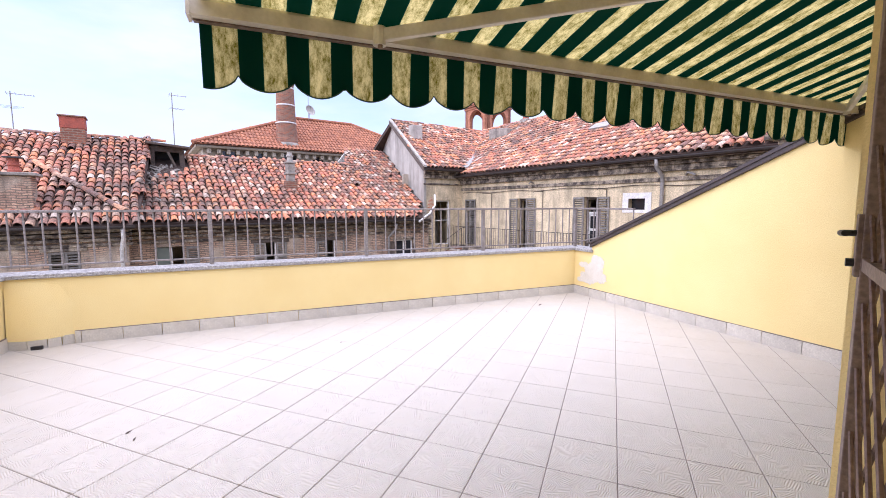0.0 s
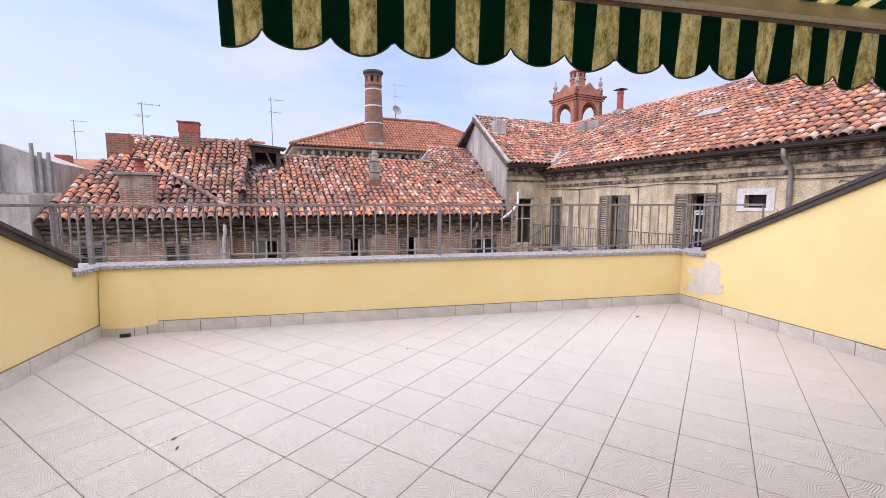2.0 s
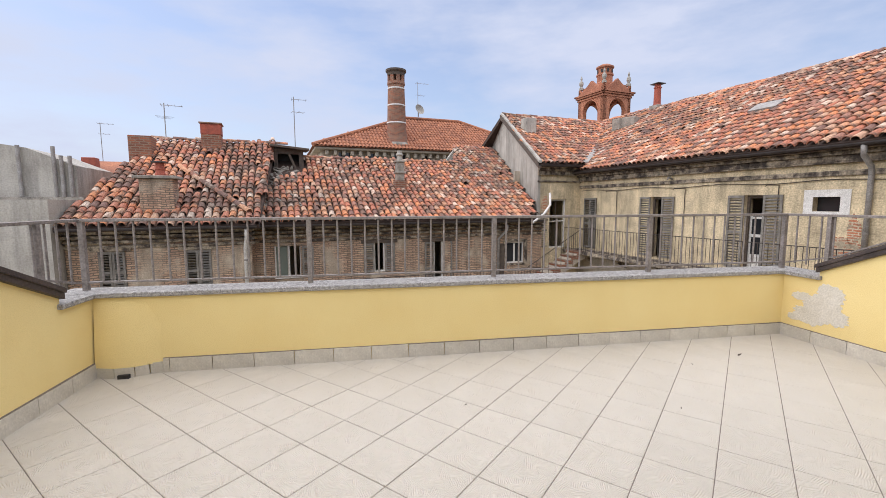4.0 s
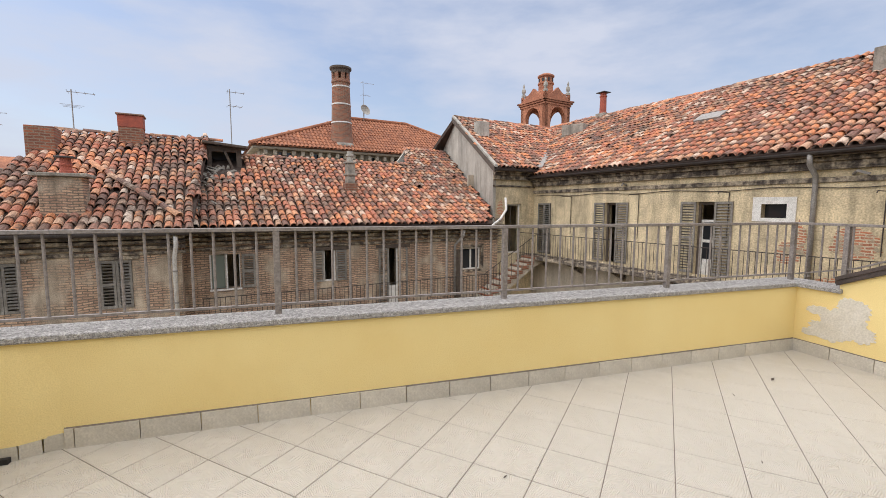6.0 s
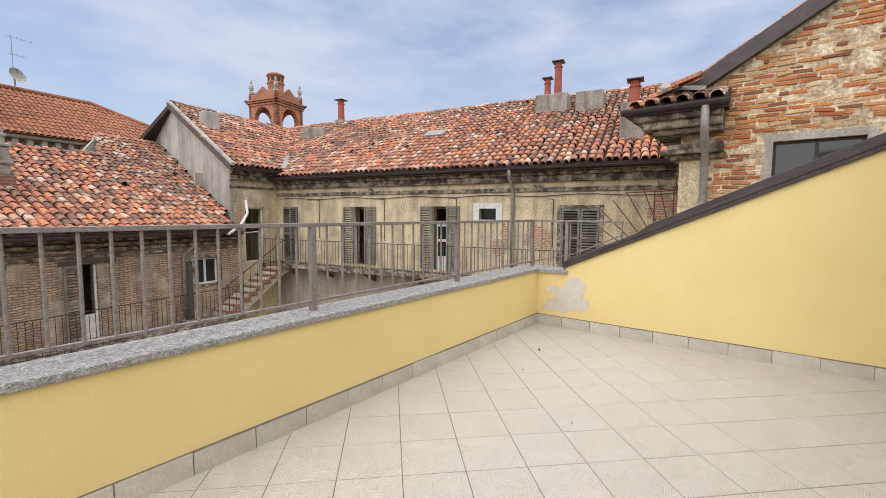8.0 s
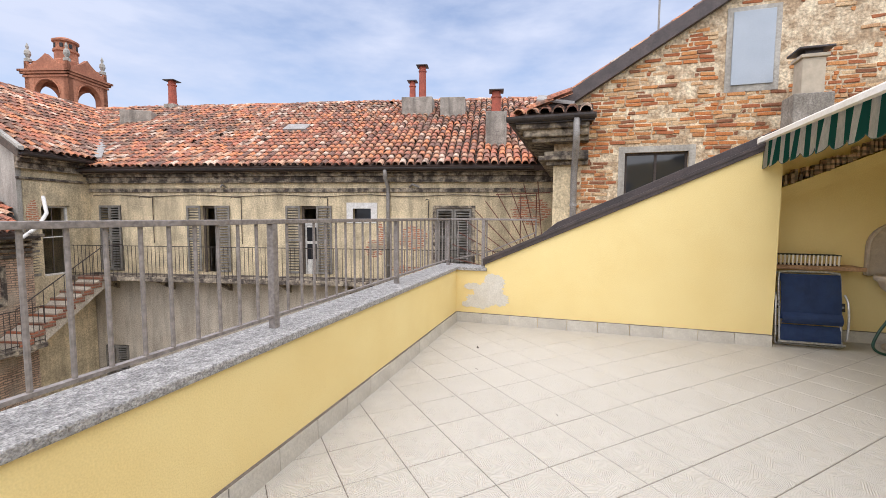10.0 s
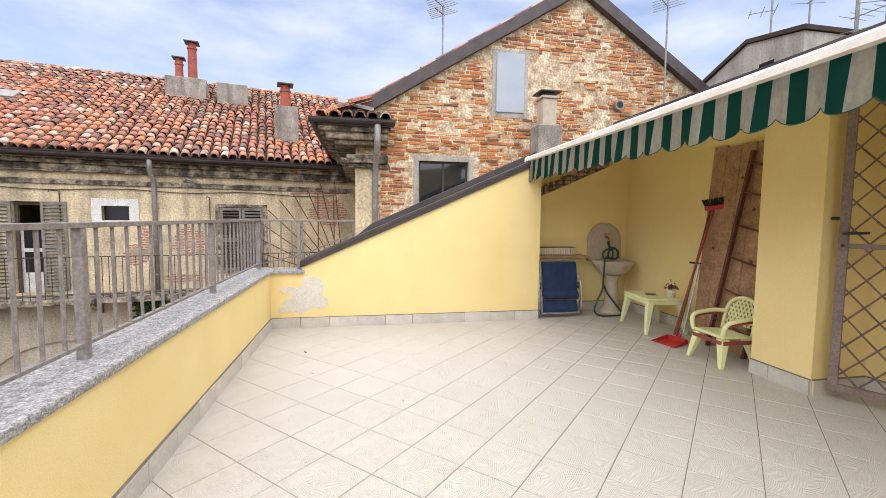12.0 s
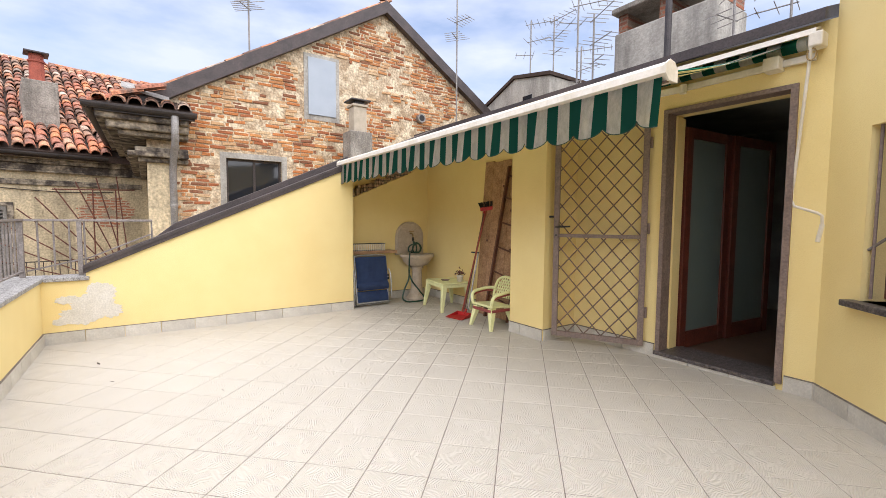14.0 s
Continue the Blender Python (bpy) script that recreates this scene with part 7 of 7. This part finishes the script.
# ---- far palace, chimney and tower ----
def palace():
    hs = thing("palace", "cream palace with a hipped orange tile roof and bracketed cornice", "house", LEFT @ pose(0, 15, 0))
    part("wall", box(B(), -5.4, 11.7, 0.0, 8.0, -7.0, 4.9), M_CREAMWALL, hs)
    part("cornice", bevel(box(B(), -5.85, 12.1, -0.6, 8.4, 4.88, 5.04), 0.04, 1), M_CREAMWALL, hs)
    part("frieze", box(B(), -5.5, 12.1, -0.1, -0.001, 4.0, 4.15), M_CREAMWALL, hs)
    k = -5.2
    while k < 8:
        part("corbel", bevel(box(B(), k, k + 0.22, -0.4, -0.002, 4.55, 4.878), 0.03, 1), M_CREAMWALL, hs)
        k += 0.55
    for k in range(7):
        x = -4.3 + k * 1.9
        w = part("attic_window", box(B(), x, x + 0.8, -0.03, 0.02, 4.25, 4.75), M_PANE, hs)
        part("window_trim", holed(B(), x - 0.1, x + 0.9, 4.18, 4.85, -0.06, -0.031, [(x, x + 0.8, 4.25, 4.75)]), M_CREAMWALL, w)
    v = [(-6.0, -0.8, 5.06), (12.3, -0.8, 5.06), (12.3, 9.0, 5.06), (-6.0, 9.0, 5.06), (1.46, 4.0, 8.02), (6.1, 4.0, 8.02)]
    # barrel rows on the two seen faces
    part_me = to_mesh("roof", v, [(0, 1, 5, 4), (1, 2, 5), (2, 3, 4, 5), (3, 0, 4), (3, 2, 1, 0)], M_NEWCOPPI)
    ob = new("roof", part_me)
    ob.parent = hs
    V0 = np.array(COPPO[0]) * np.array([1.15, 1.35, 1.0])
    rt, rf = [], []
    n = Vector((0, -3.17, 4.8)).normalized()
    slope = math.degrees(math.atan2(2.96, 4.8))
    Ls = math.hypot(2.96, 4.8)
    for i in range(73):
        x = -5.95 + i * 0.25
        y = 0.0
        while y < Ls:
            t = y / Ls
            if -5.85 + 7.46 * t + 0.6 * (t > 0.9) < x < 12.2 - 6.2 * t and y < Ls - 0.4:
                m = pose(0, -0.8, 5.06, slope, 0, 0) @ pose(x, y, 0.01, -2, 0, random.gauss(0, 1))
                a = np.array(m)
                q = V0 @ a[:3, :3].T + a[:3, 3]
                rf += [tuple(j + len(rt) for j in f) for f in COPPO[1]]
                rt += [tuple(p) for p in q]
            y += 0.45
    ob = new("roof_tiles", to_mesh("roof_tiles", rt, rf, M_NEWCOPPI))
    ob.parent = hs
    tagged(ob, kind="stuff")
    for a, b in (((-6.0, -0.8, 5.12), (1.46, 4.0, 8.1)), ((12.3, -0.8, 5.12), (6.1, 4.0, 8.1)), ((1.46, 4.0, 8.1), (6.1, 4.0, 8.1))):
        part("ridge", rod(B(), a, b, 0.13, seg=8), M_NEWCOPPI, hs)


palace()


def tall_chimney():
    c = thing("tall_chimney", "tall round red brick chimney with white bands and dark crown", "chimney", LEFT @ pose(-0.12, 15.6, 0))
    part("base", lathe(B(), [(0.86, 5.3), (0.80, 5.75), (0.72, 6.05)], 24), M_CHBRICK, c)
    part("flashing", lathe(B(), [(1.0, 5.35), (0.98, 5.48), (0.86, 5.62), (0.80, 5.64)], 20), M_CEMENT, c, "cracked grey mortar collar")
    part("shaft", lathe(B(), [(0.715, 6.0), (0.66, 7.0), (0.575, 9.6)], 24), M_CHBRICK, c)
    for z in (6.95, 8.15, 9.3):
        rr = 0.725 - (z - 6) * 0.040
        part("band", lathe(B(), [(rr, z), (rr + 0.01, z + 0.04), (rr, z + 0.09)], 24), M_WHITEFRAME, c, "white painted band")
    for k in range(8):
        a = math.tau * k / 8
        part("crown_pier", bevel(box(B(), -0.12, 0.12, -0.09, 0.09, 9.6, 10.35, pose(0.50 * math.cos(a), 0.50 * math.sin(a), 0, 0, 0, math.degrees(a) + 90)), 0.015, 1), M_CHBRICK, c)
    part("crown_ring", lathe(B(), [(0.60, 9.58), (0.63, 9.64), (0.60, 9.82), (0.3, 9.84)], 24), M_CHBRICK, c)
    part("crown", lathe(B(), [(0.5, 10.2), (0.60, 10.22), (0.62, 10.4), (0.72, 10.5), (0.72, 10.62), (0.4, 10.68)], 24), M_OLDWOOD, c)


tall_chimney()


def tower():
    """A square belfry seen corner on: one arch a side, hollow-curved parapets, urns and a round lantern."""
    t = thing("bell_tower", "terracotta belfry with arched openings, stone urns and a round lantern", "tower", pose(22.75, 43.3, 0, 0, 0, 14))
    w, zt = 2.0, 13.7
    for k in range(4):
        face = pose(0, 0, 0, 0, 0, 90 * k)
        wall = part("wall", holed(B(), -w, w, -7.0, zt, -w, -w + 0.45, [(-1.15, 1.15, 9.6, 12.95)]), M_TERRACOTTA, t)
        wall.matrix_local = face
        for s in (-1, 1):
            pts = [(s * 1.152, 11.7), (s * 1.152, 12.96), (0.0, 12.96)] + [(s * 1.15 * math.sin(a), 11.7 + 1.2 * math.cos(a)) for a in [math.pi / 2 * q / 8 for q in range(9)]]
            part("arch_spandrel", prism(B(), pts, "y", -w + 0.02, -w + 0.43), M_TERRACOTTA, t).matrix_local = face
        part("arch_moulding", tube(B(), [(1.2 * math.sin(a), -w - 0.02, 11.7 + 1.25 * math.cos(a)) for a in [math.pi * (q / 16 - 0.5) for q in range(17)]], 0.07, 6), M_TERRACOTTA, t).matrix_local = face
        for z, o in ((13.1, 0.10), (13.35, 0.22), (13.55, 0.34)):
            part("cornice", box(B(), -w - o, w + o, -w - o, -w - 0.002, z, z + 0.17), M_TERRACOTTA, t).matrix_local = face
        up = [(-w, zt)] + [(-w + 2 * w * q / 12, 14.15 + 0.95 * (1 - abs(q / 6 - 1)) ** 2 + 0.35 * (abs(q / 6 - 1) > 0.95)) for q in range(13)] + [(w, zt)]
        part("parapet", prism(B(), up, "y", -w, -w + 0.35), M_TERRACOTTA, t).matrix_local = face
        part("urn", lathe(B(), [(0.26, 14.45), (0.26, 14.7), (0.12, 14.8), (0.25, 15.1), (0.22, 15.35), (0.08, 15.55), (0.13, 15.75), (0.02, 16.05)], 10, pose(w - 0.2, -w + 0.2, 0)), M_GREYWALL, t, "grey stone urn").matrix_local = face
    part("platform", box(B(), -w + 0.36, w - 0.36, -w + 0.36, w - 0.36, 13.2, 14.6), M_TERRACOTTA, t)
    part("lantern", lathe(B(), [(1.0, 14.6), (0.95, 15.0), (0.85, 15.1), (0.85, 15.75), (0.95, 15.8), (0.95, 15.95), (0.82, 16.0), (0.82, 16.55), (0.98, 16.65), (0.98, 16.8), (0.5, 17.05), (0.1, 17.1)], 18), M_TERRACOTTA, t)
    # Black plates on the solid lantern stand for the shade in its openings.
    for k in range(8):
        a = math.tau * (k + 0.5) / 8
        part("lantern_dark_plate", box(B(), -0.12, 0.12, -0.87, -0.80, 16.1, 16.45, pose(0, 0, 0, 0, 0, math.degrees(a))), M_BLACK, t)


tower()


# ---- aerials ----
def aerial(name, label, m, hgt, arms, width=0.5, tilt=0):
    a = thing(name, label, "aerial", m, group="rooftop aerials")
    part("mast", rod(B(), (0, 0, -0.3), (0, 0, hgt), 0.018, seg=6), M_ZINC, a)
    for z, w, yaw, n in arms:
        d = Vector((math.cos(yaw), math.sin(yaw), 0))
        part("boom", rod(B(), Vector((0, 0, z)) - d * w * 0.2, Vector((0, 0, z)) + d * w, 0.010, seg=5), M_ZINC, a)
        s = Vector((-d.y, d.x, 0))
        for k in range(n):
            c = Vector((0, 0, z)) + d * (w * (-0.15 + 1.1 * k / max(1, n - 1)))
            q = 0.30 - 0.14 * k / n
            part("element", rod(B(), c - s * q, c + s * q, 0.006, seg=4), M_ZINC, a)
    return a


def up_at(p, z):
    return pose(p.x, p.y, z)


aerial("aerial", "thin rooftop television aerial with small cross arms", up_at(LEFT @ Vector((-12.02, 4.4, 0)), 3.6), 1.5, ((1.42, 0.6, 0.3, 4), (1.0, 0.4, 2.0, 3)))
aerial("aerial", "thin rooftop television aerial with small cross arms", up_at(LEFT @ Vector((-7.45, 4.4, 0)), 3.2), 2.5, ((2.4, 0.5, 0.2, 3), (1.9, 0.4, 0.4, 3)))
aerial("aerial", "thin rooftop television aerial with small cross arms", up_at(LEFT @ Vector((2.5, 18.8, 0)), 8.3), 2.6, ((2.5, 0.9, 0.2, 4), (1.6, 0.6, 0.4, 4)))
d = thing("dish_aerial", "pale satellite dish on the palace roof ridge", "aerial", LEFT @ pose(2.5, 18.6, 8.4))
part("dish", lathe(B(), [(0.05, 0.0), (0.3, 0.06), (0.42, 0.16), (0.40, 0.17), (0.28, 0.08), (0.04, 0.03)], 16, pose(0, 0, 0.3, 70, 0, 20)), M_GREYWALL, d)
part("mount", rod(B(), (0, 0.1, -0.2), (0, 0.05, 0.3), 0.03), M_ZINC, d)
aerial("aerial", "rooftop grid aerial on a slim pole", pose(3.4, -2.6, 4.1), 1.35, ((1.3, 0.35, 2.4, 6), (1.15, 0.3, 2.4, 6)))
aerial("aerial", "tall grey mast with a yagi aerial on the gable wall", pose(2.88, -7.14, 3.4), 3.4, ((2.6, 0.4, 3.4, 6), (2.2, 0.4, 2.2, 5)))
for x, y, z, h in ((2.75, -9.5, 4.7, 1.9), (1.95, -9.5, 4.7, 1.7), (1.1, -9.5, 4.5, 0.9), (0.1, -8.1, 3.8, 2.3), (-0.35, -8.0, 3.8, 1.4), (-2.75, -8.0, 3.8, 1.3), (-3.4, -8.1, 3.8, 1.3)):
    aerial("aerial", "rooftop television aerial with several cross arms", pose(x, y, z), h, ((h - 0.1, 0.7, random.uniform(2.2, 4.0), 6), (h - 0.55, 0.55, random.uniform(2.2, 4.0), 5), (h - 0.9, 0.4, random.uniform(0, 3), 3)))

# ---- roofs behind the house ----
c = thing("large_chimney", "large grey rendered chimney with a brick and slab cap", "chimney", pose(-1.55, -8.6, -0.35))
part("shaft", bevel(box(B(), -0.95, 0.82, -0.5, 0.5, 2.6, 5.05), 0.03), M_GREYWALL, c)
for x in (-0.85, -0.05, 0.72):
    part("cap_pier", bevel(box(B(), x - 0.09, x + 0.09, -0.4, 0.4, 5.051, 5.40), 0.01), M_CHBRICK, c)
part("cap_slab", bevel(box(B(), -1.0, 0.87, -0.55, 0.55, 5.401, 5.50), 0.02), M_CEMENT, c)
c = thing("roof_hut", "grey rendered rooftop hut with a small window and tile edge", "house", pose(2.25, -9.5, -0.1))
bm = B()
prism(bm, [(-0.9, 2.0), (-0.9, 4.75), (0.25, 4.95), (1.5, 4.4), (1.5, 2.0)][::-1], "y", -0.8, 0.8)
part("wall", bm, M_GREYWALL, c)
part("window", bevel(box(B(), -0.35, -0.05, 0.79, 0.815, 4.15, 4.45), 0.005), M_PANE, c)
part("tile_edge", prism(B(), [(-0.95, 4.76), (-0.95, 4.84), (0.25, 5.04), (1.55, 4.48), (1.55, 4.40), (0.25, 4.96)], "y", -0.85, 0.85), M_ROOFBED, c)
fl = thing("flue_pipe", "dark round metal flue pipe on the roof", "flue", pose(-2.0, -7.6, 3.2))
part("pipe", rod(B(), (0, 0, -0.5), (0, 0, 1.5), 0.05, seg=12), M_GUTTER, fl)

# ---- grey building in the west ----
g = thing("grey_building", "grey rough rendered building with drain pipes on its gable", "house", LEFT)
part("wall", prism(B(), [(-20.0, -7.0), (-20.0, 3.7), (-14.75, 2.95), (-13.65, 2.48), (-13.65, -7.0)], "y", 1.0, 4.0), M_GREYWALL, g)
part("string_course", bevel(box(B(), -20.0, -13.5, 0.9, 0.998, 1.48, 1.58), 0.01, 1), M_CEMENT, g)
part("lower_wall", prism(B(), [(-20.0, -7.0), (-20.0, 1.48), (-13.36, 1.48), (-13.36, -7.0)], "y", -1.6, 0.89), M_GREYWALL, g)
for x in (-13.75, -13.95, -14.12, -14.9):
    part("drain_pipe", rod(B(), (x, 0.92, 1.581), (x, 0.92, 2.75 + 0.25 * (x < -14)), 0.05, seg=10), M_ZINC, g)
o = thing("orange_roof_house", "distant low house with an orange tile roof", "house", LEFT @ pose(0, 12.5, 0))
part("wall", box(B(), -24.0, -15.9, 0.0, 4.0, -7, 2.5), M_CREAMWALL, o)
part("roof", prism(B(), [(-0.5, 2.5), (-0.5, 2.62), (2.0, 3.72), (4.5, 2.62), (4.5, 2.5)], "x", -24.4, -15.5), M_NEWCOPPI, o)
part("chimney", bevel(box(B(), -17.45, -16.85, 0.1, 0.7, 2.7, 3.75), 0.03), M_REDFLUE, o)
aerial("aerial", "thin aerial with a small round dish", up_at(LEFT @ Vector((-17.1, 14.5, 0)), 3.7), 2.1, ((2.05, 0.6, 0.3, 4), (1.5, 0.4, 0.3, 3)))


# ---- greenery below the balcony ----
iv = thing("climbing_plant", "dark green climbing plant hanging under the balcony", "plant", RIGHT)
lv, lf = [], []
rnd = random.Random(8)
for k in range(900):
    c = Vector((0.35 + abs(rnd.gauss(0, 0.55)), -0.10 - abs(rnd.gauss(0, 0.16)), -0.75 - abs(rnd.gauss(0, 0.75))))
    d = Vector((rnd.gauss(0, 1), rnd.gauss(0, 1), rnd.gauss(0, 1))).normalized() * rnd.uniform(0.03, 0.06)
    e = d.orthogonal().normalized() * 0.028
    lf.append(tuple(range(len(lv), len(lv) + 4)))
    lv += [tuple(c + q) for q in (-d, e, d, -e)]
ob = new("leaves", to_mesh("leaves", lv, lf, M_LEAF))
ob.parent = iv
tagged(ob, kind="stuff")
for k in range(6):
    part("stem", tube(B(), curve_pts([(0.4 + k * 0.2, -0.03, -2.8), (0.45 + k * 0.22, -0.12, -1.8), (0.4 + k * 0.17, -0.2, -0.8)], 4), 0.010, 5), M_OLDWOOD, iv)
